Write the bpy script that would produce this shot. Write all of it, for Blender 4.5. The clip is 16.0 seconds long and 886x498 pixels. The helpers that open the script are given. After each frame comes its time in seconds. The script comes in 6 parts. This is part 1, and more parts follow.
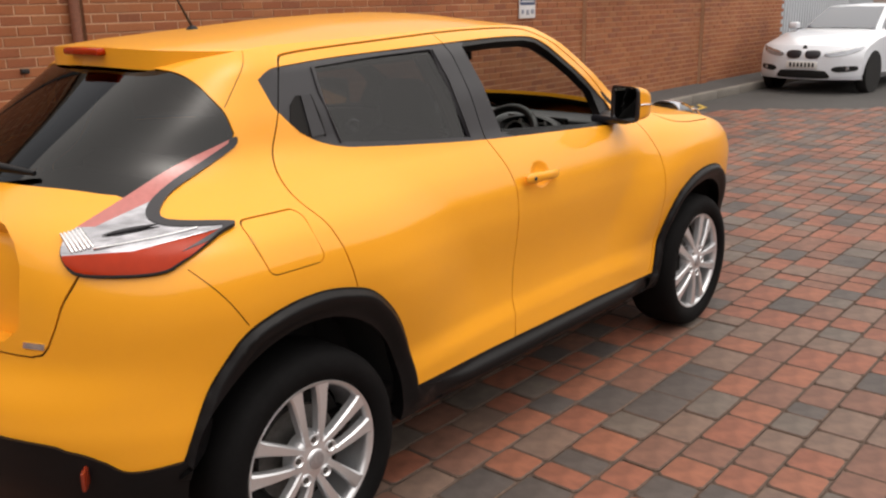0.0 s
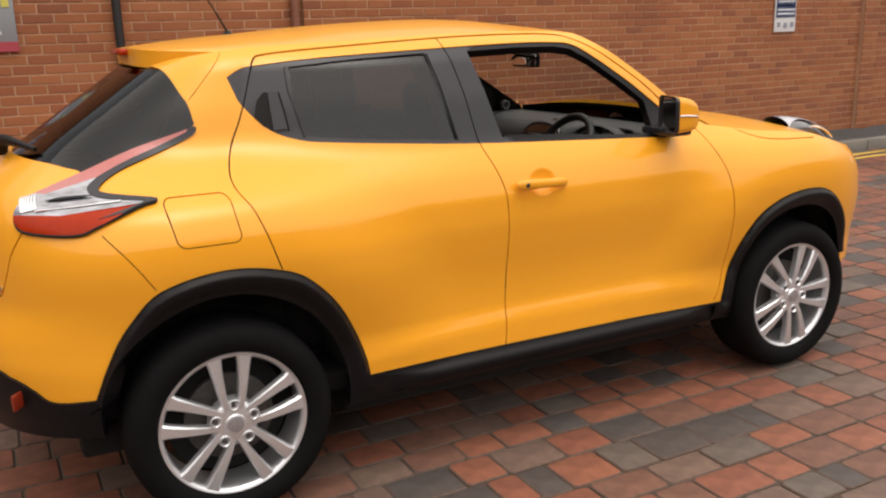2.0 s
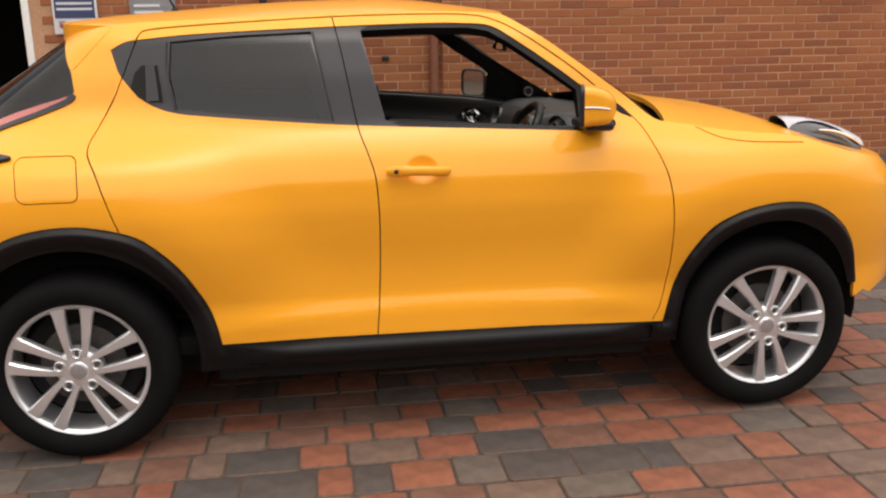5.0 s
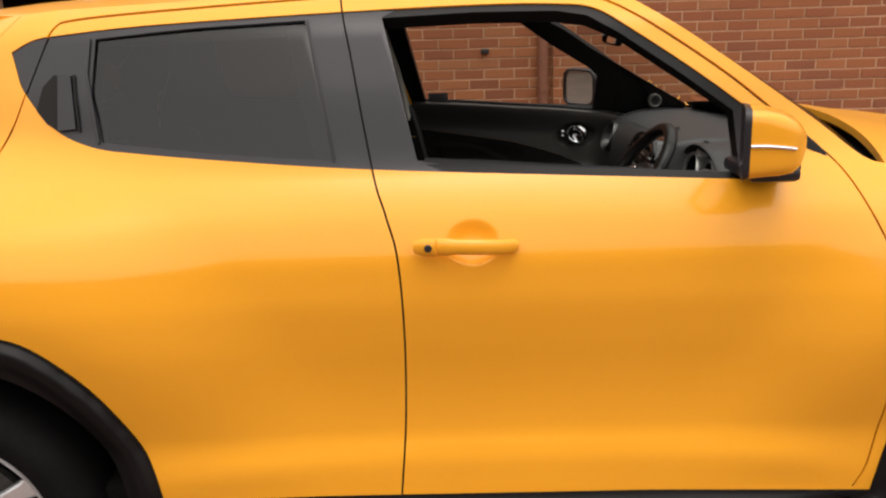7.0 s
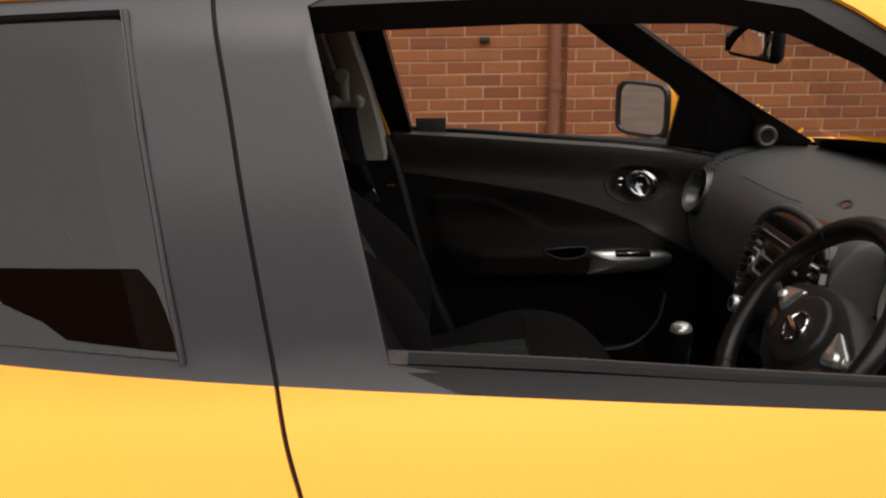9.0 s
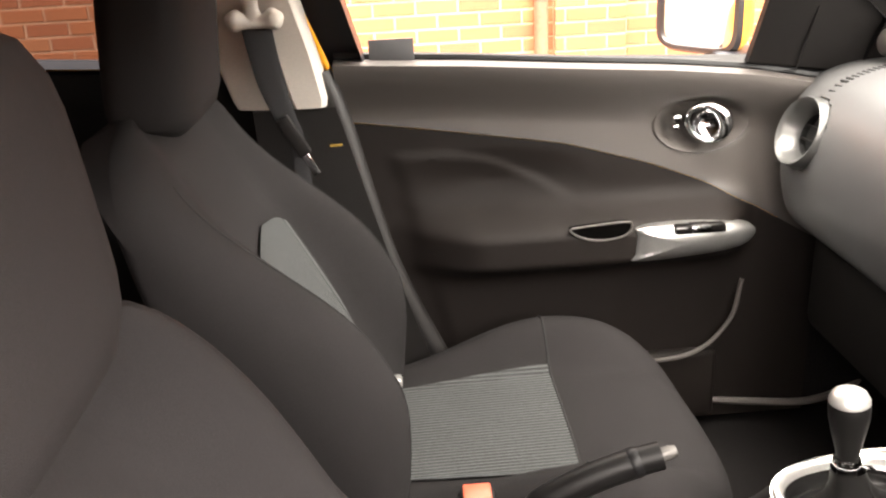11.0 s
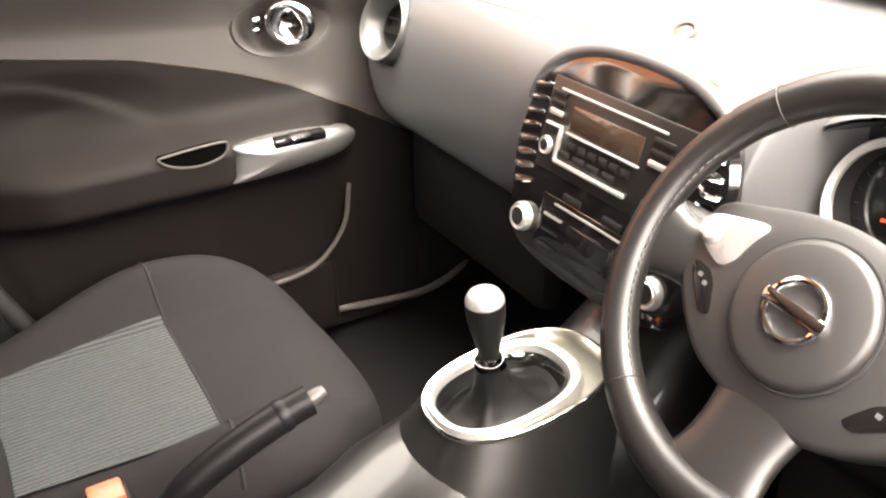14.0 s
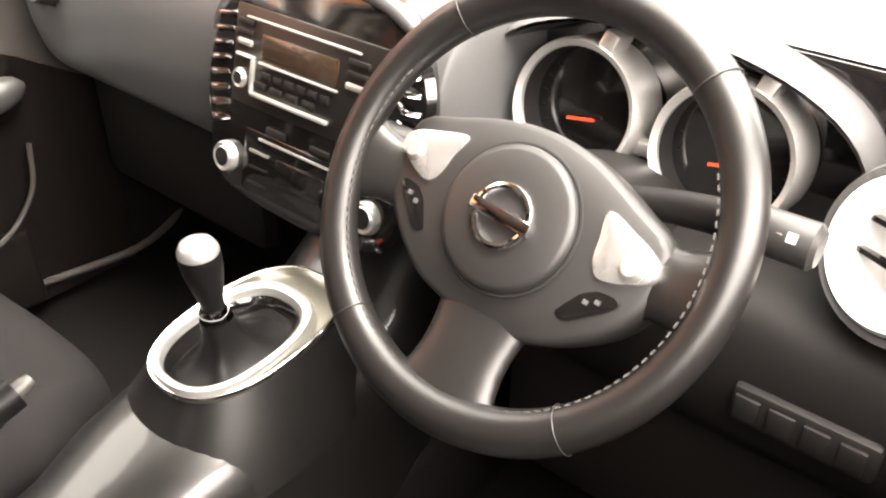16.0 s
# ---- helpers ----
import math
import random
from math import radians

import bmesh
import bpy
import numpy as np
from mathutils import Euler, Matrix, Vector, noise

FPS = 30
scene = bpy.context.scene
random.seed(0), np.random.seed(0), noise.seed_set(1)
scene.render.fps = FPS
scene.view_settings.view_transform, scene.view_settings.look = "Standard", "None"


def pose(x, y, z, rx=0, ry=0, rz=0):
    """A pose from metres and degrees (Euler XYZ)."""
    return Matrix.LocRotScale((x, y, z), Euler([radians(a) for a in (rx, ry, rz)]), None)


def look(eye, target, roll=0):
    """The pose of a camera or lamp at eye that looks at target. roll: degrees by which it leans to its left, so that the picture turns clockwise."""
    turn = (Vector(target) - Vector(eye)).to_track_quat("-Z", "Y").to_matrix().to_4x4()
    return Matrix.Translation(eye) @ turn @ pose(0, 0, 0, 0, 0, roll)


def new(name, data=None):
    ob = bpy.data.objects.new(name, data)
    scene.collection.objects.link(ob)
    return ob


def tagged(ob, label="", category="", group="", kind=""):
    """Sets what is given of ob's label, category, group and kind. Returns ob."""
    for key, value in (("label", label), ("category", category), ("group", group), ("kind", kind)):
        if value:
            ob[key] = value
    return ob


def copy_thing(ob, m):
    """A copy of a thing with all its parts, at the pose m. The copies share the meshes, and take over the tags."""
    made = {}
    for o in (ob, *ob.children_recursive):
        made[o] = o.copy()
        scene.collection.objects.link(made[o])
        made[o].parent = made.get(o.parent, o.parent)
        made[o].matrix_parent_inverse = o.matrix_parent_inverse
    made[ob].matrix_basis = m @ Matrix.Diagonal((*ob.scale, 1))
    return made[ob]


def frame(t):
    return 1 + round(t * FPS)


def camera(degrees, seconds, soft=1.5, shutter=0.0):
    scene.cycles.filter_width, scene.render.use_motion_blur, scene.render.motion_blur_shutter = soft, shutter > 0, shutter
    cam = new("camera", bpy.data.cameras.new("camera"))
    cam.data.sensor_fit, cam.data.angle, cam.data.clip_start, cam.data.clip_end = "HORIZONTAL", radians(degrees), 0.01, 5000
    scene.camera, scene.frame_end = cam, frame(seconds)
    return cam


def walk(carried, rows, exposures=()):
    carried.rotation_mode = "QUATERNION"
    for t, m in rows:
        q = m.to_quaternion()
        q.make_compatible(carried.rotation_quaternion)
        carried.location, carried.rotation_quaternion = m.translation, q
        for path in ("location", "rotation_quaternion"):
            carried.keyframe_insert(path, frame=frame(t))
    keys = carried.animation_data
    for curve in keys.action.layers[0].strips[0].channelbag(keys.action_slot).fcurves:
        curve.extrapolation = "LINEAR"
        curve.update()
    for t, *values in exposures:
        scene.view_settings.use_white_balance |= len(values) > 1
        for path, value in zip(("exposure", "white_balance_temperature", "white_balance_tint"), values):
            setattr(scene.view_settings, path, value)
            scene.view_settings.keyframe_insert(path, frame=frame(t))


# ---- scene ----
cam = camera(54.0, 16.0, soft=2.2)
PATH = [
    (0, (-2.722, -2.63, 1.61), (-1.27, -1.368, 1.063), -1.2),
    (0.5, (-2.56, -2.783, 1.612), (-1.276, -1.352, 1.059), -1.8),
    (1, (-2.354, -3.018, 1.626), (-1.179, -1.504, 1.056), -1.0),
    (1.5, (-2.096, -3.181, 1.54), (-1.038, -1.552, 1.061), -1.0),
    (2, (-1.839, -3.425, 1.537), (-0.944, -1.706, 1.045), -1.6),
    (2.5, (-1.595, -3.699, 1.541), (-0.877, -1.908, 1.013), -0.7),
    (3, (-1.336, -3.88, 1.535), (-0.714, -2.047, 1.033), -0.8),
    (3.2, (-1.26, -3.934, 1.535), (-0.631, -2.1, 1.042), -1.0),
    (5.3, (-0.309, -3.709, 1.464), (-0.13, -1.781, 0.964), -0.1),
    (5.5, (-0.262, -3.598, 1.457), (-0.13, -1.662, 0.971), 0.2),
    (6, (-0.202, -3.276, 1.47), (-0.069, -1.342, 0.979), -0.8),
    (6.5, (-0.132, -2.938, 1.449), (-0.053, -0.993, 0.99), -0.9),
    (7, (-0.107, -2.61, 1.459), (-0.115, -0.679, 0.936), -1.7),
    (7.5, (-0.126, -2.284, 1.488), (-0.063, -0.343, 1.009), -1.8),
    (8, (-0.11, -1.98, 1.479), (-0.053, -0.042, 0.986), -1.7),
    (8.5, (-0.122, -1.687, 1.477), (-0.102, 0.236, 0.927), -0.9),
    (8.7, (-0.128, -1.577, 1.474), (-0.098, 0.344, 0.917), -0.6),
    (10.8, (-0.108, -0.762, 1.374), (-0.08, 1.103, 0.65), -2.7),
    (11, (-0.108, -0.722, 1.367), (-0.041, 1.136, 0.629), -3.2),
    (11.5, (-0.099, -0.668, 1.366), (0.013, 1.181, 0.612), -3.2),
    (12, (-0.099, -0.645, 1.359), (0.09, 1.186, 0.577), -2.3),
    (12.5, (-0.092, -0.625, 1.346), (0.238, 1.161, 0.507), -2.5),
    (13, (-0.086, -0.619, 1.345), (0.461, 1.091, 0.464), -1.8),
    (13.5, (-0.08, -0.608, 1.339), (0.642, 1.022, 0.433), -1.2),
    (14, (-0.085, -0.598, 1.342), (0.802, 0.913, 0.377), -1.0),
    (14.5, (-0.083, -0.597, 1.341), (0.949, 0.801, 0.351), -0.5),
    (15, (-0.073, -0.592, 1.338), (1.072, 0.692, 0.319), -0.3),
    (15.5, (-0.076, -0.598, 1.341), (1.157, 0.576, 0.292), 0.1),
    (16, (-0.059, -0.589, 1.333), (1.236, 0.461, 0.229), 1.0),
]
walk(cam, [(t, look(eye, target, roll)) for t, eye, target, roll in PATH],
     [(0, 0.2, 6900, 12), (3.2, 0.27, 6900, 12), (5.3, 0.3, 6900, 12), (7.0, 0.31, 6900, 12), (8.7, 0.29, 6900, 12), (10.8, 4.15, 7300, 15), (11.5, 4.45, 7300, 15),
      (13, 4.7, 7300, 15), (14, 4.7, 7300, 15), (14.5, 4.45, 7300, 15), (16, 4.45, 7300, 15)])

# ---- sky and light: a bright overcast day ----
world = bpy.data.worlds.new("overcast_sky")
scene.world = world
world.use_nodes = True
wn = world.node_tree
sky = wn.nodes.new("ShaderNodeTexSky")
sky.sky_type = "NISHITA"
sky.sun_disc = False
SUN_UP, SUN_AZ = 73, 168
sky.sun_elevation, sky.sun_rotation = radians(SUN_UP), radians(SUN_AZ)
sky.air_density, sky.dust_density, sky.ozone_density = 1.0, 4.0, 1.0
hsv = wn.nodes.new("ShaderNodeHueSaturation")
hsv.inputs["Saturation"].default_value = 0.2
wn.links.new(sky.outputs[0], hsv.inputs["Color"])
wn.links.new(hsv.outputs[0], wn.nodes["Background"].inputs[0])
wn.nodes["Background"].inputs[1].default_value = 0.15
sun = new("sun", bpy.data.lights.new("sun", "SUN"))
sun.data.energy, sun.data.angle, sun.data.color = 1.9, radians(140), (1.0, 0.95, 0.88)
a, e = radians(SUN_AZ), radians(SUN_UP)
sun.matrix_world = look((20 * math.sin(a) * math.cos(e), 20 * math.cos(a) * math.cos(e), 20 * math.sin(e)), (0, 0, 0))

# ---- materials ----
def surface(name, base, rough=0.5, metal=0.0, coat=0.0, grain=0.0, grain_scale=60.0, stain=0.0, stain_scale=2.0, bump=0.0,
            bump_scale=200.0, vary=0.0, island=False, spec=0.5, sheen=0.0, stretch=(1, 1, 1), coat_rough=0.07):
    """A procedural surface: base colour with fine grain, larger stains, piece-to-piece variation and relief."""
    m = bpy.data.materials.new(name)
    m.use_nodes = True
    nt = m.node_tree
    n, l = nt.nodes, nt.links
    b = n["Principled BSDF"]
    b.inputs["Base Color"].default_value = (*base, 1)
    b.inputs["Roughness"].default_value, b.inputs["Metallic"].default_value = rough, metal
    b.inputs["Coat Weight"].default_value, b.inputs["Coat Roughness"].default_value = coat, coat_rough
    b.inputs["Specular IOR Level"].default_value = spec
    b.inputs["Sheen Weight"].default_value = sheen
    co = n.new("ShaderNodeTexCoord")
    mp = n.new("ShaderNodeMapping")
    mp.inputs["Scale"].default_value = stretch
    l.new(co.outputs["Object"], mp.inputs[0])
    col = None

    def times(amount, fac):
        nonlocal col
        rng = n.new("ShaderNodeMapRange")
        rng.inputs["From Min"].default_value, rng.inputs["From Max"].default_value = 0.25, 0.75
        rng.inputs["To Min"].default_value, rng.inputs["To Max"].default_value = 1 - amount, 1 + amount
        l.new(fac, rng.inputs[0])
        mx = n.new("ShaderNodeVectorMath")
        mx.operation = "SCALE"
        if col is None:
            mx.inputs[0].default_value = base
        else:
            l.new(col, mx.inputs[0])
        l.new(rng.outputs[0], mx.inputs["Scale"])
        col = mx.outputs[0]

    for amount, scale, detail in ((grain, grain_scale, 4), (stain, stain_scale, 6)):
        if amount:
            t = n.new("ShaderNodeTexNoise")
            t.inputs["Scale"].default_value, t.inputs["Detail"].default_value = scale, detail
            l.new(mp.outputs[0], t.inputs["Vector"])
            times(amount, t.outputs["Fac"])
    if vary:
        r = n.new("ShaderNodeNewGeometry") if island else n.new("ShaderNodeObjectInfo")
        times(vary, r.outputs["Random Per Island" if island else "Random"])
    if col is not None:
        l.new(col, b.inputs["Base Color"])
    if bump:
        t = n.new("ShaderNodeTexNoise")
        t.inputs["Scale"].default_value, t.inputs["Detail"].default_value = bump_scale, 3
        l.new(mp.outputs[0], t.inputs["Vector"])
        bp = n.new("ShaderNodeBump")
        bp.inputs["Strength"].default_value, bp.inputs["Distance"].default_value = bump, 0.002
        l.new(t.outputs["Fac"], bp.inputs["Height"])
        l.new(bp.outputs[0], b.inputs["Normal"])
    return m


def palette(name, stops, rough, island, bump, bump_scale, grain=0.12, grain_scale=40, stain=0.12, stain_scale=1.5):
    """Like surface, with each piece's colour drawn from a ramp."""
    m = surface(name, (1, 1, 1), rough, grain=grain, grain_scale=grain_scale, stain=stain, stain_scale=stain_scale, bump=bump, bump_scale=bump_scale)
    n, l = m.node_tree.nodes, m.node_tree.links
    b = n["Principled BSDF"]
    r = n.new("ShaderNodeNewGeometry") if island else n.new("ShaderNodeObjectInfo")
    ramp = n.new("ShaderNodeValToRGB")
    ramp.color_ramp.interpolation = "CONSTANT"
    el = ramp.color_ramp.elements
    while len(el) < len(stops):
        el.new(0.5)
    for i, (p, c) in enumerate(stops):
        el[i].position, el[i].color = p, (*c, 1)
    l.new(r.outputs["Random Per Island" if island else "Random"], ramp.inputs[0])
    mul = n.new("ShaderNodeMix")
    mul.data_type, mul.blend_type = "RGBA", "MULTIPLY"
    mul.inputs[0].default_value = 1
    old = b.inputs["Base Color"].links[0].from_socket
    l.new(old, mul.inputs[6])
    l.new(ramp.outputs[0], mul.inputs[7])
    l.new(mul.outputs[2], b.inputs["Base Color"])
    return m


def glass(name, tint, rough=0.0, base=0.04, rise=0.96):
    """A thin pane: what lies behind shows through its tint, the gloss grows towards the edge."""
    m = bpy.data.materials.new(name)
    m.use_nodes = True
    n, l = m.node_tree.nodes, m.node_tree.links
    n.remove(n["Principled BSDF"])
    t, g, f, x = n.new("ShaderNodeBsdfTransparent"), n.new("ShaderNodeBsdfGlossy"), n.new("ShaderNodeLayerWeight"), n.new("ShaderNodeMixShader")
    t.inputs[0].default_value = (*tint, 1)
    g.inputs["Roughness"].default_value = rough
    f.inputs["Blend"].default_value = 0.5
    p, s = n.new("ShaderNodeMath"), n.new("ShaderNodeMath")
    p.operation, s.operation = "POWER", "MULTIPLY_ADD"
    p.inputs[1].default_value, s.inputs[1].default_value, s.inputs[2].default_value = 5, rise, base
    l.new(f.outputs["Facing"], p.inputs[0])
    l.new(p.outputs[0], s.inputs[0])
    l.new(s.outputs[0], x.inputs[0])
    l.new(t.outputs[0], x.inputs[1])
    l.new(g.outputs[0], x.inputs[2])
    l.new(x.outputs[0], n["Material Output"].inputs[0])
    return m


YELLOW = surface("yellow_paint", (0.86, 0.366, 0.022), 0.40, coat=0.7, coat_rough=0.13, spec=0.15, grain=0.03, grain_scale=900, stain=0.02, stain_scale=3)
BLACK_TRIM = surface("black_textured_plastic", (0.0055, 0.0053, 0.0059), 0.42, spec=0.22, grain=0.2, grain_scale=300, stain=0.15, stain_scale=6, bump=0.15, bump_scale=900)
SATIN = surface("satin_black_trim", (0.0165, 0.0158, 0.020), 0.35, grain=0.1, grain_scale=200, stain=0.1, stain_scale=5)
GAP = surface("dark_gap", (0.006, 0.006, 0.006), 0.9)
UNDER = surface("underbody_black", (0.008, 0.008, 0.008), 0.95, grain=0.3, grain_scale=30)
RUBBER = surface("tyre_rubber", (0.0045, 0.0043, 0.0046), 0.8, spec=0.12, grain=0.25, grain_scale=90, stain=0.25, stain_scale=9, bump=0.2, bump_scale=400)
ALLOY = surface("silver_alloy", (0.70, 0.71, 0.73), 0.30, metal=0.72, grain=0.06, grain_scale=300, stain=0.08, stain_scale=8)
ALLOY_DARK = surface("brake_dust_alloy", (0.10, 0.095, 0.09), 0.5, metal=0.6, grain=0.25, grain_scale=60)
CHROME = surface("chrome", (0.85, 0.85, 0.86), 0.06, metal=1.0)
PRIVACY = glass("privacy_glass", (0.075, 0.075, 0.08), base=0.050, rise=0.88)
CLEAR = glass("clear_glass", (0.78, 0.80, 0.78), base=0.028, rise=0.9)
SCREEN_GLASS = glass("windscreen_glass", (0.64, 0.67, 0.66), base=0.004, rise=0.4)
RED_LENS = surface("red_lens", (0.36, 0.026, 0.003), 0.2, spec=0.18, coat=0.05, grain=0.1, grain_scale=30)
# Red lens made pink: the sky it reflects is in the colour.
PINK_LENS = surface("sky_paled_red_lens", (0.42, 0.10, 0.085), 0.15, coat=1.0, grain=0.1, grain_scale=60)
CLEAR_LENS = surface("clear_lens", (0.42, 0.42, 0.45), 0.14, metal=0.9, coat=1.0, grain=0.5, grain_scale=45, stretch=(.3, .3, 1.6))


# ---- mesh tools ----
def mesh_of(name, verts, faces, normals=None, flat=False):
    me = bpy.data.meshes.new(name)
    me.from_pydata([tuple(map(float, v)) for v in verts], [], [tuple(map(int, f)) for f in faces])
    me.update()
    if not flat:
        me.polygons.foreach_set("use_smooth", [True] * len(me.polygons))
    if normals is not None:
        me.normals_split_custom_set_from_vertices([tuple(map(float, q)) for q in normals])
    return me


def part(name, data, material, parent=None, label="", m=None):
    """One mesh object, of a mesh or a bmesh, under a thing or a part."""
    if isinstance(data, bmesh.types.BMesh):
        me = bpy.data.meshes.new(name)
        data.to_mesh(me)
        data.free()
        data = me
    ob = new(name, data)
    if material is not None and not data.materials:
        data.materials.append(material)
    if m is not None:
        ob.matrix_basis = m
    if parent is not None:
        ob.parent = parent
    return tagged(ob, label) if label else ob


def empty(name, m=None, **tags):
    ob = new(name)
    if m is not None:
        ob.matrix_basis = m
    return tagged(ob, **tags)


def soften(bm, angle=40):
    for f in bm.faces:
        f.smooth = True
    for e in bm.edges:
        if len(e.link_faces) == 2 and e.calc_face_angle(0) > radians(angle):
            e.smooth = False
    return bm


def box(x0, x1, y0, y1, z0, z1, r=0.0, seg=2, bm=None):
    """A box with rounded edges."""
    b = bmesh.new()
    bmesh.ops.create_cube(b, size=1)
    for v in b.verts:
        v.co = ((x0 + x1) / 2 + v.co.x * (x1 - x0), (y0 + y1) / 2 + v.co.y * (y1 - y0), (z0 + z1) / 2 + v.co.z * (z1 - z0))
    if r:
        bmesh.ops.bevel(b, geom=b.edges[:], offset=r, segments=seg, profile=0.5, affect="EDGES")
    soften(b)
    if bm is None:
        return b
    me = bpy.data.meshes.new("joined")
    b.to_mesh(me)
    bm.from_mesh(me)
    b.free()
    return bm


def loft(rings, closed=True, caps=True, wrap=False):
    """A skin over rings of equal length."""
    rings = [np.asarray(r, float) for r in rings]
    k = len(rings[0])
    verts = np.concatenate(rings)
    faces = []
    n = len(rings)
    for i in range(n if wrap else n - 1):
        j = (i + 1) % n
        for a in range(k if closed else k - 1):
            b = (a + 1) % k
            faces.append((i * k + a, i * k + b, j * k + b, j * k + a))
    if caps and closed and not wrap:
        faces.append(tuple(range(k))[::-1])
        faces.append(tuple((n - 1) * k + a for a in range(k)))
    return verts, faces


def lofted(rings, **kw):
    v, f = loft(rings, **kw)
    b = bmesh.new()
    vs = [b.verts.new(tuple(map(float, q))) for q in v]
    for q in f:
        try:
            b.faces.new([vs[i] for i in q])
        except ValueError:
            pass
    bmesh.ops.recalc_face_normals(b, faces=b.faces[:])
    return soften(b)


def smoothed(pts, n=60, closed=False):
    """A Catmull-Rom curve through points of any dimension."""
    p = np.asarray(pts, float)
    if closed:
        p = np.concatenate([p[-1:], p, p[:2]])
    else:
        p = np.concatenate([2 * p[:1] - p[1:2], p, 2 * p[-1:] - p[-2:-1]])
    out = []
    k = len(p) - 3
    m = max(2, n // k)
    for i in range(k):
        a, b, c, d = p[i:i + 4]
        for t in np.arange(m) / m:
            out.append(0.5 * (2 * b + (c - a) * t + (2 * a - 5 * b + 4 * c - d) * t * t + (3 * b - a - 3 * c + d) * t ** 3))
    if not closed:
        out.append(p[-2])
    return np.array(out)


def tube(path, radius, sides=12, closed=False, flat=1.0, up=(0, 0, 1)):
    """A round (or flattened) bar along a path; radius may be a list."""
    p = np.asarray(path, float)
    n = len(p)
    rad = np.broadcast_to(np.asarray(radius, float), (n,))
    if closed:
        tan = np.roll(p, -1, 0) - np.roll(p, 1, 0)
    else:
        tan = np.gradient(p, axis=0)
    tan /= np.linalg.norm(tan, axis=1, keepdims=True)
    rings = []
    for i in range(n):
        u = np.cross(tan[i], up)
        if np.linalg.norm(u) < 1e-4:
            u = np.cross(tan[i], (1, 0, 0))
        u /= np.linalg.norm(u)
        w = np.cross(u, tan[i])
        th = np.arange(sides) * 2 * np.pi / sides
        rings.append(p[i] + rad[i] * (np.cos(th)[:, None] * u + flat * np.sin(th)[:, None] * w))
    return lofted(rings, wrap=closed)


def lathe(profile, sides=48, axis="y", wrap=False):
    """A profile of (radius, along) turned round an axis."""
    rings = []
    for i in range(sides):
        t = 2 * np.pi * i / sides
        c, s = math.cos(t), math.sin(t)
        if axis == "y":
            rings.append([(r * c, h, r * s) for r, h in profile])
        else:
            rings.append([(r * c, r * s, h) for r, h in profile])
    return lofted(rings, closed=wrap, caps=False, wrap=True)


def merged(*bms):
    out = bmesh.new()
    for b in bms:
        me = bpy.data.meshes.new("joined")
        b.to_mesh(me)
        out.from_mesh(me)
        b.free()
    return out


def inside(poly, q):
    """Which points q lie within a polygon."""
    poly, q = np.asarray(poly, float), np.asarray(q, float)
    x, y = q[:, 0], q[:, 1]
    hit = np.zeros(len(q), bool)
    a, b = poly, np.roll(poly, -1, 0)
    for (x0, y0), (x1, y1) in zip(a, b):
        cross = (y0 > y) != (y1 > y)
        with np.errstate(divide="ignore", invalid="ignore"):
            hit ^= cross & (x < (x1 - x0) * (y - y0) / (y1 - y0) + x0)
    return hit


def strip(line, w):
    """A thin closed outline along a line."""
    p = np.asarray(line, float)
    t = np.gradient(p, axis=0)
    t /= np.linalg.norm(t, axis=1, keepdims=True) + 1e-9
    nrm = np.stack([-t[:, 1], t[:, 0]], 1)
    return np.concatenate([p + nrm * w / 2, (p - nrm * w / 2)[::-1]])

# ---- the yellow car's skin ----
def curve(xs, ys, lo, hi, blur=0.03):
    """A smoothed curve through knots, as a function."""
    g = np.linspace(lo - .3, hi + .3, 1200)
    v = np.interp(g, xs, ys)
    k = max(1, int(blur / (g[1] - g[0])))
    w = np.hanning(2 * k + 3)
    v = np.convolve(np.pad(v, k + 1, mode="edge"), w / w.sum(), mode="valid")
    return lambda q: np.interp(q, g, v)

half_width = curve([.15, .25, .33, .42, .52, .70, .85, .95, 1.03, 1.09, 1.13, 1.18, 1.30, 1.44, 1.49, 1.53],
                   [.74, .79, .818, .812, .790, .798, .815, .812, .785, .748, .712, .697, .665, .602, .545, .47], .1, 1.6, .04)
tail = curve([.20, .32, .45, .58, .66, .75, .90, 1.0, 1.07, 1.10, 1.15, 1.25, 1.40, 1.52],
             [1.88, 1.97, 2.01, 2.02, 2.00, 1.95, 1.93, 1.915, 1.89, 1.86, 1.775, 1.63, 1.405, 1.22], .1, 1.6, .04)
nose = curve([.20, .35, .50, .70, .85, .95, 1.05, 1.15], [1.98, 2.07, 2.10, 2.09, 2.03, 1.93, 1.75, 1.5], .1, 1.6, .05)
turn_r = curve([.9, 1.05, 1.2, 1.5], [1.30, 1.25, 1.12, 1.02], .1, 1.6, .06)
TH = np.linspace(0, np.pi / 2, 400)
def _table(n, d, w):
    x, y = d * np.sin(TH) ** (2 / n), w * np.cos(TH) ** (2 / n)
    l = np.concatenate([[0], np.cumsum(np.hypot(np.diff(x), np.diff(y)))])
    return l
NR, NF = 2.7, 2.5
LR, LF = _table(NR, .60, .78), _table(NF, .80, .80)
def smooth(a, b, v):
    q = np.clip((v - a) / (b - a), 0, 1)
    return q * q * (3 - 2 * q)
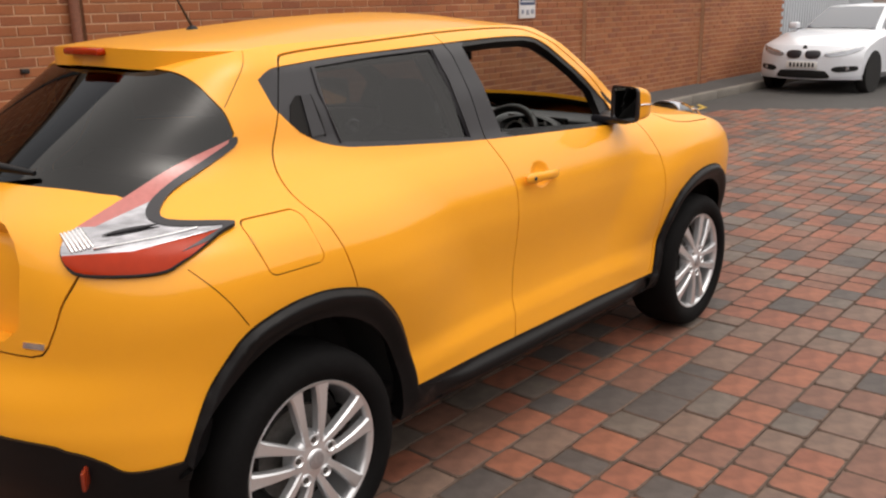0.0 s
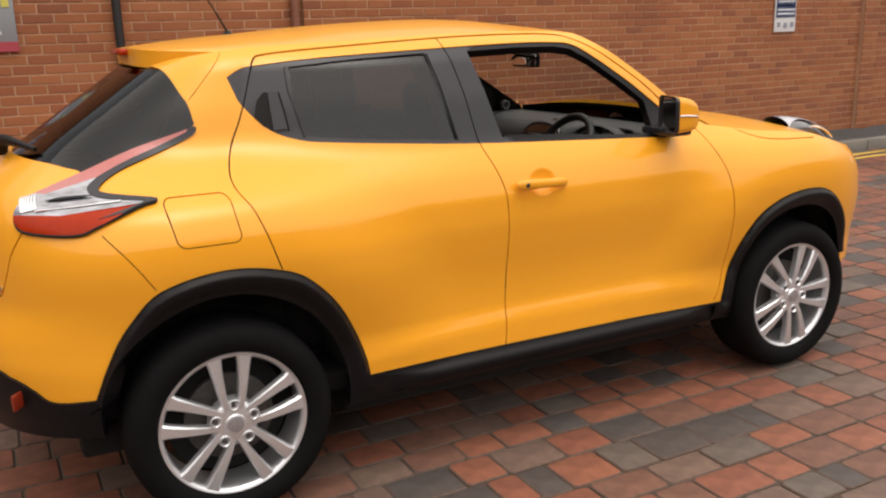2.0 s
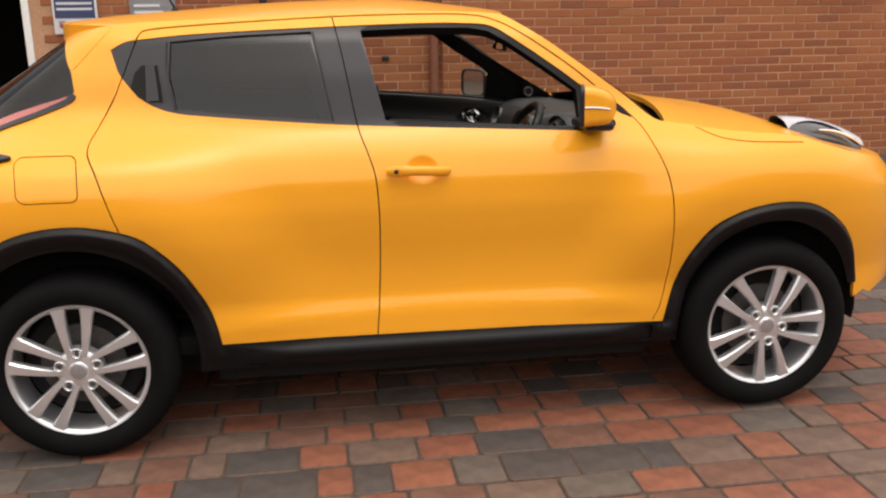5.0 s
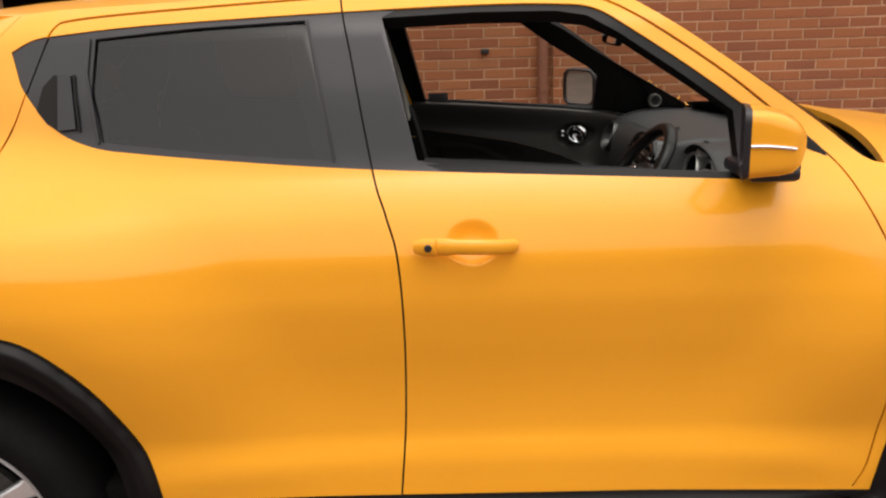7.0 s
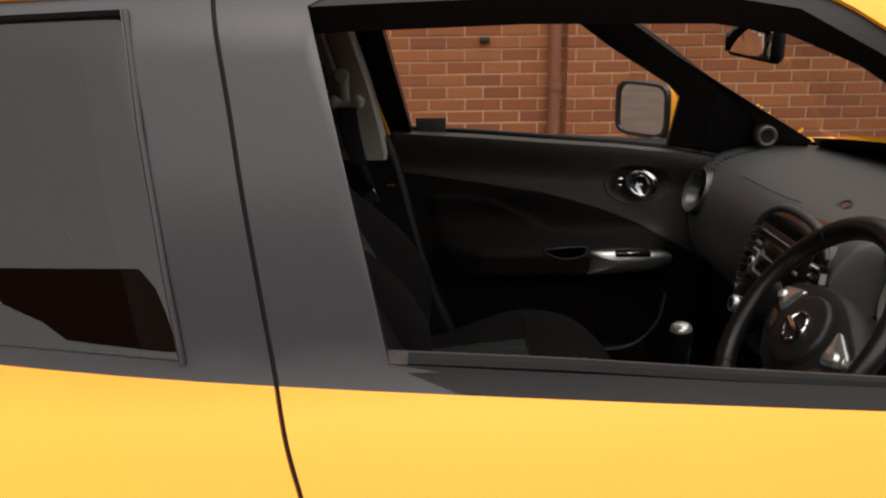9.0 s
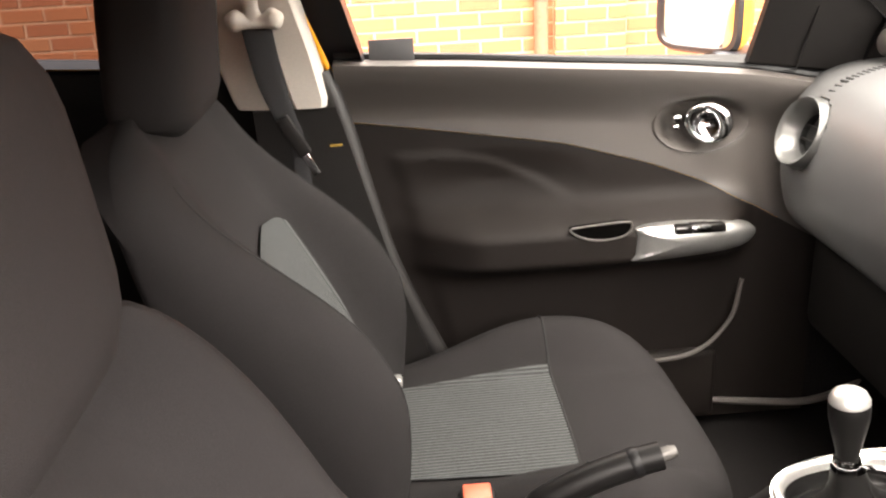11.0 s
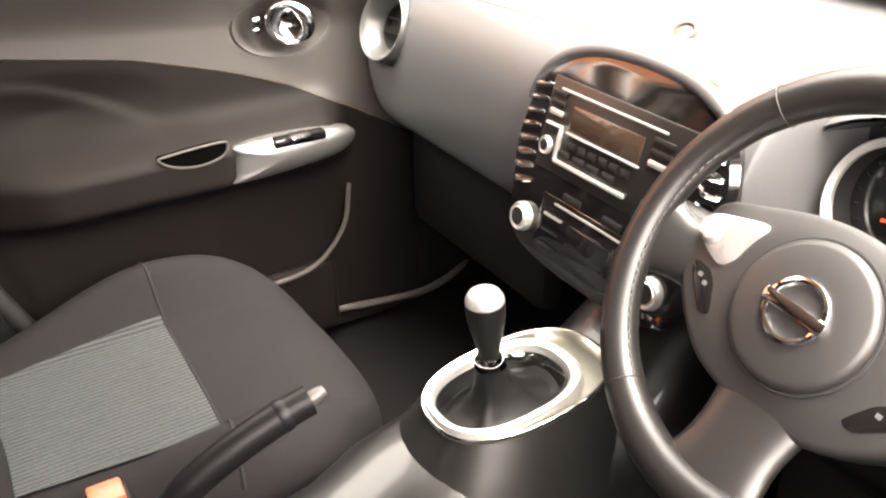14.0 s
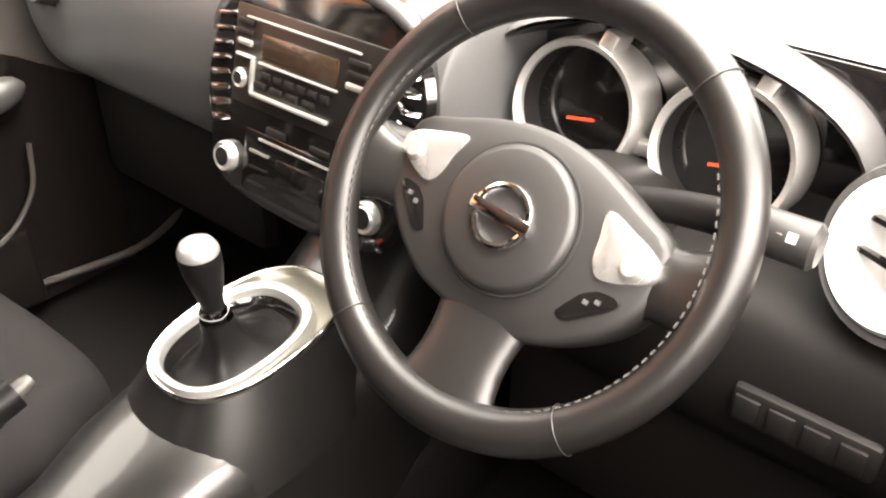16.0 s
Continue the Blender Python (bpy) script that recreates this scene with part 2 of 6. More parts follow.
def width_at(x, z):
    w = half_width(z)
    # the wings swell round each wheel like part of a dome
    low = smooth(.34, .78, z)
    w = w + .060 * low * (1 - smooth(.54, .84, np.hypot(x - 1.262, z - .345)))
    w = w + .056 * low * (1 - smooth(.54, .92, np.hypot(x + 1.258, z - .345)))
    w = w + .045 * smooth(-1.0, -1.30, x) * np.exp(-((z - .50) / .12) ** 2)
    up = smooth(1.0, 1.22, z)
    w = w - up * (.085 * np.clip((-.35 - x) / .65, 0, 2) ** 1.6 + .05 * np.clip(x / .7, 0, 2) ** 1.6)
    return w
def skin(s, z):
    """The body's right side: s runs along the car (metres, forward), wrapping round tail and nose; z is the height."""
    s, z = np.broadcast_arrays(np.asarray(s, float), np.asarray(z, float))
    mr, mf = -turn_r(z), 1.30
    x, y = s.copy(), -width_at(np.clip(s, mr, mf), z)
    r = s < mr
    th = np.interp(np.where(r, mr - s, 0), LR, TH)
    dr, wr = tail(z) + mr, width_at(mr, z)
    x = np.where(r, mr - dr * np.sin(th) ** (2 / NR), x)
    y = np.where(r, -wr * np.cos(th) ** (2 / NR), y)
    f = s > mf
    th = np.interp(np.where(f, s - mf, 0), LF, TH)
    x = np.where(f, mf + (nose(z) - mf) * np.sin(th) ** (2 / NF), x)
    y = np.where(f, -width_at(mf, z) * np.cos(th) ** (2 / NF), y)
    return np.stack([x, y, z], -1)


from mathutils.geometry import delaunay_2d_cdt

REAR_END = lambda z: -turn_r(z) - LR[-1]
FRONT_END = 1.30 + LF[-1]

dlo_top = [(-1.153, 1.400), (-1.084, 1.424), (-.98, 1.437), (-.786, 1.452), (-.41, 1.467), (-.03, 1.477), (.166, 1.474), (.245, 1.462),
           (.315, 1.420), (.449, 1.330), (.578, 1.236), (.652, 1.180)]
dlo_bottom = [(.655, 1.085), (.533, 1.091), (.15, 1.110), (-.26, 1.131), (-.593, 1.156), (-.80, 1.173), (-.895, 1.184), (-.975, 1.210), (-1.034, 1.254), (-1.094, 1.328)]
WINDOWS = np.concatenate([smoothed(dlo_top, 50), smoothed(dlo_bottom, 50)])
REAR_GLASS = [(-.905, 1.426), (-.66, 1.445), (-.412, 1.455), (-.352, 1.152), (-.62, 1.172), (-.888, 1.198), (-.912, 1.30)]
FRONT_OPEN = [(-.238, 1.456), (-.03, 1.463), (.155, 1.461), (.225, 1.449), (.295, 1.408), (.43, 1.316), (.545, 1.232), (.545, 1.106), (.15, 1.128), (-.166, 1.147)]
top_seam = smoothed([(-1.03, 1.418), (-1.012, 1.452), (-.975, 1.467), (-.791, 1.481), (-.335, 1.503), (-.023, 1.508), (.171, 1.503), (.265, 1.481), (.374, 1.421),
                     (.548, 1.300), (.711, 1.165)], 80)
b_seam = smoothed([(-.335, 1.503), (-.305, 1.357), (-.266, 1.133), (-.236, 1.039), (-.213, .950), (-.205, .780), (-.211, .560), (-.226, .385)], 60)
rear_seam = smoothed([(-1.03, 1.418), (-1.094, 1.261), (-1.153, 1.145), (-1.173, 1.078), (-1.133, .997), (-1.074, .819)], 60)
front_seam = smoothed([(.711, 1.165), (.766, 1.115), (.806, 1.031), (.845, .923), (.860, .789), (.865, .582), (.845, .444), (.816, .378)], 60)
SILL = [(-.776, .385), (-.40, .388), (.35, .382), (.855, .368)]
rear_arch = smoothed([(-1.604, .489), (-1.567, .583), (-1.522, .70), (-1.456, .792), (-1.342, .836), (-1.205, .844), (-1.074, .818), (-.99, .777),
                      (-.895, .679), (-.823, .552), (-.789, .456), (-.776, .385)], 60)
front_arch = smoothed([(.855, .368), (.885, .491), (.93, .620), (1.005, .728), (1.093, .782), (1.183, .810), (1.29, .822), (1.41, .808), (1.52, .745),
                       (1.61, .64), (1.66, .52), (1.68, .40)], 60)
RA, FA = (-1.258, .345), (1.262, .345)


def ring(c, r, n=40, a0=0, a1=360):
    t = np.radians(np.linspace(a0, a1, n))
    return np.stack([c[0] + r * np.cos(t), c[1] + r * np.sin(t)], 1)




def well(c, front, top, back):
    """A wheel opening whose radius goes from front over top to back."""
    t = np.radians(np.linspace(-22, 202, 48))
    r = np.where(np.cos(t) > 0, top + (front - top) * np.cos(t) ** 2, top + (back - top) * np.cos(t) ** 2)
    p = np.stack([c[0] + r * np.cos(t), c[1] + r * np.sin(t)], 1)
    return np.concatenate([p, [(p[-1, 0], .15), (p[0, 0], .15)]])


REAR_WELL = well(RA, .405, .420, .346)
FRONT_WELL = well(FA, .372, .408, .350)
REAR_CLAD = np.concatenate([rear_arch, [(-.70, .385), (-.70, .12), (-1.61, .12)]])
FRONT_CLAD = np.concatenate([front_arch, [(1.69, .12), (.80, .12), (.80, .368)]])
bumper_edge = smoothed([(-1.604, .489), (-1.714, .486), (-1.768, .522), (-1.833, .552), (-1.99, .578), (-2.8, .60)], 40)
LAMP = np.array([(-1.258, 1.252), (-1.262, 1.224), (-1.366, 1.179), (-1.466, 1.142), (-1.520, 1.113), (-1.540, 1.091), (-1.510, 1.080), (-1.408, 1.064),
                 (-1.402, 1.056), (-1.456, 1.044), (-1.570, 1.002), (-1.614, .985), (-1.684, .982), (-1.790, .988), (-1.818, 1.003), (-1.822, 1.029),
                 (-1.800, 1.054), (-1.763, 1.076), (-1.689, 1.103), (-1.599, 1.135), (-1.446, 1.195), (-1.307, 1.238)])
LAMP = smoothed(LAMP, 66, closed=True)
lamp_edge = smoothed([(-1.285, 1.236), (-1.372, 1.196), (-1.475, 1.155), (-1.548, 1.118), (-1.572, 1.090), (-1.535, 1.070), (-1.43, 1.058)], 40)
hatch_glass = smoothed([(-1.262, 1.262), (-1.30, 1.312), (-1.345, 1.345), (-1.451, 1.397), (-1.575, 1.429), (-1.738, 1.441), (-2.0, 1.446), (-2.75, 1.448)], 50)
hatch_glass_low = smoothed([(-2.75, 1.156), (-2.30, 1.158), (-2.041, 1.162), (-1.783, 1.158), (-1.62, 1.142)], 30)
HATCH_GLASS = np.concatenate([hatch_glass, hatch_glass_low, LAMP[-21:-2]])
hatch_seam = smoothed([(-1.803, .990), (-1.872, .918), (-1.902, .849), (-1.922, .800), (-1.952, .781), (-2.056, .777), (-2.8, .777)], 50)
bumper_seam = smoothed([(-1.565, .985), (-1.50, .895), (-1.446, .812)], 16)
spoiler_seam = smoothed([(-1.222, 1.482), (-1.235, 1.45), (-1.27, 1.40), (-1.312, 1.333)], 16)
roof_edge = curve([-2.8, -1.6, -1.25, -.9, -.3, 0, .2, .295, .454, .587, .746, .84, 1.1, 1.45, 1.7, 2.0, 2.7],
                  [1.452, 1.458, 1.483, 1.497, 1.516, 1.520, 1.514, 1.505, 1.404, 1.310, 1.197, 1.115, 1.075, 1.045, .985, .935, .915], -2.9, 2.9, .035)
bonnet_seam = smoothed([(.985, 1.090), (1.03, 1.066), (1.09, 1.048), (1.2, 1.036), (1.42, 1.03)], 30)


def rounded(s0, s1, z0, z1, r, tilt=0.0):
    out = []
    for cx, cz, a in ((s1 - r, z1 - r, 0), (s0 + r, z1 - r, 90), (s0 + r, z0 + r, 180), (s1 - r, z0 + r, 270)):
        out.append(ring((cx, cz), r, 7, a, a + 90))
    p = np.concatenate(out)
    p[:, 0] += tilt * (p[:, 1] - z1)
    return p


CAP = rounded(-1.388, -1.203, .926, 1.065, .025, -.10)
HANDLE_HOLE = np.stack([-.050 + .062 * np.cos(np.linspace(0, 2 * np.pi, 28, endpoint=False)), .981 + .052 * np.sin(np.linspace(0, 2 * np.pi, 28, endpoint=False))], 1)
ELL = lambda k: np.array((-.050, .981)) + k * (HANDLE_HOLE - np.array((-.050, .981)))
PLATE_HOLE = np.array([(-2.79, 1.098), (-2.22, 1.10), (-2.0, 1.098), (-1.957, 1.085), (-1.945, 1.05), (-1.955, 1.0), (-2.0, .846), (-2.05, .805), (-2.22, .799), (-2.79, .799)])
BADGE = rounded(-1.985, -1.925, .800, .816, .003)

SEAMS = [(top_seam, .006), (b_seam, .0045), (rear_seam, .0045), (front_seam, .0045), (hatch_seam, .0055), (bumper_seam, .003), (spoiler_seam, .004),
         (np.concatenate([CAP, CAP[:1]]), .0035), (bonnet_seam, .004)]

# The outline of the whole side, from sill to roof edge.
zs = np.linspace(.24, 1.45, 40)
rear_line = np.stack([[REAR_END(z) for z in zs], zs], 1)
top_s = np.concatenate([np.linspace(REAR_END(1.452), .2, 80), np.linspace(.22, .9, 40), np.linspace(.95, FRONT_END, 40)])
top_line = np.stack([top_s, roof_edge(top_s)], 1)
front_line = np.array([(FRONT_END, .9), (FRONT_END, .5), (FRONT_END, .24)])
OUTLINE = np.concatenate([rear_line, top_line, front_line])


def cut_sheet(outline, loops, lines, seams, step=.03):
    """Triangles over the outline, with every loop, line and seam as an edge."""
    verts, edges = [], []

    def add(p, closed):
        i = len(verts)
        verts.extend(Vector((float(x), float(y))) for x, y in p)
        k = len(p)
        edges.extend((i + j, i + (j + 1) % k) for j in range(k if closed else k - 1))

    add(outline, True)
    for p in loops:
        add(p, True)
    for p in lines:
        add(p, False)
    for p, w in seams:
        add(strip(p, w), True)
    g = np.stack(np.meshgrid(np.arange(-2.7, 2.7, step), np.arange(.24, 1.53, step)), -1).reshape(-1, 2)
    g = g[inside(outline, g)]
    verts.extend(Vector((float(x), float(y))) for x, y in g)
    v, _, f, *_ = delaunay_2d_cdt(verts, edges, [], 0, 1e-5)
    v = np.array([tuple(q) for q in v])
    f = np.array([tuple(q) for q in f])
    c = v[f].mean(1)
    keep = inside(outline, c)
    return v, f[keep], c[keep]


def skin_normal(s, z, side):
    d = 2e-3
    n = np.cross(skin(s + d, z) - skin(s - d, z), skin(s, z + d) - skin(s, z - d))
    n /= np.linalg.norm(n, axis=-1, keepdims=True) + 1e-12
    return n


def skin_part(name, v, f, out=0.0, rim=.012, rim_in=True, bulge=None, left=False):
    """The part of the skin that the triangles f cover, out metres proud of it, with its edges turned in."""
    used, inv = np.unique(f, return_inverse=True)
    f = inv.reshape(-1, 3)
    s, z = v[used, 0], v[used, 1]
    z_c = z
    s_c = np.maximum(s, REAR_END(z_c) + 1e-4)
    p, n = skin(s_c, z_c), skin_normal(np.maximum(s_c, REAR_END(z_c) + 4e-3), z_c, 1)
    o = out if bulge is None else out + bulge(s, z)
    p = p + n * (o if np.isscalar(o) else o[:, None])
    if bulge is not None:
        d = 2e-3
        def q(a, b):
            return skin(a, b) + skin_normal(a, b, 1) * (out + bulge(a, b))[:, None]
        n = np.cross(q(s_c + d, z) - q(s_c - d, z), q(s_c, z + d) - q(s_c, z - d))
        n /= np.linalg.norm(n, axis=-1, keepdims=True) + 1e-12
    e = np.concatenate([f[:, [0, 1]], f[:, [1, 2]], f[:, [2, 0]]])
    key = np.sort(e, 1)
    _, first, count = np.unique(key, axis=0, return_index=True, return_counts=True)
    edge = e[first[count == 1]]
    verts, nor, faces = [p], [n], [tuple(q) for q in f]
    if rim:
        b = np.unique(edge)
        k = {int(q): i for i, q in enumerate(b)}
        base = len(p)
        side = np.zeros_like(n[b])
        for a, c in edge:
            t = p[c] - p[a]
            q = np.cross(t, n[a])
            for w in (a, c):
                side[k[int(w)]] += q
        side /= np.linalg.norm(side, axis=1, keepdims=True) + 1e-12
        verts += [p[b], p[b] - n[b] * rim]
        nor += [side, side]
        m = len(b)
        for a, c in edge:
            i, j = base + k[int(a)], base + k[int(c)]
            faces.append((i, i + m, j + m, j))
    verts, nor = np.concatenate(verts), np.concatenate(nor)
    if left:
        verts, nor = verts * (1, -1, 1), nor * (1, -1, 1)
        faces = [q[::-1] for q in faces]
    return mesh_of(name, verts, faces, nor)


# ---- the yellow car ----
car = empty("car", label="bright yellow compact crossover car parked on block paving", category="car")
LOOPS = [WINDOWS, REAR_GLASS, FRONT_OPEN, REAR_WELL[(REAR_WELL[:, 1] > .24)], FRONT_WELL[(FRONT_WELL[:, 1] > .24)], LAMP, CAP, HANDLE_HOLE, BADGE] + [ELL(k) for k in (.2, .35, .5, .62, .72, .8, .87, .94, 1.06)]
LINES = [PLATE_HOLE, rear_arch, front_arch, SILL, bumper_edge, hatch_glass, hatch_glass_low, lamp_edge, [(-1.84, 1.026), (-1.66, 1.030), (-1.44, 1.052)], [(-1.82, 1.083), (-1.70, 1.083), (-1.35, 1.1705)], [(-1.85, .36), (-1.58, .36)],
         [(-1.62, .285), (-.95, .285)], [(-.95, .285), (1.0, .285)], [(1.4, .47), (1.67, .47)],
         [(1.68, .40), (1.80, .40), (2.0, .42), (2.6, .42)]]


def inset(line, c, d):
    """The line moved by d towards the middle c."""
    p = np.asarray(line, float)
    t = np.gradient(p, axis=0)
    n = np.stack([-t[:, 1], t[:, 0]], 1)
    n /= np.linalg.norm(n, axis=1, keepdims=True)
    n *= np.sign(((np.asarray(c) - p) * n).sum(1, keepdims=True))
    return p + n * d


LINES += [inset(a, c, d)[2:-2] for a, c in ((rear_arch, RA), (front_arch, FA)) for d in (.007, .014, .022, .032, .046, .062)]
V, F, C = cut_sheet(OUTLINE, LOOPS, LINES, SEAMS)
IN = lambda p: inside(p, C)
groove = np.zeros(len(C), bool)
for p, w in SEAMS:
    groove |= IN(strip(p, w))
windows, rear_glass, front_open = IN(WINDOWS), IN(REAR_GLASS), IN(FRONT_OPEN)
wells = IN(REAR_WELL) | IN(FRONT_WELL)
low_cut = C[:, 1] > np.where(C[:, 0] > 1.4, .47, np.where(C[:, 0] > -.95, .285, .285))
clad = (IN(REAR_CLAD) | IN(FRONT_CLAD)) & ~wells
sill_z = np.interp(C[:, 0], [q[0] for q in SILL], [q[1] for q in SILL])
sill = (C[:, 0] > -.80) & (C[:, 0] < .87) & (C[:, 1] < sill_z) & ~clad & ~wells
low_z = np.interp(-C[:, 0], -bumper_edge[:, 0], bumper_edge[:, 1])
rear_low = (C[:, 0] < -1.59) & (C[:, 1] < low_z) & ~clad & ~wells
front_low = (C[:, 0] > 1.64) & (C[:, 1] < .41) & ~clad & ~wells
lamp, cap, badge = IN(LAMP), IN(CAP), IN(BADGE)
hatch_g = IN(HATCH_GLASS) & ~lamp & ~((C[:, 0] < -1.605) & (C[:, 1] < np.interp(C[:, 0], hatch_glass_low[:, 0], hatch_glass_low[:, 1])))
black = wells | clad | sill | rear_low | front_low
plate_hole = IN(PLATE_HOLE)
paint = ~(plate_hole | black | windows | groove | lamp | cap | hatch_g | badge)
hseam_s = np.interp(C[:, 1], hatch_seam[::-1, 1][hatch_seam[::-1, 1].argsort()], hatch_seam[::-1, 0][hatch_seam[::-1, 1].argsort()])
hatch = paint & (((C[:, 1] > .777) & (C[:, 1] < .99) & (C[:, 0] < hseam_s)) | ((C[:, 1] >= .99) & (C[:, 0] < -1.58) & (C[:, 1] < 1.30)))
rs = np.interp(C[:, 1], rear_seam[::-1, 1], rear_seam[::-1, 0])
bs = np.interp(C[:, 1], b_seam[::-1, 1], b_seam[::-1, 0])
fs = np.interp(C[:, 1], front_seam[::-1, 1], front_seam[::-1, 0])
ts = np.interp(C[:, 0], top_seam[2:, 0], top_seam[2:, 1])
rear_door = paint & (C[:, 0] > rs) & (C[:, 0] < bs) & (C[:, 1] < ts)
front_door = paint & (C[:, 0] > bs) & (C[:, 0] < fs) & (C[:, 1] < ts)
fender = paint & (C[:, 0] > fs) & ~front_door & (C[:, 1] < 1.12) & (C[:, 0] > .7)
rear_bumper = paint & ~hatch & (C[:, 0] < -1.44) & (C[:, 1] < .985) & (C[:, 0] < np.interp(C[:, 1], bumper_seam[::-1, 1], bumper_seam[::-1, 0])) & ((C[:, 1] > .80) | (C[:, 0] < -1.45))
quarter = paint & ~(hatch | rear_door | front_door | fender | rear_bumper)


def scoop(s, z):
    """The hollow behind the door handle."""
    q = np.hypot((s + .050) / .062, (z - .981) / .052)
    return -.014 * np.clip(1 - q ** 3, 0, 1) ** 2


def door_form(s, z):
    """The doors' form: a swelling under the waist, a hollow, and the crease that rises from the sill."""
    mid = smooth(-.95, -.55, s) * (1 - smooth(.62, .86, s))
    crease = .450 + .028 * (1 - ((s - .04) / .72) ** 2)
    return mid * (.008 * np.exp(-((z - crease) / .040) ** 2) - .006 * np.exp(-((z - .62) / .09) ** 2))


# the glass wraps round the left windscreen pillar
wrap = (quarter | front_door | groove | fender) & (C[:, 0] > .25) & (C[:, 0] < 1.0) & (C[:, 1] > 1.088) & (C[:, 1] > np.interp(C[:, 0], [.25, .411, .607, .80], [1.437, 1.336, 1.218, 1.109]))
solid = [quarter, front_door, groove, fender]
def dense(line, n=240):
    """Points set evenly along a line."""
    t = np.linspace(0, 1, len(line))
    k = np.linspace(0, 1, n)
    return np.stack([np.interp(k, t, line[:, 0]), np.interp(k, t, line[:, 1])], 1)


def arch_form(line):
    """The rolled section of an arch trim: a proud outer lip that falls away towards the wheel."""
    p = np.asarray(line)

    def form(s, z):
        d = np.sqrt(((np.asarray(s)[:, None] - p[None, :, 0]) ** 2 + (np.asarray(z)[:, None] - p[None, :, 1]) ** 2).min(1))
        return .004 + .021 * smooth(0, .022, d) - .020 * smooth(.026, .085, d)
    return form


for side, left in (("right", False), ("left", True)):
    q = dict(left=left)
    if left:
        quarter, front_door, groove, fender = [k & ~wrap for k in solid]
        part("screen_corner", skin_part("screen_corner", V, F[wrap], rim=0, **q), SCREEN_GLASS, car)
    body = part("body_side", skin_part("body_side", V, F[quarter], **q), YELLOW, car)
    part("fender", skin_part("fender", V, F[fender], **q), YELLOW, car)
    part("bumper", skin_part("bumper", V, F[rear_bumper], **q), YELLOW, car)
    part("tailgate", skin_part("tailgate", V, F[hatch], rim=.07, **q), YELLOW, car)
    part("plate_recess", skin_part("plate_recess", V, F[plate_hole], out=-.065, rim=0, **q), YELLOW, car)
    part("tailgate_glass", skin_part("tailgate_glass", V, F[hatch_g], out=-.004, rim=0, **q), PRIVACY, car, "dark tinted rear window")
    part("fuel_flap", skin_part("fuel_flap", V, F[cap & ~groove], **q), YELLOW, car)
    rd = part("rear_door", skin_part("rear_door", V, F[rear_door], bulge=door_form, **q), YELLOW, car)
    bulge = lambda s, z: door_form(s, z) + scoop(s, z)
    fd = part("front_door", skin_part("front_door", V, F[front_door], bulge=bulge, **q), YELLOW, car)
    frame_r = windows & ~rear_glass & ~front_open & ~groove
    part("window_frame", skin_part("window_frame", V, F[frame_r & (C[:, 0] < bs)], out=-.003, rim=.03, **q), SATIN, rd, "satin black window frame")
    pil = C[:, 0] < -.145 - .25 * (C[:, 1] - 1.15)
    part("window_frame", skin_part("window_frame", V, F[frame_r & (C[:, 0] > bs) & pil], out=-.003, rim=.035, **q), SATIN, fd, "satin black door pillar panel")
    part("window_frame", skin_part("window_frame", V, F[frame_r & (C[:, 0] > bs) & ~pil], out=-.004, rim=.035, **q), BLACK_TRIM, fd, "black window frame")
    part("window", skin_part("window", V, F[rear_glass], out=-.010, rim=0, **q), PRIVACY, rd, "dark privacy glass")
    if left:
        part("window", skin_part("window", V, F[front_open], out=-.012, rim=0, **q), CLEAR, fd)
    part("arch_trim", skin_part("arch_trim", V, F[clad & low_cut & (C[:, 0] < 0)], bulge=arch_form(dense(rear_arch)), rim=.05, **q), BLACK_TRIM, car, "black plastic wheel arch trim")
    part("arch_trim", skin_part("arch_trim", V, F[clad & low_cut & (C[:, 0] > 0)], bulge=arch_form(dense(front_arch)), rim=.05, **q), BLACK_TRIM, car, "black plastic wheel arch trim")
    part("sill_trim", skin_part("sill_trim", V, F[sill & low_cut], rim=.05, bulge=lambda s, z: .030 * np.exp(-((z - .334) / .026) ** 2) * smooth(-.71, -.50, s) * (1 - smooth(.60, .81, s)), **q), BLACK_TRIM, car, "black plastic sill")
    part("lower_bumper", skin_part("lower_bumper", V, F[rear_low & (C[:, 1] > .36)], out=.010, rim=.06, **q), BLACK_TRIM, car, "black plastic lower bumper")
    part("lower_bumper", skin_part("lower_bumper", V, F[front_low & low_cut], out=.006, rim=.06, **q), BLACK_TRIM, car, "black plastic lower bumper")
    part("gap_lining", skin_part("gap_lining", V, F[groove | (badge)], out=-.008, rim=0, **q), GAP, car)
    # tail lamp
    edge_side = IN(np.concatenate([lamp_edge, LAMP[:27][::-1]]))
    low = lamp & (C[:, 1] < np.interp(C[:, 0], [-1.84, -1.66, -1.44], [1.026, 1.030, 1.052])) & ~edge_side & (C[:, 0] < -1.50)
    edge_side |= lamp & (C[:, 0] > -1.50) & (C[:, 1] < 1.062) & (C[:, 1] < 1.046 + .15 * (C[:, 0] + 1.50))
    mid = lamp & ~low & ~edge_side & (C[:, 1] < 1.083 + .25 * np.clip(C[:, 0] + 1.70, 0, 1))
    blade = lamp & ~low & ~mid & ~edge_side
    swell = lambda s, z: .010 * np.exp(-((z - 1.03) / .05) ** 2)
    tl = part("tail_lamp", skin_part("tail_lamp", V, F[lamp & edge_side], out=.006, bulge=swell, rim=.02, **q), SATIN, car, "boomerang tail lamp in black rim")
    part("red_lens", skin_part("red_lens", V, F[low], out=.004, bulge=swell, rim=.01, **q), RED_LENS, tl, "red lower lens")
    part("clear_lens", skin_part("clear_lens", V, F[mid], out=.004, bulge=swell, rim=.01, **q), CLEAR_LENS, tl, "clear lens with silver reflector")
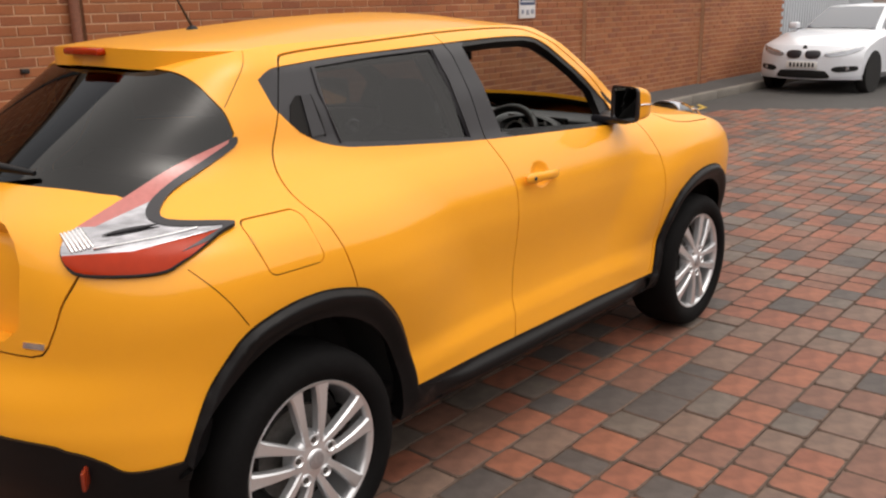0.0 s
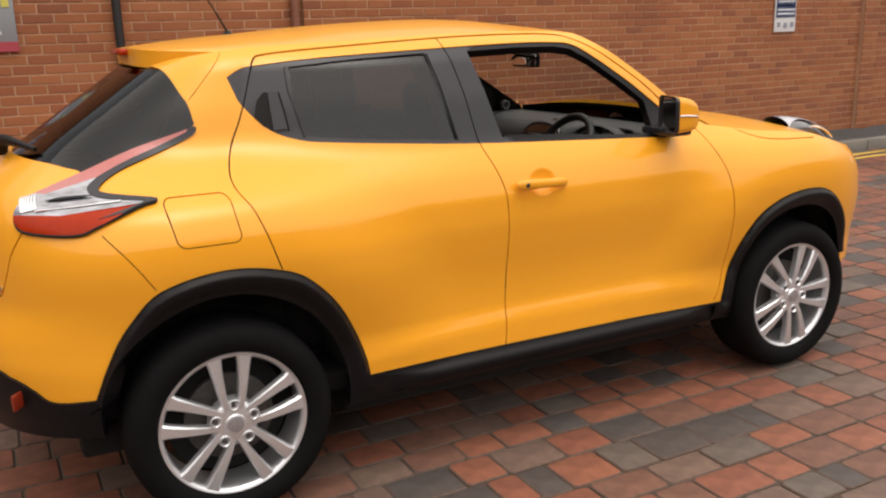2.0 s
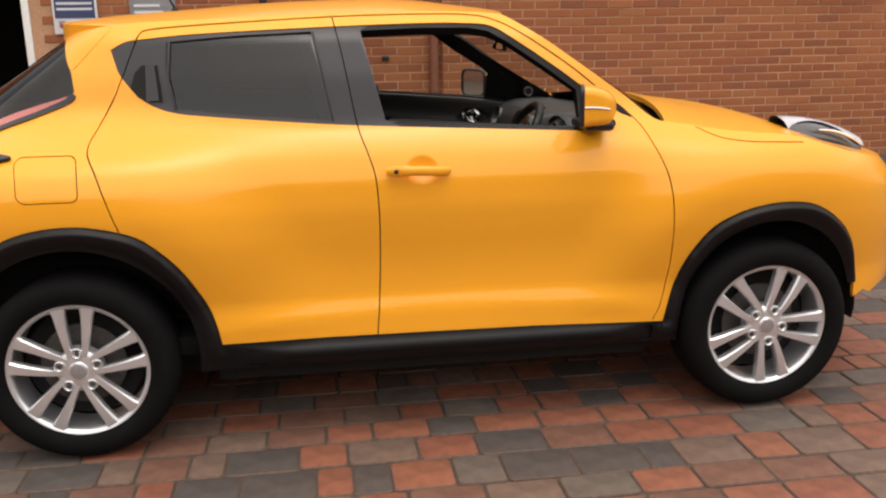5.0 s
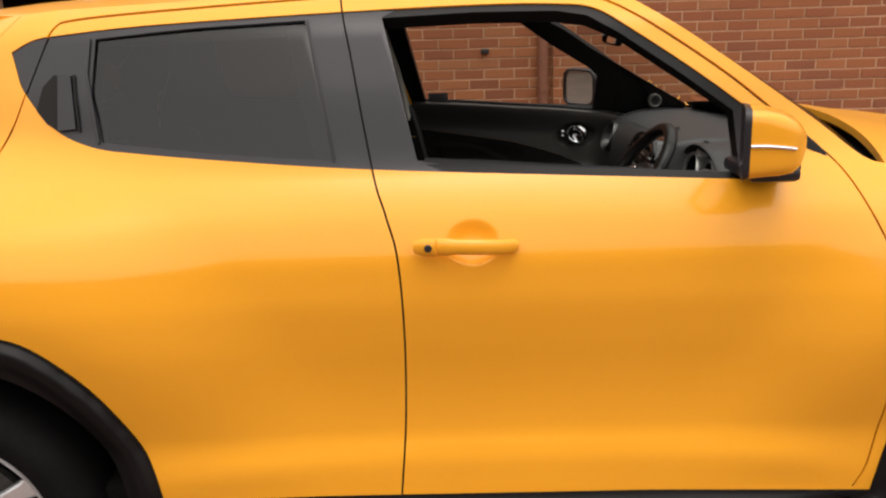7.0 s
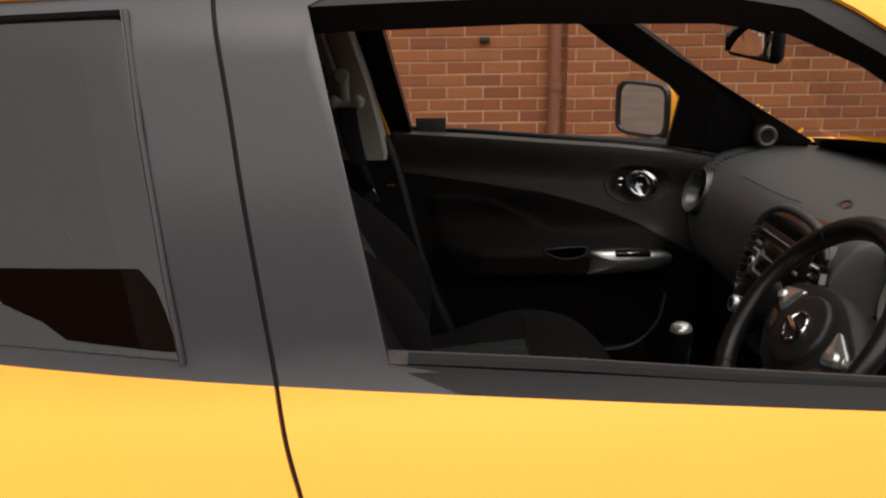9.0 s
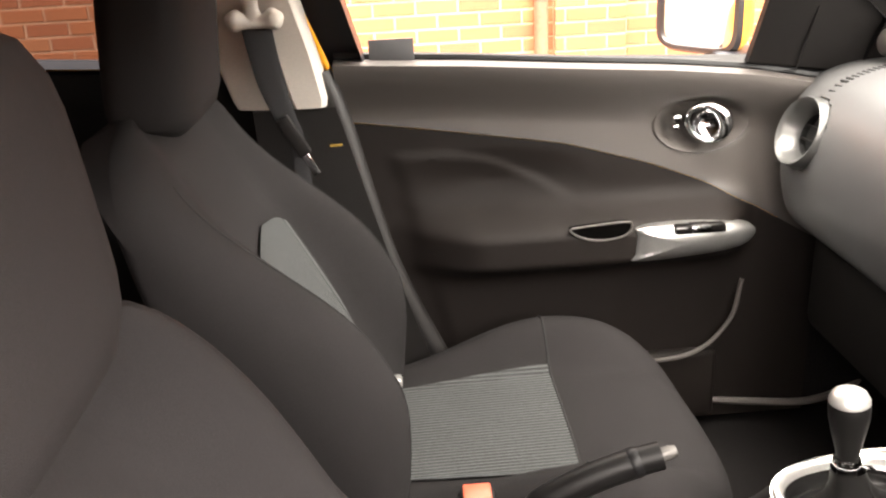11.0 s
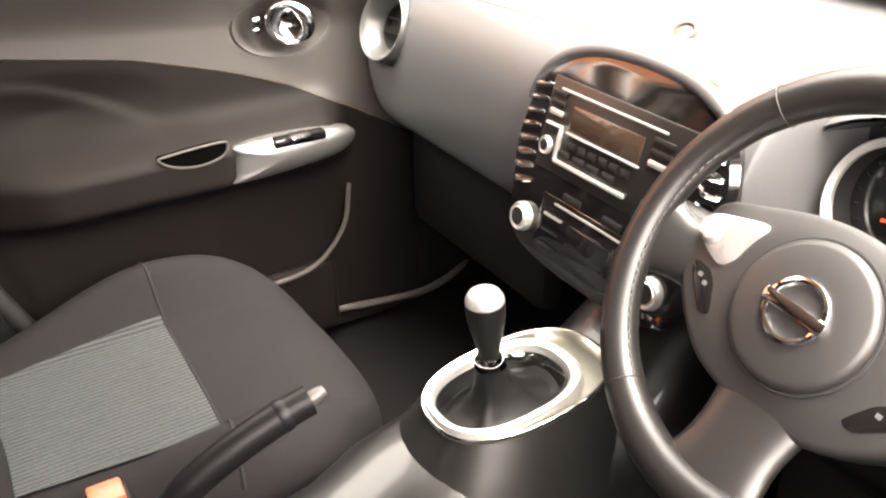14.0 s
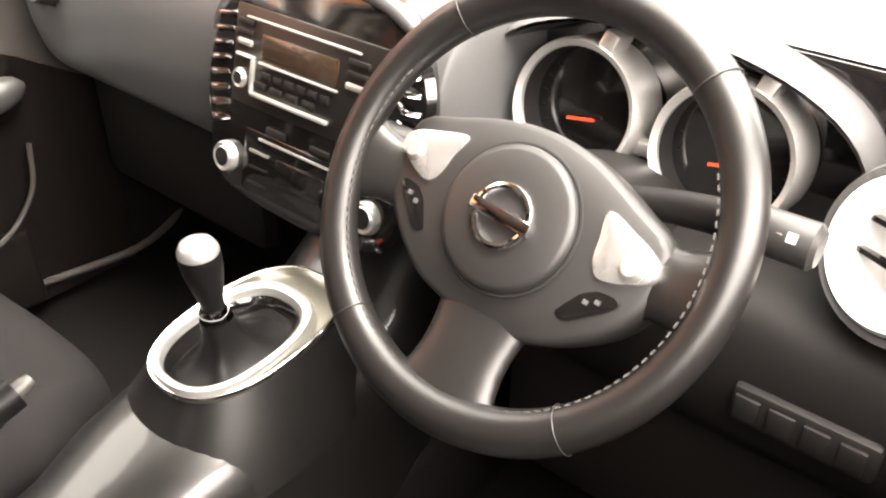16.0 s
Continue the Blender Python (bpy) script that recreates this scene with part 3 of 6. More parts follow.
    part("blade_lens", skin_part("blade_lens", V, F[blade], out=.004, bulge=swell, rim=.01, **q), PINK_LENS, tl, "red blade lens with sky reflection in its colour")
quarter, front_door, groove, fender = solid
part("model_badge", skin_part("model_badge", V, F[badge], out=.003, rim=.004), CHROME, car, "small chrome badge with dark bars")

for s in (-1, 1):
    def spot(a, z, o):
        p = skin(a, z) + skin_normal(np.array(a), np.array(z), 1) * o
        return (p[0], p[1] * -s, p[2])
    lamp_ob = [o for o in car.children if o.name.startswith("tail_lamp")][0 if s < 0 else 1]
    part("reflector_bar", tube([spot(q, 1.036 + .024 * (q + 1.79) / .30, .014) for q in np.linspace(-1.74, -1.49, 9)], .0022, 6), CHROME, lamp_ob)
    part("lamp_fold", tube([spot(q, 1.064 + .012 * math.sin((q + 1.70) * 9), .0125) for q in np.linspace(-1.70, -1.56, 9)], [.001, .003, .005, .006, .0055, .005, .004, .003, .001], 8), SATIN, lamp_ob)
    for k in range(6):
        q = -1.792 + .011 * k
        part("reflector_rib", tube([spot(q, 1.034 + .002 * k, .010), spot(q, 1.044 + .002 * k, .0125), spot(q, 1.062 + .002 * k, .0115), spot(q, 1.070 + .002 * k, .0085)], .0042, 8), CHROME, lamp_ob)
    part("lamp_edge", tube([spot(q, z, .008) for q, z in LAMP[24:48]], .0045, 6), GAP, lamp_ob)
    part("handle_recess", lofted([[spot(a, z, o) for a, z in ((-1.046, 1.268), (-1.030, 1.320), (-1.004, 1.346), (-.992, 1.346), (-.992, 1.222), (-1.02, 1.238))] for o in (-.02, .002)]), GAP, car)
    part("rear_handle", lofted([[spot(a, z, o) for a, z in ((-.990, 1.344), (-.958, 1.343), (-.945, 1.226), (-.990, 1.222))] for o in (-.01, .008)]), SATIN, car, "satin black hidden door handle")
    part("handle_gap", tube([spot(-.954, 1.346, .001), spot(-.946, 1.28, .001), spot(-.940, 1.220, .001)], .003, 6), GAP, car)
    part("frame_rib", tube([spot(-.918, 1.425, .0), spot(-.922, 1.35, .0), spot(-.905, 1.26, .0), spot(-.893, 1.195, 0)], .003, 8), SATIN, car)
    part("frame_rib", tube([spot(-.405, 1.452, .0), spot(-.385, 1.35, .0), spot(-.362, 1.22, .0), spot(-.349, 1.150, 0)], .003, 8), SATIN, car)

# roof, spoiler, bonnet, windscreen
def cross_panel(s_values, bulge, crown, power=2.2, nv=25, edge=None, dz=0.0, sweep=lambda s: 2):
    """A panel that spans the car between its two top edges."""
    rows = []
    vv = np.linspace(-1, 1, nv)
    for s in s_values:
        z = float((edge or roof_edge)(s))
        x, y, _ = skin(s, z)
        w = 1 - np.abs(vv) ** sweep(s)
        rows.append(np.stack([x + w * bulge(s), vv * -y, z + dz + crown(s) * (1 - np.abs(vv) ** power)], 1))
    return rows


def panel_mesh(rows, thick=.02):
    v, f = loft(rows, closed=False)
    b = bmesh.new()
    vs = [b.verts.new(tuple(map(float, q))) for q in v]
    for q in f:
        b.faces.new([vs[i] for i in q])
    bmesh.ops.recalc_face_normals(b, faces=b.faces[:])
    if sum(q.normal.z for q in b.faces) < 0:
        bmesh.ops.reverse_faces(b, faces=b.faces[:])
    if thick:
        be = [e for e in b.edges if len(e.link_faces) == 1]
        r = bmesh.ops.extrude_edge_only(b, edges=be)
        for g in r["geom"]:
            if isinstance(g, bmesh.types.BMVert):
                g.co.z -= thick if g.co.x > -1.15 else thick + .03
    return soften(b, 50)


roof_s = np.linspace(.292, -1.262, 40)
roof_bulge = lambda s: .060 * smooth(-.35, .292, s) - .225 * smooth(-.6, -1.262, s)
roof_crown = lambda s: .016 + .042 * smooth(-1.3, -.5, s) * (1 - smooth(-.2, .35, s))
roof = part("roof", panel_mesh(cross_panel(roof_s, roof_bulge, roof_crown, sweep=lambda s: 2 + 2.5 * smooth(-.7, -1.25, s)), .028), YELLOW, car)
LINING = surface("grey_headlining", (0.30, 0.29, 0.27), 0.95, grain=0.1, grain_scale=300)
part("headlining", panel_mesh(cross_panel(roof_s[1:-2], lambda s: .9 * roof_bulge(s), roof_crown, dz=-.035), 0), LINING, car)
screen_s = np.linspace(.300, .815, 14)
part("windscreen", panel_mesh(cross_panel(screen_s, lambda s: .060 + .09 * (s - .3) / .515, lambda s: -.004 - .02 * (s - .3)), 0), SCREEN_GLASS, car)
bonnet_s = np.linspace(.875, FRONT_END - .002, 40)
bonnet_crown = lambda s: .052 - .012 * smooth(.9, 1.6, s) - .040 * smooth(1.5, 2.5, s)
part("bonnet", panel_mesh(cross_panel(bonnet_s, lambda s: .09 * (1 - smooth(.9, 1.7, s)), bonnet_crown, 2.6), .02), YELLOW, car)
part("scuttle", panel_mesh(cross_panel(np.linspace(.80, .93, 5), lambda s: .12, lambda s: .036, 2.6, dz=-.035), 0), BLACK_TRIM, car, "black plastic scuttle under the windscreen")

# high brake lamp, roof aerial, wiper
part("brake_lamp", box(-1.380, -1.345, -.105, .105, 1.474, 1.496, .008), RED_LENS, car, "red high brake lamp", )
aer = part("aerial", lathe([(.001, .02), (.012, .018), (.022, .006), (.028, 0)], 20, "z"), BLACK_TRIM, car, "black whip aerial", pose(-.956, .02, 1.530))
part("whip", tube([(0, 0, .015), (-.045, 0, .10), (-.12, 0, .23)], [.005, .003, .002], 8), BLACK_TRIM, aer)
part("wiper", tube(smoothed([(-1.80, .02, 1.165), (-1.79, -.02, 1.20), (-1.755, -.16, 1.205), (-1.70, -.30, 1.190)], 20), np.linspace(.030, .007, 19), 10), BLACK_TRIM, car, "black rear wiper arm")


# ---- wheels ----
def wheel_spoke(sign):
    """One bar of a spoke pair, standing up from the hub; a raised face with sloping flanks."""
    rings = []
    for r, off, w, y in ((.045, .021, .012, -.030), (.09, .031, .0125, -.036), (.15, .040, .0165, -.036), (.200, .046, .021, -.033), (.220, .050, .026, -.031), (.231, .054, .034, -.029)):
        c = sign * off
        rings.append([(c - w, y + .030, r), (c - w, y + .006, r), (c - w * .72, y, r), (c + w * .72, y, r), (c + w, y + .006, r), (c + w, y + .030, r)])
    b = lofted(rings)
    for e in b.edges:
        if len(e.link_faces) == 2 and e.calc_face_angle(0) > .25:
            e.smooth = False
    return b


def build_wheel():
    w = part("wheel", lathe([(.219, .10), (.222, .0), (.220, -.018), (.228, -.030), (.237, -.033), (.243, -.026), (.240, -.015), (.230, .0), (.228, .10)], 72, wrap=True), ALLOY, None)
    tyre = [(.236, -.028), (.246, -.040), (.262, -.050), (.285, -.052), (.308, -.046), (.322, -.030), (.330, -.012), (.334, .03), (.334, .10), (.330, .145), (.318, .17), (.28, .185), (.239, .17), (.236, .05)]
    part("tyre", lathe(tyre, 72, wrap=True), RUBBER, w, "black rubber tyre")
    me = wheel_spoke(1)
    mesh = bpy.data.meshes.new("spoke")
    me.to_mesh(mesh)
    me.free()
    me = wheel_spoke(-1)
    other = bpy.data.meshes.new("spoke")
    me.to_mesh(other)
    me.free()
    for k in range(5):
        for d in (mesh, other):
            part("spoke", d, ALLOY, w, m=pose(0, 0, 0, 0, 72 * k, 0))
    part("hub", lathe([(.0, -.037), (.030, -.037), (.034, -.032), (.05, -.031), (.070, -.027), (.078, -.018), (.080, .02)], 40), ALLOY, w)
    part("centre_cap", lathe([(.0, -.0415), (.020, -.0415), (.026, -.040), (.0275, -.036)], 32), surface("cap_silver", (.42, .42, .44), .35, metal=.7, grain=.2, grain_scale=200), w, "centre cap with worn badge")
    nut = lathe([(.0, -.012), (.0075, -.012), (.009, -.010), (.009, .01)], 12)
    nm = bpy.data.meshes.new("wheel_nut")
    nut.to_mesh(nm)
    nut.free()
    seat = lathe([(.0105, -.026), (.0165, -.0345), (.0195, -.033), (.021, -.020)], 20)
    sm = bpy.data.meshes.new("nut_seat")
    seat.to_mesh(sm)
    seat.free()
    for k in range(5):
        a = radians(90 + 72 * k)
        part("wheel_nut", nm, ALLOY_DARK, w, m=pose(.064 * math.cos(a), -.021, .064 * math.sin(a)))
        part("nut_seat", sm, ALLOY, w, m=pose(.064 * math.cos(a), -.001, .064 * math.sin(a)))
    part("brake_disc", lathe([(.03, .045), (.145, .045), (.145, .065), (.03, .065)], 48), ALLOY_DARK, w, "dull steel brake disc")
    part("drum_back", lathe([(.0, .075), (.20, .075), (.20, .10)], 40), UNDER, w)
    return w


wheel = build_wheel()
wheel.matrix_basis = pose(RA[0] - .002, -.818, .334, 0, 0, 0)
wheel.parent = car
for x, y, turned in ((FA[0], -.818, 0), (RA[0], .818, 180), (FA[0], .818, 180)):
    w = copy_thing(wheel, pose(x, y, .334, 0, 25 if x > 0 else 0, turned))
tagged(wheel, "silver alloy wheel with five double spokes")

# wheel wells and floor pan close the car from below
for c in (RA, FA):
    for s in (-1, 1):
        t = np.radians(np.linspace(-6, 186, 30))
        lx, lz = c[0] + .425 * np.cos(t), c[1] + .425 * np.sin(t)
        out_y = np.minimum(.83, -skin(lx, np.maximum(lz, .30))[..., 1] - .012)
        rings = [np.stack([lx, s * out_y, lz], 1), np.stack([lx, np.full(30, s * .55), lz], 1)]
        rings.append(np.stack([c[0] + .02 * np.cos(t), np.full(30, s * .55), c[1] + .02 * np.sin(t)], 1))
        part("wheel_well", lofted(rings, closed=False), UNDER, car, "black wheel arch liner")
part("floor_pan", box(-1.70, 1.70, -.56, .56, .19, .30, .02), UNDER, car, "dark underbody")
part("floor_pan", box(-.82, .86, -.66, .66, .18, .29, .02), UNDER, car, "dark underbody")
part("rear_structure", box(-1.80, -1.66, -.48, .48, .28, .90, .03), UNDER, car)
part("engine_bay", box(.95, 1.80, -.54, .54, .28, .95, .03), UNDER, car)

# ---- door handle, mirror, lamps on the right side; the same on the left ----
def door_handle(s):
    h = part("door_handle", tube(smoothed([(-.170, s * .822, .980), (-.145, s * .829, .982), (-.10, s * .838, .983), (-.05, s * .842, .982), (0, s * .836, .979), (.030, s * .822, .976), (.045, s * .812, .974)], 36),
                                 [.014] * 3 + [.0185] * 10 + [.0165] * 18 + [.0155] * 3 + [.011] * 3, 14, flat=.55, up=(0, s, 0)), YELLOW, car)
    part("lock_cover", tube([(-.176, s * .826, .981), (-.155, s * .833, .982), (-.128, s * .840, .983)], [.012, .0195, .0195], 16, flat=.5, up=(0, s, 0)), YELLOW, h)
    part("key_hole", lathe([(0, -.003), (.0065, -.003), (.0085, 0)], 16), SATIN, h, m=pose(-.146, s * .8475, .983, 0, 0, 0 if s < 0 else 180))
    return h


for s in (-1, 1):
    door_handle(s)


def mirror(s):
    """A door mirror: rounded yellow shell with a silver strip, dark rim, and a real mirror that faces back."""
    Y = lambda y: s * y
    rings = []
    at = pose(-.065, .045, -.035) if s > 0 else pose(.008, 0, 0)
    form = ((.498, .833, .088, 1.114, 1.262, 7), (.511, .833, .092, 1.120, 1.259, 7), (.54, .832, .091, 1.123, 1.257, 6), (.572, .829, .086, 1.125, 1.249, 5), (.596, .825, .076, 1.129, 1.236, 4.5), (.611, .820, .060, 1.142, 1.221, 4), (.620, .816, .034, 1.165, 1.206, 3))
    if s > 0:
        form = ((.485, .833, .090, 1.126, 1.266, 5), (.505, .833, .094, 1.120, 1.271, 5), (.54, .832, .092, 1.120, 1.266, 4), (.575, .828, .083, 1.126, 1.252, 3.4), (.603, .822, .064, 1.140, 1.230, 2.8), (.618, .817, .030, 1.163, 1.205, 2.2))
    for x, yc, hw, z0, z1, p in form:
        t = np.linspace(0, 2 * np.pi, 40, endpoint=False)
        c, q = np.cos(t), np.sin(t)
        y = yc + (hw if s > 0 else .86 * hw) * np.sign(c) * np.abs(c) ** (2 / p)
        z = (z0 + z1) / 2 + (z1 - z0) / 2 * np.sign(q) * np.abs(q) ** (2 / p)
        k, dx, dy = radians(34 if s > 0 else 16), np.full(40, x) - .505, y - .833
        dx = dx * (.55 if s > 0 else 1)
        rings.append(np.stack([.505 + dx * math.cos(k) - dy * math.sin(k), Y(.833 + dx * math.sin(k) + dy * math.cos(k)), z], 1))
    shell = part("door_mirror", lofted(rings[1:]), YELLOW, car, "yellow door mirror with silver strip and dark rim", at)
    rim = [np.array(r) for r in (rings[0], rings[1])]
    back = rim[0].copy()
    inner = (rim[0] - rim[0].mean(0)) * (.90, .90, .90) + rim[0].mean(0)
    deep = inner + (.012, 0, 0)
    part("mirror_rim", lofted([deep, inner, back, rim[1] * (1, 1, 1)], caps=False), SATIN, shell)
    part("mirror_glass", lofted([deep - (.004, 0, 0), deep], caps=True), MIRROR, shell, "silver mirror glass")
    part("silver_strip", tube(smoothed([r[0] + (0, Y(.001), 0) for r in rings[1:5]], 18), .0038, 8), CHROME, shell)
    part("mirror_arm", box(.515, .625, *sorted((Y(.66), Y(.84))), 1.100, 1.132, .012), SATIN, shell)
    base = [np.stack([.600 + .064 * np.cos(a), np.full(24, Y(y)), 1.112 + .030 * np.sin(a)], 1) for y in (.68, .735) for a in [np.linspace(0, 2 * np.pi, 24, endpoint=False)]]
    part("mirror_foot", lofted(base), SATIN, shell)


MIRROR = surface("mirror_silver", (0.9, 0.9, 0.9), 0.02, metal=1.0)
mirror(-1)
mirror(1)

# The pale colour stands for sky reflected in the clear lens.
PALE_LENS = surface("lens_sky_reflection", (.46, .45, .49), .16, coat=.8, grain=.06)
for s in (-1, 1):
    # boomerang side lamp on the wing; the far one lies below the bonnet's crest
    low = .06 if s > 0 else 0
    rows = []
    for u in np.linspace(0, 1, 16):
        x = 1.405 + .345 * u
        wid = .082 * (1 - .25 * u)
        top = 1.090 - .085 * u ** 2.2 - low
        y0 = .57 - .03 * u
        t = np.linspace(0, np.pi, 12)
        rows.append(np.stack([np.full(12, x) - .02 * np.sin(t), s * (y0 + wid * np.cos(t)), top - .075 + .082 * np.sin(t) ** .6], 1))
    lamp_ob = part("wing_lamp", lofted(rows, closed=False), surface("dark_lamp_glass", (.05, .05, .055), .1, coat=1.0, grain=.3, grain_scale=20), car, "clear headlamp blade with pale rim on the wing")
    # reflector in the lower bumper
    p = skin(-1.797, .492)
    part("reflector", box(-.006, .006, -.042, .042, -.026, .026, .006), surface("dark_reflector", (.20, .022, .008), .2, coat=.5), car, "red bumper reflector", pose(p[0] - .014, s * -p[1], p[2], 0, 0, s * 40 if s > 0 else -40))
    # the pale outer lens arches over a dark side with a silver blade in it
    band = []
    for u in np.linspace(0, 1, 20):
        x, wid, top, y0 = 1.40 + .36 * u, .085 * (1 - .25 * u), 1.092 - .085 * u ** 2.2 - low, .572 - .03 * u
        t = np.linspace(np.pi * (.10 + .20 * math.sin(math.pi * min(1, u * 1.15)) ** .8), np.pi * .98, 14)
        band.append(np.stack([np.full(14, x) - .02 * np.sin(t), s * (y0 + wid * np.cos(t)), top - .075 + .086 * np.sin(t) ** .6], 1))
    part("pale_lens", lofted(band, closed=False), PALE_LENS, lamp_ob, "clear outer lens with sky reflection coloured in pale")
    blade = [(1.52 + .20 * u, s * (.57 + .084 - .03 * u), 1.053 - .065 * u ** 2 - low) for u in np.linspace(0, 1, 8)]
    part("silver_blade", tube(blade, [.003, .008, .010, .011, .011, .010, .008, .004], 8, flat=.6), CHROME, lamp_ob)
# number plate recess and badge on the tailgate
part("tailgate_badge", lathe([(.030, -.006), (.046, -.010), (.052, -.006), (.052, 0), (.030, 0)], 32, wrap=True), CHROME, car, "round chrome badge", pose(-1.935, 0, 1.03, 0, 0, 90))
plate = part("number_plate", box(-1.874, -1.868, -.28, .28, .905, 1.02, .004), surface("plate_yellow", (.72, .50, .03), .4), car, "yellow number plate with dark bars")
for k in range(7):
    part("plate_bar", box(-1.8765, -1.8735, -.262 + .066 * k, -.218 + .066 * k, .925, 1.0), GAP, plate)


# ---- ground, paving, kerb ----
BLOCK = [(0, (.198, .070, .041)), (.28, (.147, .069, .047)), (.46, (.138, .088, .066)), (.58, (.068, .056, .051)), (.74, (.215, .079, .045)), (.88, (.106, .084, .070))]
PAVER = palette("paving_block", BLOCK, .62, False, .35, 120, grain=.30, grain_scale=16, stain=.40, stain_scale=1.6)
PAVER_FAR = palette("paving_block_far", BLOCK, .62, True, .35, 120, grain=.30, grain_scale=16, stain=.40, stain_scale=1.6)
SAND = surface("jointing_sand", (.092, .062, .047), .95, grain=.3, grain_scale=80, stain=.3, stain_scale=2)
ASPHALT = surface("asphalt", (.055, .052, .050), .9, grain=.35, grain_scale=150, stain=.25, stain_scale=.6, bump=.6, bump_scale=250)
KERB = surface("kerb_concrete", (.17, .155, .135), .85, grain=.2, grain_scale=80, stain=.2, stain_scale=1.5)
LINE_YELLOW = surface("road_line_yellow", (.62, .42, .07), .7, grain=.25, grain_scale=40, stain=.3, stain_scale=3)

b = bmesh.new()
bmesh.ops.create_grid(b, x_segments=8, y_segments=8, size=400)
tagged(part("ground", b, SAND, None, m=pose(0, 0, -.0085)), "sandy ground under the paving, reaching the horizon", "ground", kind="structure")

# the asphalt road beyond the paving, with its edge running across the yard
edge = lambda y: 10.9 - .86 * (y - 1.0)
rv = [(edge(-14), -14, -.004), (60, -14, -.004), (60, 3.4, -.004), (edge(3.4), 3.4, -.004)]
tagged(part("road", mesh_of("road", rv, [(0, 1, 2, 3)]), ASPHALT), "worn dark grey asphalt road", "road", kind="structure")


def block_mesh(name, w, d, h=.06, r=.0055):
    """A paving block with a chamfered top."""
    x, y, c = w / 2, d / 2, .013

    def ring(o, z):
        a, b = x - o, y - o
        return [(-a + c, -b, z), (a - c, -b, z), (a, -b + c, z), (a, b - c, z), (a - c, b, z), (-a + c, b, z), (-a, b - c, z), (-a, -b + c, z)]
    v = ring(0, -h) + ring(0, -r * .7) + ring(r, 0)
    f = [tuple(range(16, 24))]
    for i in range(8):
        j = (i + 1) % 8
        f += [(8 + i, 8 + j, 16 + j, 16 + i), (i, j, 8 + j, 8 + i)]
    return v, f


def dusty_rims(me):
    """Sand lies on the worn rims of the blocks."""
    if len(me.materials) < 2:
        me.materials.append(SAND)
        for i, f in enumerate(me.polygons):
            f.material_index = 0 if i % 17 == 0 else 1


rng = random.Random(7)
ROWS, JOINT = (.150, .172, .172, .195), .0036
WIDTHS = (.125, .172, .172, .215, .250, .250)
near_blocks, far_v, far_f = [], [], []
y = -4.6
while y < 3.3:
    ROW = rng.choice(ROWS)
    x = -6.5 + rng.random() * .2
    while x < edge(y) - .1:
        w = rng.choice(WIDTHS)
        c = (x + w / 2, y + ROW / 2, rng.uniform(-.003, .002))
        tilt = rng.uniform(-.4, .4)
        if -2.1 < c[0] < 2.2 and -2.05 < c[1] < -.70 and len(near_blocks) < 300:
            near_blocks.append((w, ROW, c, tilt))
        else:
            v, f = block_mesh("", w - JOINT, ROW - JOINT)
            k = len(far_v)
            far_v += [(p[0] + c[0], p[1] + c[1], p[2] + c[2] + p[0] * math.radians(tilt)) for p in v]
            far_f += [tuple(q + k for q in g) for g in f]
        x += w
    y += ROW
paving = empty("pavement", label="tumbled block paving in red, brown and charcoal", category="paving", kind="structure")
far = part("paving_blocks", mesh_of("paving_blocks", far_v, far_f, flat=True), PAVER_FAR, paving)
dusty_rims(far.data)
tagged(far, kind="stuff")

# kerb, narrow footway along the wall, double yellow lines
WALL_Y = 4.0
kerb = empty("kerb", label="grey concrete kerb stones along the footway", category="kerb", kind="structure")
for k in range(16):
    part("kerb_stone", box(1.0 + .915 * k, 1.0 + .915 * k + .908, 3.34, 3.47, -.05, .125, .012), KERB, kerb)
part_v = [(.0, 3.46, .118), (16.0, 3.46, .118), (16.0, 4.1, .17), (.0, 4.1, .17)]
tagged(part("footway", mesh_of("footway", part_v, [(0, 1, 2, 3)]), ASPHALT), "narrow dark asphalt footway along the wall", "footway", kind="structure")
lines = empty("road_lines", label="double yellow no-parking lines along the kerb", category="road marking", kind="structure")
for yy in (2.93, 3.13):
    part("line", mesh_of("line", [(2.4, yy, .006), (9.8, yy, .006), (9.8, yy + .075, .006), (2.4, yy + .075, .006)], [(0, 1, 2, 3)]), LINE_YELLOW, lines)
part("line", mesh_of("line", [(9.7, 2.93, .0065), (9.775, 2.93, .0065), (10.1, 3.205, .0065), (10.0, 3.205, .0065)], [(0, 1, 2, 3)]), LINE_YELLOW, lines)

# ---- brick wall ----
BRICKS = [(0, (.285, .096, .036)), (.35, (.255, .082, .033)), (.60, (.315, .112, .043)), (.82, (.225, .074, .033)), (.93, (.305, .116, .047))]
BRICK = palette("red_brick", BRICKS, .85, False, .4, 160, grain=.10, grain_scale=60, stain=.14, stain_scale=.7)
BRICK_FAR = palette("red_brick_far", BRICKS, .85, True, .4, 160, grain=.10, grain_scale=60, stain=.14, stain_scale=.7)
MORTAR = surface("lime_mortar", (.46, .265, .16), .95, grain=.2, grain_scale=90, stain=.2, stain_scale=1.2)
DARKROOM = surface("dark_room", (.012, .011, .010), .9)
WHITE = surface("white_gloss_paint", (.72, .72, .70), .4, grain=.04, stain=.06)

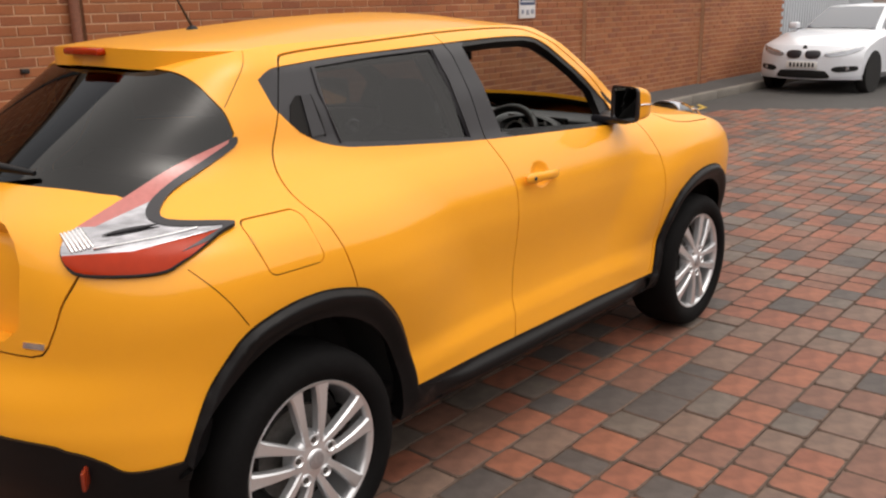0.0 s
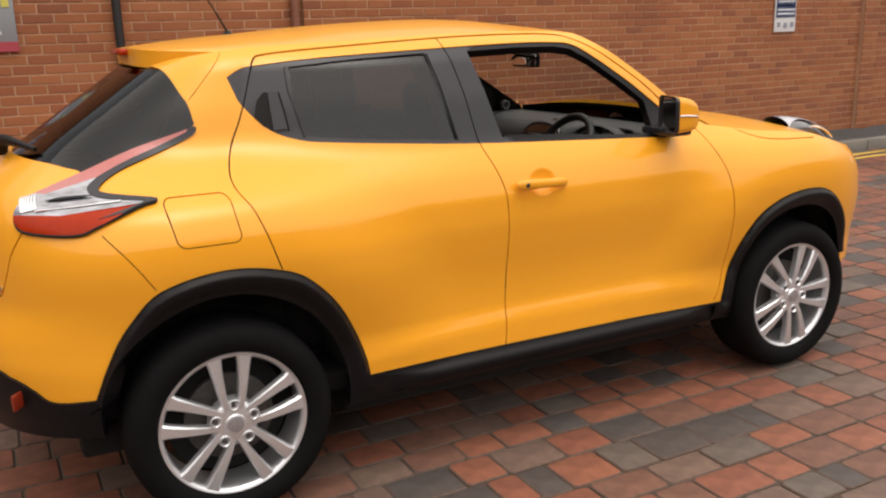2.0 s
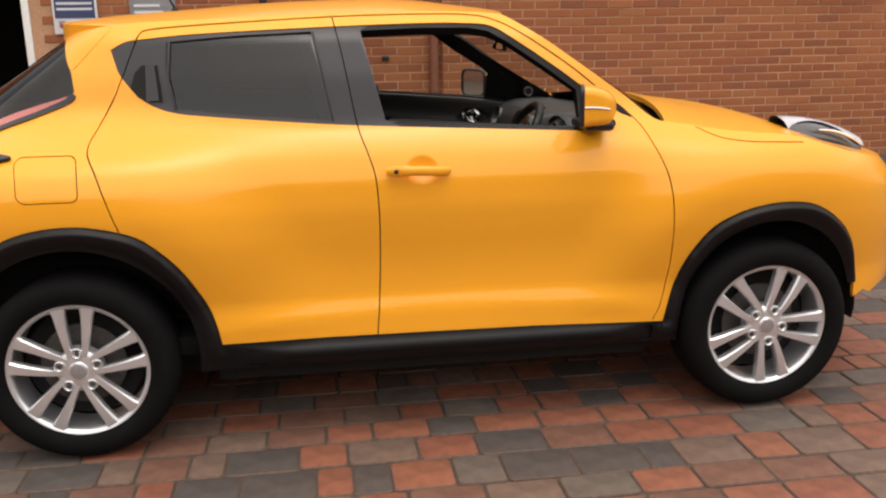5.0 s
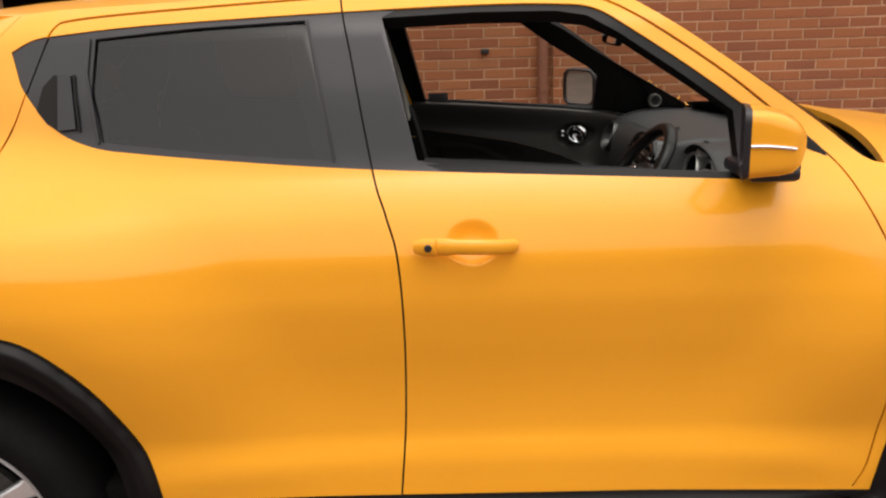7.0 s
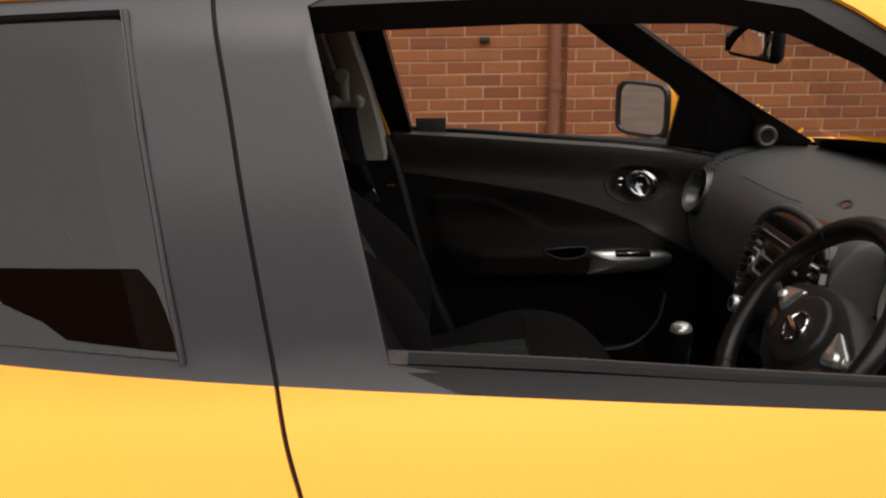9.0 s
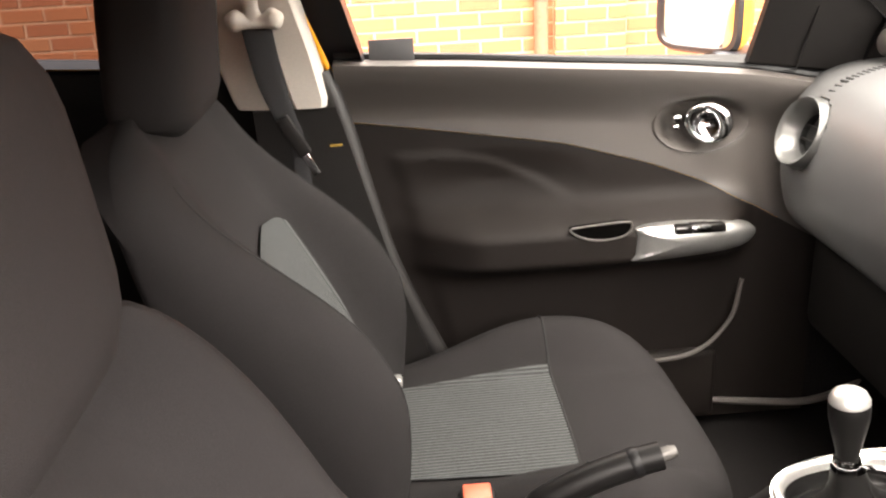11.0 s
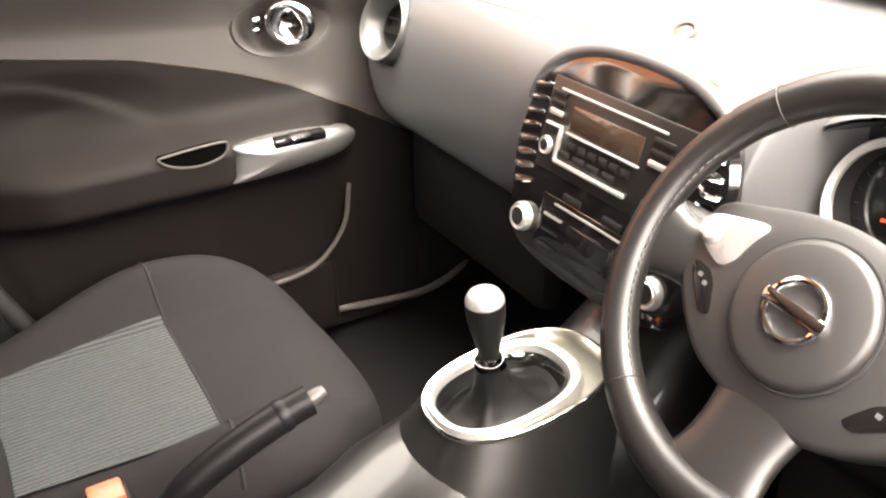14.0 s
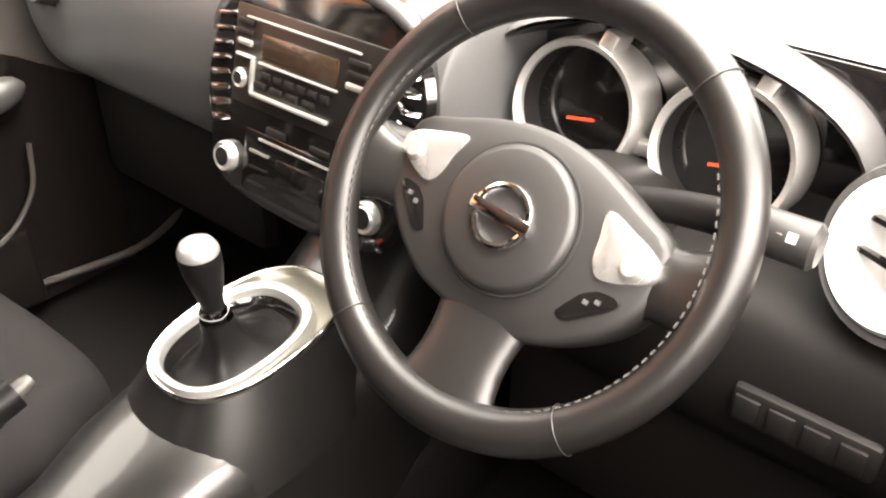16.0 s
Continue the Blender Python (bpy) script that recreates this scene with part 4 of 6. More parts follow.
DOOR0, DOOR1, DOOR_TOP = -3.46, -2.70, 2.30
WALL_TOP, WALL_X0, WALL_X1 = 3.35, -8.0, 15.4
wall = part("wall_north", box(DOOR1, WALL_X1, WALL_Y + .004, WALL_Y + .34, -.1, WALL_TOP), MORTAR, None)
tagged(wall, "long weathered red brick wall with pale mortar", "wall", kind="structure")
part("wall_body", box(WALL_X0, DOOR0, WALL_Y + .004, WALL_Y + .34, -.1, WALL_TOP), MORTAR, wall)
part("wall_body", box(DOOR0, DOOR1, WALL_Y + .004, WALL_Y + .34, DOOR_TOP, WALL_TOP), MORTAR, wall)
part("coping", box(WALL_X0, WALL_X1, WALL_Y - .05, WALL_Y + .40, WALL_TOP, WALL_TOP + .08, .01), KERB, wall, "grey concrete coping")
PIERS = ((.72, 1.10, .045), (7.95, 8.22, .06), (11.7, 11.95, .06))
for x0, x1, d in PIERS:
    part("pier", box(x0 + .002, x1 - .002, WALL_Y - d + .004, WALL_Y + .01, -.1, WALL_TOP - .003), MORTAR, wall)


def brick_geo(w, h, d=.010):
    x, z, r = w / 2, h / 2, .003
    v = [(-x, d, -z), (x, d, -z), (x, d, z), (-x, d, z), (-x, r, -z), (x, r, -z), (x, r, z), (-x, r, z), (-x + r, 0, -z + r), (x - r, 0, -z + r), (x - r, 0, z - r), (-x + r, 0, z - r)]
    f = [(8, 9, 10, 11)]
    for i in range(4):
        j = (i + 1) % 4
        f += [(4 + i, 4 + j, 8 + j, 8 + i), (i, j, 4 + j, 4 + i)]
    return v, f


near_bricks, bv, bf = [], [], []
COURSE, STRETCH = .075, .225
for row in range(int(WALL_TOP / COURSE)):
    z = .0375 + row * COURSE
    x = WALL_X0 + (STRETCH / 2 if row % 2 else 0)
    while x < WALL_X1 - .1:
        c = x + STRETCH / 2
        x += STRETCH
        if DOOR0 - .1 < c < DOOR1 + .1 and z < DOOR_TOP + .04:
            continue
        w = STRETCH - .011 - rng.random() * .003
        h = COURSE - .011 - rng.random() * .002
        y = WALL_Y - .002 + rng.uniform(-.0025, .0025)
        pieces, out = [(c - w / 2, c + w / 2, 0)], 0
        for x0, x1, d in PIERS:
            if c + w / 2 > x0 and c - w / 2 < x1:
                a, b, out = c - w / 2, c + w / 2, d
                pieces = [(a, min(b, x0 - .004), 0), (max(a, x0), min(b, x1), d), (max(a, x1 + .004), b, 0)]
        if -.75 < c < 1.0 and .72 < z < 1.62 and out == 0 and len(near_bricks) < 150:
            near_bricks.append((c, y, z))
            continue
        if 2.0 < c < 3.75 and 1.15 < z < 1.95 and len(near_bricks) < 290:
            near_bricks.append((c, y, z))
            continue
        for a, b, d in pieces:
            if b - a > .012:
                v, f = brick_geo(b - a, h)
                k = len(bv)
                bv += [(p[0] + (a + b) / 2, p[1] + y - d, p[2] + z) for p in v]
                bf += [tuple(q + k for q in g) for g in f]
tagged(part("brickwork", mesh_of("brickwork", bv, bf, flat=True), BRICK_FAR, wall), kind="stuff")

# the dark doorway at the wall's end, with its white frame
door = empty("doorway", label="dark open doorway with a white painted frame", category="doorway", kind="structure")
part("frame", box(DOOR1 - .045, DOOR1 + .012, WALL_Y - .012, WALL_Y + .12, 0, DOOR_TOP, .004), WHITE, door)
part("frame", box(DOOR0 - .012, DOOR0 + .045, WALL_Y - .012, WALL_Y + .12, 0, DOOR_TOP, .004), WHITE, door)
part("frame", box(DOOR0 - .012, DOOR1 + .012, WALL_Y - .012, WALL_Y + .12, DOOR_TOP, DOOR_TOP + .055, .004), WHITE, door)
for q in ((-4.6, -2.0, 6.4, 6.5, -.1, 2.8), (-4.6, -4.5, 4.35, 6.4, -.1, 2.8), (-2.1, -2.0, 4.35, 6.4, -.1, 2.8), (-4.6, -2.0, 4.35, 6.5, 2.7, 2.8)):
    part("passage_wall", box(*q), DARKROOM, door)

# pipes and small fittings on the wall
PIPE_BLACK = surface("black_pipe_paint", (.012, .012, .013), .45, grain=.2, grain_scale=50)
PIPE_BROWN = surface("brown_downpipe", (.20, .075, .042), .6, grain=.2, grain_scale=50, stain=.2)
p = part("drainpipe", tube([(-.80, 3.945, 1.12), (-.80, 3.945, 3.3)], .034, 16), PIPE_BLACK)
tagged(p, "black drainpipe fixed to the brick wall", "drainpipe", "drainpipes on the wall")
for z in (1.35, 2.6):
    part("bracket", lathe([(.034, -.02), (.041, -.02), (.041, .02), (.034, .02)], 20, "z", True), PIPE_BLACK, p, m=pose(-.80, 3.945, z))
p = part("drainpipe", tube([(.645, 3.955, .12), (.645, 3.955, 3.3)], .038, 16), PIPE_BROWN)
tagged(p, "brown drainpipe beside the brick pier", "drainpipe", "drainpipes on the wall")
for z in (.9, 2.4):
    part("bracket", lathe([(.038, -.02), (.045, -.02), (.045, .02), (.038, .02)], 20, "z", True), PIPE_BROWN, p, m=pose(.645, 3.955, z))
p = part("wall_bracket", box(.19, .25, 3.97, 4.01, 1.160, 1.195, .004), PIPE_BLACK)
tagged(p, "small rusty black bracket on the brick wall", "bracket")
part("bolt", lathe([(0, -.008), (.008, -.008), (.008, 0)], 10), PIPE_BLACK, p, m=pose(.205, 3.97, 1.178))


def sign(x0, x1, z0, z1, label, back, bands):
    s = part("wall_sign", box(x0, x1, 3.972, 3.990, z0, z1, .003), surface("sign_" + back[0], back[1], .35, grain=.03, stain=.05), None)
    tagged(s, label, "sign", "notices on the brick wall")
    for k, (n, c, u0, u1, w0, w1) in enumerate(bands):
        X, Z = lambda u: x0 + (x1 - x0) * u, lambda w: z0 + (z1 - z0) * w
        part(n, box(X(u0), X(u1), 3.968 - .0012 * (k % 3), 3.973, Z(w0), Z(w1)), surface("sign_ink", c, .4), s)


BLUE, OFFW = (.035, .055, .13), (.62, .63, .66)
text = [("text_bar", OFFW, .10, .90, .36 + .085 * k, .36 + .085 * k + .035) for k in range(6)]
logo = [("emblem", (.25, .27, .33), .12, .26, .10, .20), ("emblem", (.25, .27, .33), .43, .57, .08, .19), ("emblem", (.25, .27, .33), .74, .90, .10, .20)]
sign(6.425, 6.765, 1.388, 1.93, "white and blue notice with text bars on the brick wall", ("white", (.70, .71, .73)), [("blue_panel", BLUE, .04, .96, .30, .97)] + text + logo)
sign(-2.50, -2.15, 1.425, 1.95, "white and blue notice with text bars by the doorway", ("white", (.70, .71, .73)), [("blue_panel", BLUE, .05, .95, .24, .97)] + text + logo[:1])
sign(-1.89, -1.52, 1.455, 1.90, "grey notice with a red band on the brick wall", ("grey", (.22, .235, .25)),
     [("red_band", (.36, .05, .07), 0, 1, 0, .16), ("tab", (.55, .50, .10), .78, .92, .72, .84), ("tab", (.30, .48, .20), .08, .20, .70, .82), ("text_bar", OFFW, .10, .66, .40, .45), ("text_bar", OFFW, .10, .72, .28, .33)])

# white window band further along the wall
p = part("window_sill", box(8.26, 10.5, 3.90, 4.0, 1.83, 1.93, .01), WHITE)
tagged(p, "white painted window sill on the brick wall", "window sill", kind="structure")
part("window_board", box(8.30, 10.46, 3.94, 3.992, 1.93, 3.0, .004), surface("dull_window", (.25, .27, .29), .15), p)
for x in (8.32, 9.0, 9.7, 10.38):
    part("window_frame", box(x, x + .06, 3.925, 3.945, 1.935, 3.0, .004), WHITE, p)

# palisade fence and a grey building past the wall's end
FENCE = surface("pale_fence_paint", (.50, .53, .57), .5, grain=.1)
fence = empty("fence", label="pale metal palisade fence past the wall", category="fence")
for k in range(34):
    part("pale", box(15.5 + .155 * k, 15.5 + .155 * k + .065, 4.3, 4.32, .05, 2.3, .004), FENCE, fence)
for z in (.4, 1.9):
    part("rail", box(15.45, 20.9, 4.32, 4.36, z, z + .05, .004), FENCE, fence)
bld = part("building", box(17, 40, 9, 20, 0, 7), surface("grey_cladding", (.30, .33, .37), .6, grain=.05, stain=.1), None)
tagged(bld, "grey industrial building beyond the fence", "building")
for k in range(6):
    part("window", box(18 + 3.4 * k, 20 + 3.4 * k, 8.96, 9.0, 2.5, 4.2, .02), SATIN, bld)

# buildings that close the yard behind and beside the viewer
BACKWALL = surface("brick_far_side", (.23, .105, .065), .9, grain=.12, grain_scale=8, stain=.15, stain_scale=.4)
for n, q in (("building_south", (-26, 34, -25, -18, 0, 5.0)), ("building_west", (-22, -17, -21, 12, 0, 6.0))):
    h = part(n, box(*q), BACKWALL, None)
    tagged(h, "plain brick building closing the yard", "building", kind="structure")
    for k in range(7):
        if n == "building_south":
            part("window", box(-13 + 5 * k, -11.4 + 5 * k, -18.0, -17.96, 1.2, 2.8, .01), SATIN, h)
        else:
            part("window", box(-17.0, -16.96, -11 + 2.9 * k, -9.8 + 2.9 * k, 1.2, 2.8, .01), SATIN, h)


# ---- the white hatchback parked along the wall ----
CAR_WHITE = surface("white_car_paint", (.74, .78, .84), .3, coat=1.0, grain=.02, stain=.03)
SCREEN_DARK = surface("dark_screen_glass", (.10, .115, .14), .05, coat=1.0)
HEAD = surface("headlamp_glass", (.32, .34, .37), .12, metal=.5, coat=1.0, grain=.4, grain_scale=30)


def hatchback():
    """Front towards -x of its own frame; the middle of the front axle lies at the origin."""
    h = empty("parked_car", label="white hatchback with twin black grilles parked beside the wall", category="car")
    # x, half width, underside, waist height, top height, half width at top
    secs = [(-.44, .850, .22, .60, .66, .66), (-.36, .862, .22, .70, .76, .70), (-.22, .875, .20, .78, .86, .72), (.20, .882, .20, .88, .965, .72),
            (.62, .882, .20, .92, 1.00, .72), (1.1, .882, .20, .94, 1.02, .72), (2.4, .882, .20, .97, 1.05, .72), (3.0, .872, .22, .98, 1.06, .70), (3.40, .84, .26, .96, 1.04, .68), (3.52, .76, .36, .90, .98, .62)]
    rings = []
    for x, w, z0, zw, zt, wt in secs:
        half = [(w * .86, z0), (w * .98, z0 + .10), (w, (z0 + zw) / 2 + .06), (w * .985, zw), (wt + .04, zt - .012), (wt * .6, zt + .012)]
        rings.append([(x, -a, b) for a, b in half] + [(x, a, b) for a, b in half[::-1]])
    fine = []
    for i in range(len(rings) - 1):
        for t in (0, .34, .67):
            fine.append(np.array(rings[i]) * (1 - t) + np.array(rings[i + 1]) * t)
    fine.append(np.array(rings[-1]))
    part("body", lofted(fine), CAR_WHITE, h)
    nose = lambda y, z: -.80 + .34 * (abs(y) / .86) ** 2.8 + .10 * max(0, (z - .58) / .20) ** 2 + .05 * max(0, (.34 - z) / .12) ** 2
    top = lambda y: .785 - .02 * (abs(y) / .86) ** 3
    across = np.linspace(-.862, .862, 29)
    part("front_panel", lofted([[(nose(y, z), y, z) for y in across] for z in (.235, .26, .30, .38, .46, .54, .60, .66, .72, .785)], closed=False), CAR_WHITE, h)
    bon = []
    for u in np.linspace(0, 1, 12):
        bon.append([(nose(y, top(y)) * (1 - u) + .74 * u, y * (1 - .20 * u), top(y) + (1.005 + .015 * (1 - (y / .86) ** 2) - top(y)) * (u * 1.5 - .5 * u * u) ** .9 + .020 * math.sin(u * math.pi) * (1 - abs(y / .862) ** 6)) for y in across])
    part("bonnet", lofted(bon, closed=False), CAR_WHITE, h)

    def patch(name, poly, out, mat, label=""):
        """A flush panel on the nose."""
        q = smoothed(poly, 5 * len(poly), True)
        mid = q.mean(0)
        rings = [[(nose(y, z) - o, y, z) for y, z in mid + (q - mid) * k] for k, o in ((1.0, -.01), (1.0, out * .6), (.94, out), (.6, out), (.2, out))]
        return part(name, lofted(rings), mat, h, label)

    cab = []
    for x, z, w in ((.66, .99, .68), (1.02, 1.20, .62), (1.40, 1.385, .56), (1.9, 1.425, .54), (2.6, 1.40, .54), (3.15, 1.33, .55), (3.45, 1.02, .62)):
        cab.append([(x, -w, .96), (x, -w, z - .05), (x, -w * .88, z - .006), (x, 0, z + .012), (x, w * .88, z - .006), (x, w, z - .05), (x, w, .96)])
    part("roof", lofted(cab, closed=False), CAR_WHITE, h)
    ws = [[(x - .018, y * w, z + .012 + (.010 if abs(y) < .5 else 0)) for y in (-1, -.5, 0, .5, 1)] for x, z, w in ((.70, 1.012, .60), (1.02, 1.196, .545), (1.36, 1.365, .49))]
    part("windscreen", lofted(ws, closed=False), SCREEN_DARK, h)
    for s in (-1, 1):
        sw = [[(x, s * (w + .006), z) for x, w, z in ((.95, .650, 1.03), (1.42, .565, 1.31), (2.3, .552, 1.325), (3.0, .60, 1.24), (3.1, .64, 1.06))], [(x, s * (w + .012), z) for x, w, z in ((.95, .652, 1.02), (1.42, .66, 1.02), (2.3, .66, 1.04), (3.0, .65, 1.05), (3.1, .645, 1.05))]]
        part("side_window", lofted(sw, closed=False), SCREEN_DARK, h)
        patch("grille", [(s * y, z) for y, z in ((.03, .655), (.05, .700), (.15, .712), (.26, .700), (.285, .645), (.25, .590), (.15, .572), (.06, .590))], .014, SATIN, "black twin grille")
        lampg = patch("headlamp", [(s * y, z) for y, z in ((.34, .655), (.42, .690), (.60, .725), (.76, .755), (.835, .765), (.80, .700), (.66, .640), (.48, .612), (.36, .618))], .012, HEAD, "clear swept headlamp")
        part("lamp_streak", tube([(nose(y, z) - .016, s * y, z) for y, z in ((.40, .668), (.56, .700), (.72, .735))], .008, 6), CHROME, lampg)
        patch("fog_recess", [(s * y, z) for y, z in ((.46, .400), (.52, .450), (.70, .462), (.80, .455), (.80, .395), (.68, .370), (.54, .362))], .008, GAP)
        part("fog_lamp", lathe([(0, -.012), (.03, -.01), (.034, 0)], 16), HEAD, h, m=pose(nose(.68, .41) - .012, s * .68, .415, 0, 0, -90))
        m = part("door_mirror", box(.78, .90, *sorted((s * .80, s * .98)), 1.00, 1.12, .035, 3), CAR_WHITE, h)
        part("mirror_stalk", box(.80, .86, *sorted((s * .70, s * .82)), .985, 1.01, .008), SATIN, m)
    patch("lower_grille", [(-.44, .275), (-.40, .35), (-.30, .385), (.30, .385), (.40, .35), (.44, .275), (.30, .255), (-.30, .255)], .010, GAP)
    pl = part("number_plate", box(-.832, -.812, -.26, .26, .42, .53, .006), surface("plate_white", (.75, .75, .73), .4), h, "white number plate with dark bars")
    for k in range(7):
        part("plate_bar", box(-.836, -.831, -.21 + .063 * k, -.175 + .063 * k, .44, .51), GAP, pl)
    part("bonnet_badge", lathe([(0, -.006), (.034, -.005), (.038, 0)], 20), SATIN, h, m=pose(-.735, 0, .755, 0, 0, -90))
    for s in (-1, 1):
        for x in (0, 2.69):
            t = part("wheel", lathe([(.20, .09), (.20, -.02), (.225, -.04), (.29, -.045), (.312, -.02), (.316, .06), (.312, .14), (.2, .16)], 40, wrap=True), RUBBER, h, "black tyre with dark alloy", pose(x, s * .835, .316, 0, 0, 0 if s < 0 else 180))
            part("rim", lathe([(0, -.012), (.05, -.02), (.17, -.012), (.20, -.028), (.206, -.02), (.19, .02)], 30), ALLOY_DARK, t)
            part("arch_shadow", lathe([(.0, .0), (.345, .0), (.36, .02), (.36, .15)], 36), UNDER, h, m=pose(x, s * .884, .335, 0, 0, 0 if s < 0 else 180))
    return h


white_car = hatchback()
white_car.matrix_basis = pose(13.25, 2.45, 0, 0, 0, -4)


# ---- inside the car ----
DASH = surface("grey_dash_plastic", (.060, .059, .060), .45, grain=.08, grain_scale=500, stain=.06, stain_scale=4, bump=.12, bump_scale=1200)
DASH_DARK = surface("charcoal_plastic", (.0105, .0095, .0093), .54, spec=.15, grain=.12, grain_scale=400, stain=.08, bump=.12, bump_scale=1200)
# Charcoal plastic darkened further: footwell shade is put into the colour.
DASH_SHADED = surface("charcoal_plastic_shaded", (.0068, .0060, .0058), .58, spec=.12, grain=.12, grain_scale=400, stain=.08, bump=.12, bump_scale=1200)
# Warm light off the brick wall is put into both door card colours.
CARD_UP = surface("door_card_brick_lit_grey", (.064, .0565, .0525), .5, grain=.08, grain_scale=500, stain=.06, bump=.12, bump_scale=1200)
CARD_LOW = surface("door_card_brick_lit_charcoal", (.0094, .0074, .0067), .60, spec=.12, grain=.1, grain_scale=400, stain=.1, bump=.12, bump_scale=1200)
CARPET = surface("black_carpet", (.010, .009, .009), 1.0, spec=.05, grain=.4, grain_scale=300, bump=.6, bump_scale=800)
FABRIC = surface("black_seat_fabric", (.0168, .0154, .0157), .95, spec=.12, grain=.18, grain_scale=700, stain=.08, bump=.4, bump_scale=1500, sheen=0)
CREAM = surface("cream_pillar_trim", (.55, .51, .46), .6, grain=.05, grain_scale=300, stain=.06)
PIANO = surface("gloss_black_panel", (.0055, .0050, .0050), .10, coat=1.0, grain=.1)
SILVER = surface("satin_silver_trim", (.66, .65, .63), .32, metal=.8, grain=.05, grain_scale=300)
LEATHER = surface("dark_leather", (.0082, .0074, .0071), .36, grain=.10, grain_scale=250, stain=.1, bump=.08, bump_scale=1500)
CONSOLE = surface("gunmetal_console", (.010, .0092, .0088), .36, metal=.2, coat=.3, grain=.06, grain_scale=400, stain=.06)
SCREEN = surface("display_glass", (.035, .022, .015), .12, coat=.6)
BELT = surface("seat_belt_webbing", (.022, .022, .024), .8, grain=.2, grain_scale=600)
RED_PUSH = surface("red_buckle_button", (.62, .10, .05), .45)
NEEDLE = surface("red_needle", (.60, .06, .02), .4)
BLACK_LEATHER = surface("black_leather", (.0046, .0042, .0042), .45, spec=.2, grain=.1, grain_scale=200, bump=.08, bump_scale=1500)
STITCH = surface("pale_thread", (.05, .048, .046), .8)

# woven grey panel of the seats: fine ribs across
WOVEN = surface("grey_woven_fabric", (.066, .070, .070), .95, spec=.12, grain=.15, grain_scale=500, stain=.06, sheen=.08)
n, l = WOVEN.node_tree.nodes, WOVEN.node_tree.links
wv, tc, bp = n.new("ShaderNodeTexWave"), n.new("ShaderNodeTexCoord"), n.new("ShaderNodeBump")
wv.bands_direction = "Y"
wv.inputs["Scale"].default_value, wv.inputs["Distortion"].default_value, wv.inputs["Detail Scale"].default_value = 44, 1.1, 9
bp.inputs["Strength"].default_value, bp.inputs["Distance"].default_value = .9, .003
l.new(tc.outputs["Object"], wv.inputs["Vector"])
l.new(wv.outputs["Fac"], bp.inputs["Height"])
l.new(bp.outputs[0], n["Principled BSDF"].inputs["Normal"])
mixw = n.new("ShaderNodeMix")
mixw.data_type, mixw.blend_type = "RGBA", "MULTIPLY"
mixw.inputs[0].default_value = .62
l.new(n["Principled BSDF"].inputs["Base Color"].links[0].from_socket, mixw.inputs[6])
l.new(wv.outputs["Color"], mixw.inputs[7])
l.new(mixw.outputs[2], n["Principled BSDF"].inputs["Base Color"])


def field(us, vs, fn, thick=None):
    """A sheet over a grid of u and v; fn gives the point."""
    rows = [np.array([fn(u, v) for v in vs], float) for u in us]
    return lofted(rows, closed=False)


# floor, tunnel, bulkhead, rear
part("cabin_floor", box(-1.20, 1.0, -.765, .765, .33, .40, .01), CARPET, car, "black carpet floor")
part("bulkhead", box(.92, .96, -.70, .70, .38, 1.02, .01), CARPET, car)
part("tunnel", box(-1.0, .95, -.13, .13, .38, .60, .05, 3), CARPET, car)
tagged(part("rear_bench", merged(box(-1.00, -.55, -.58, .58, .40, .68, .07, 4), box(-1.15, -.98, -.58, .58, .60, 1.10, .06, 4)), FABRIC, None), "black fabric rear bench seat behind the front seats", "seat")
part("load_cover", box(-1.62, -1.14, -.56, .56, 1.02, 1.04, .008), CARPET, car)

# dark trim inside the rear doors and quarters
for left in (False, True):
    part("rear_door_trim", skin_part("rear_door_trim", V, F[(rear_door | (frame_r & (C[:, 0] < bs))) & ~rear_glass], out=-.05, rim=0, left=left), DASH_DARK, car, "charcoal rear door trim")
    part("quarter_trim", skin_part("quarter_trim", V, F[quarter & (C[:, 0] < -.95) & (C[:, 0] > -1.5)], out=-.05, rim=0, left=left), DASH_DARK, car)

# grey tag on the passenger window, with a dark lower edge
tag = part("window_tag", box(-.158, -.086, .684, .687, 1.131, 1.172, .0012), surface("grey_tag", (.060, .062, .066), .5, grain=.06), None)
tagged(tag, "small grey tag stuck on the passenger window glass", "sticker")
part("tag_edge", box(-.157, -.087, .682, .6845, 1.128, 1.134, .001), GAP, tag)

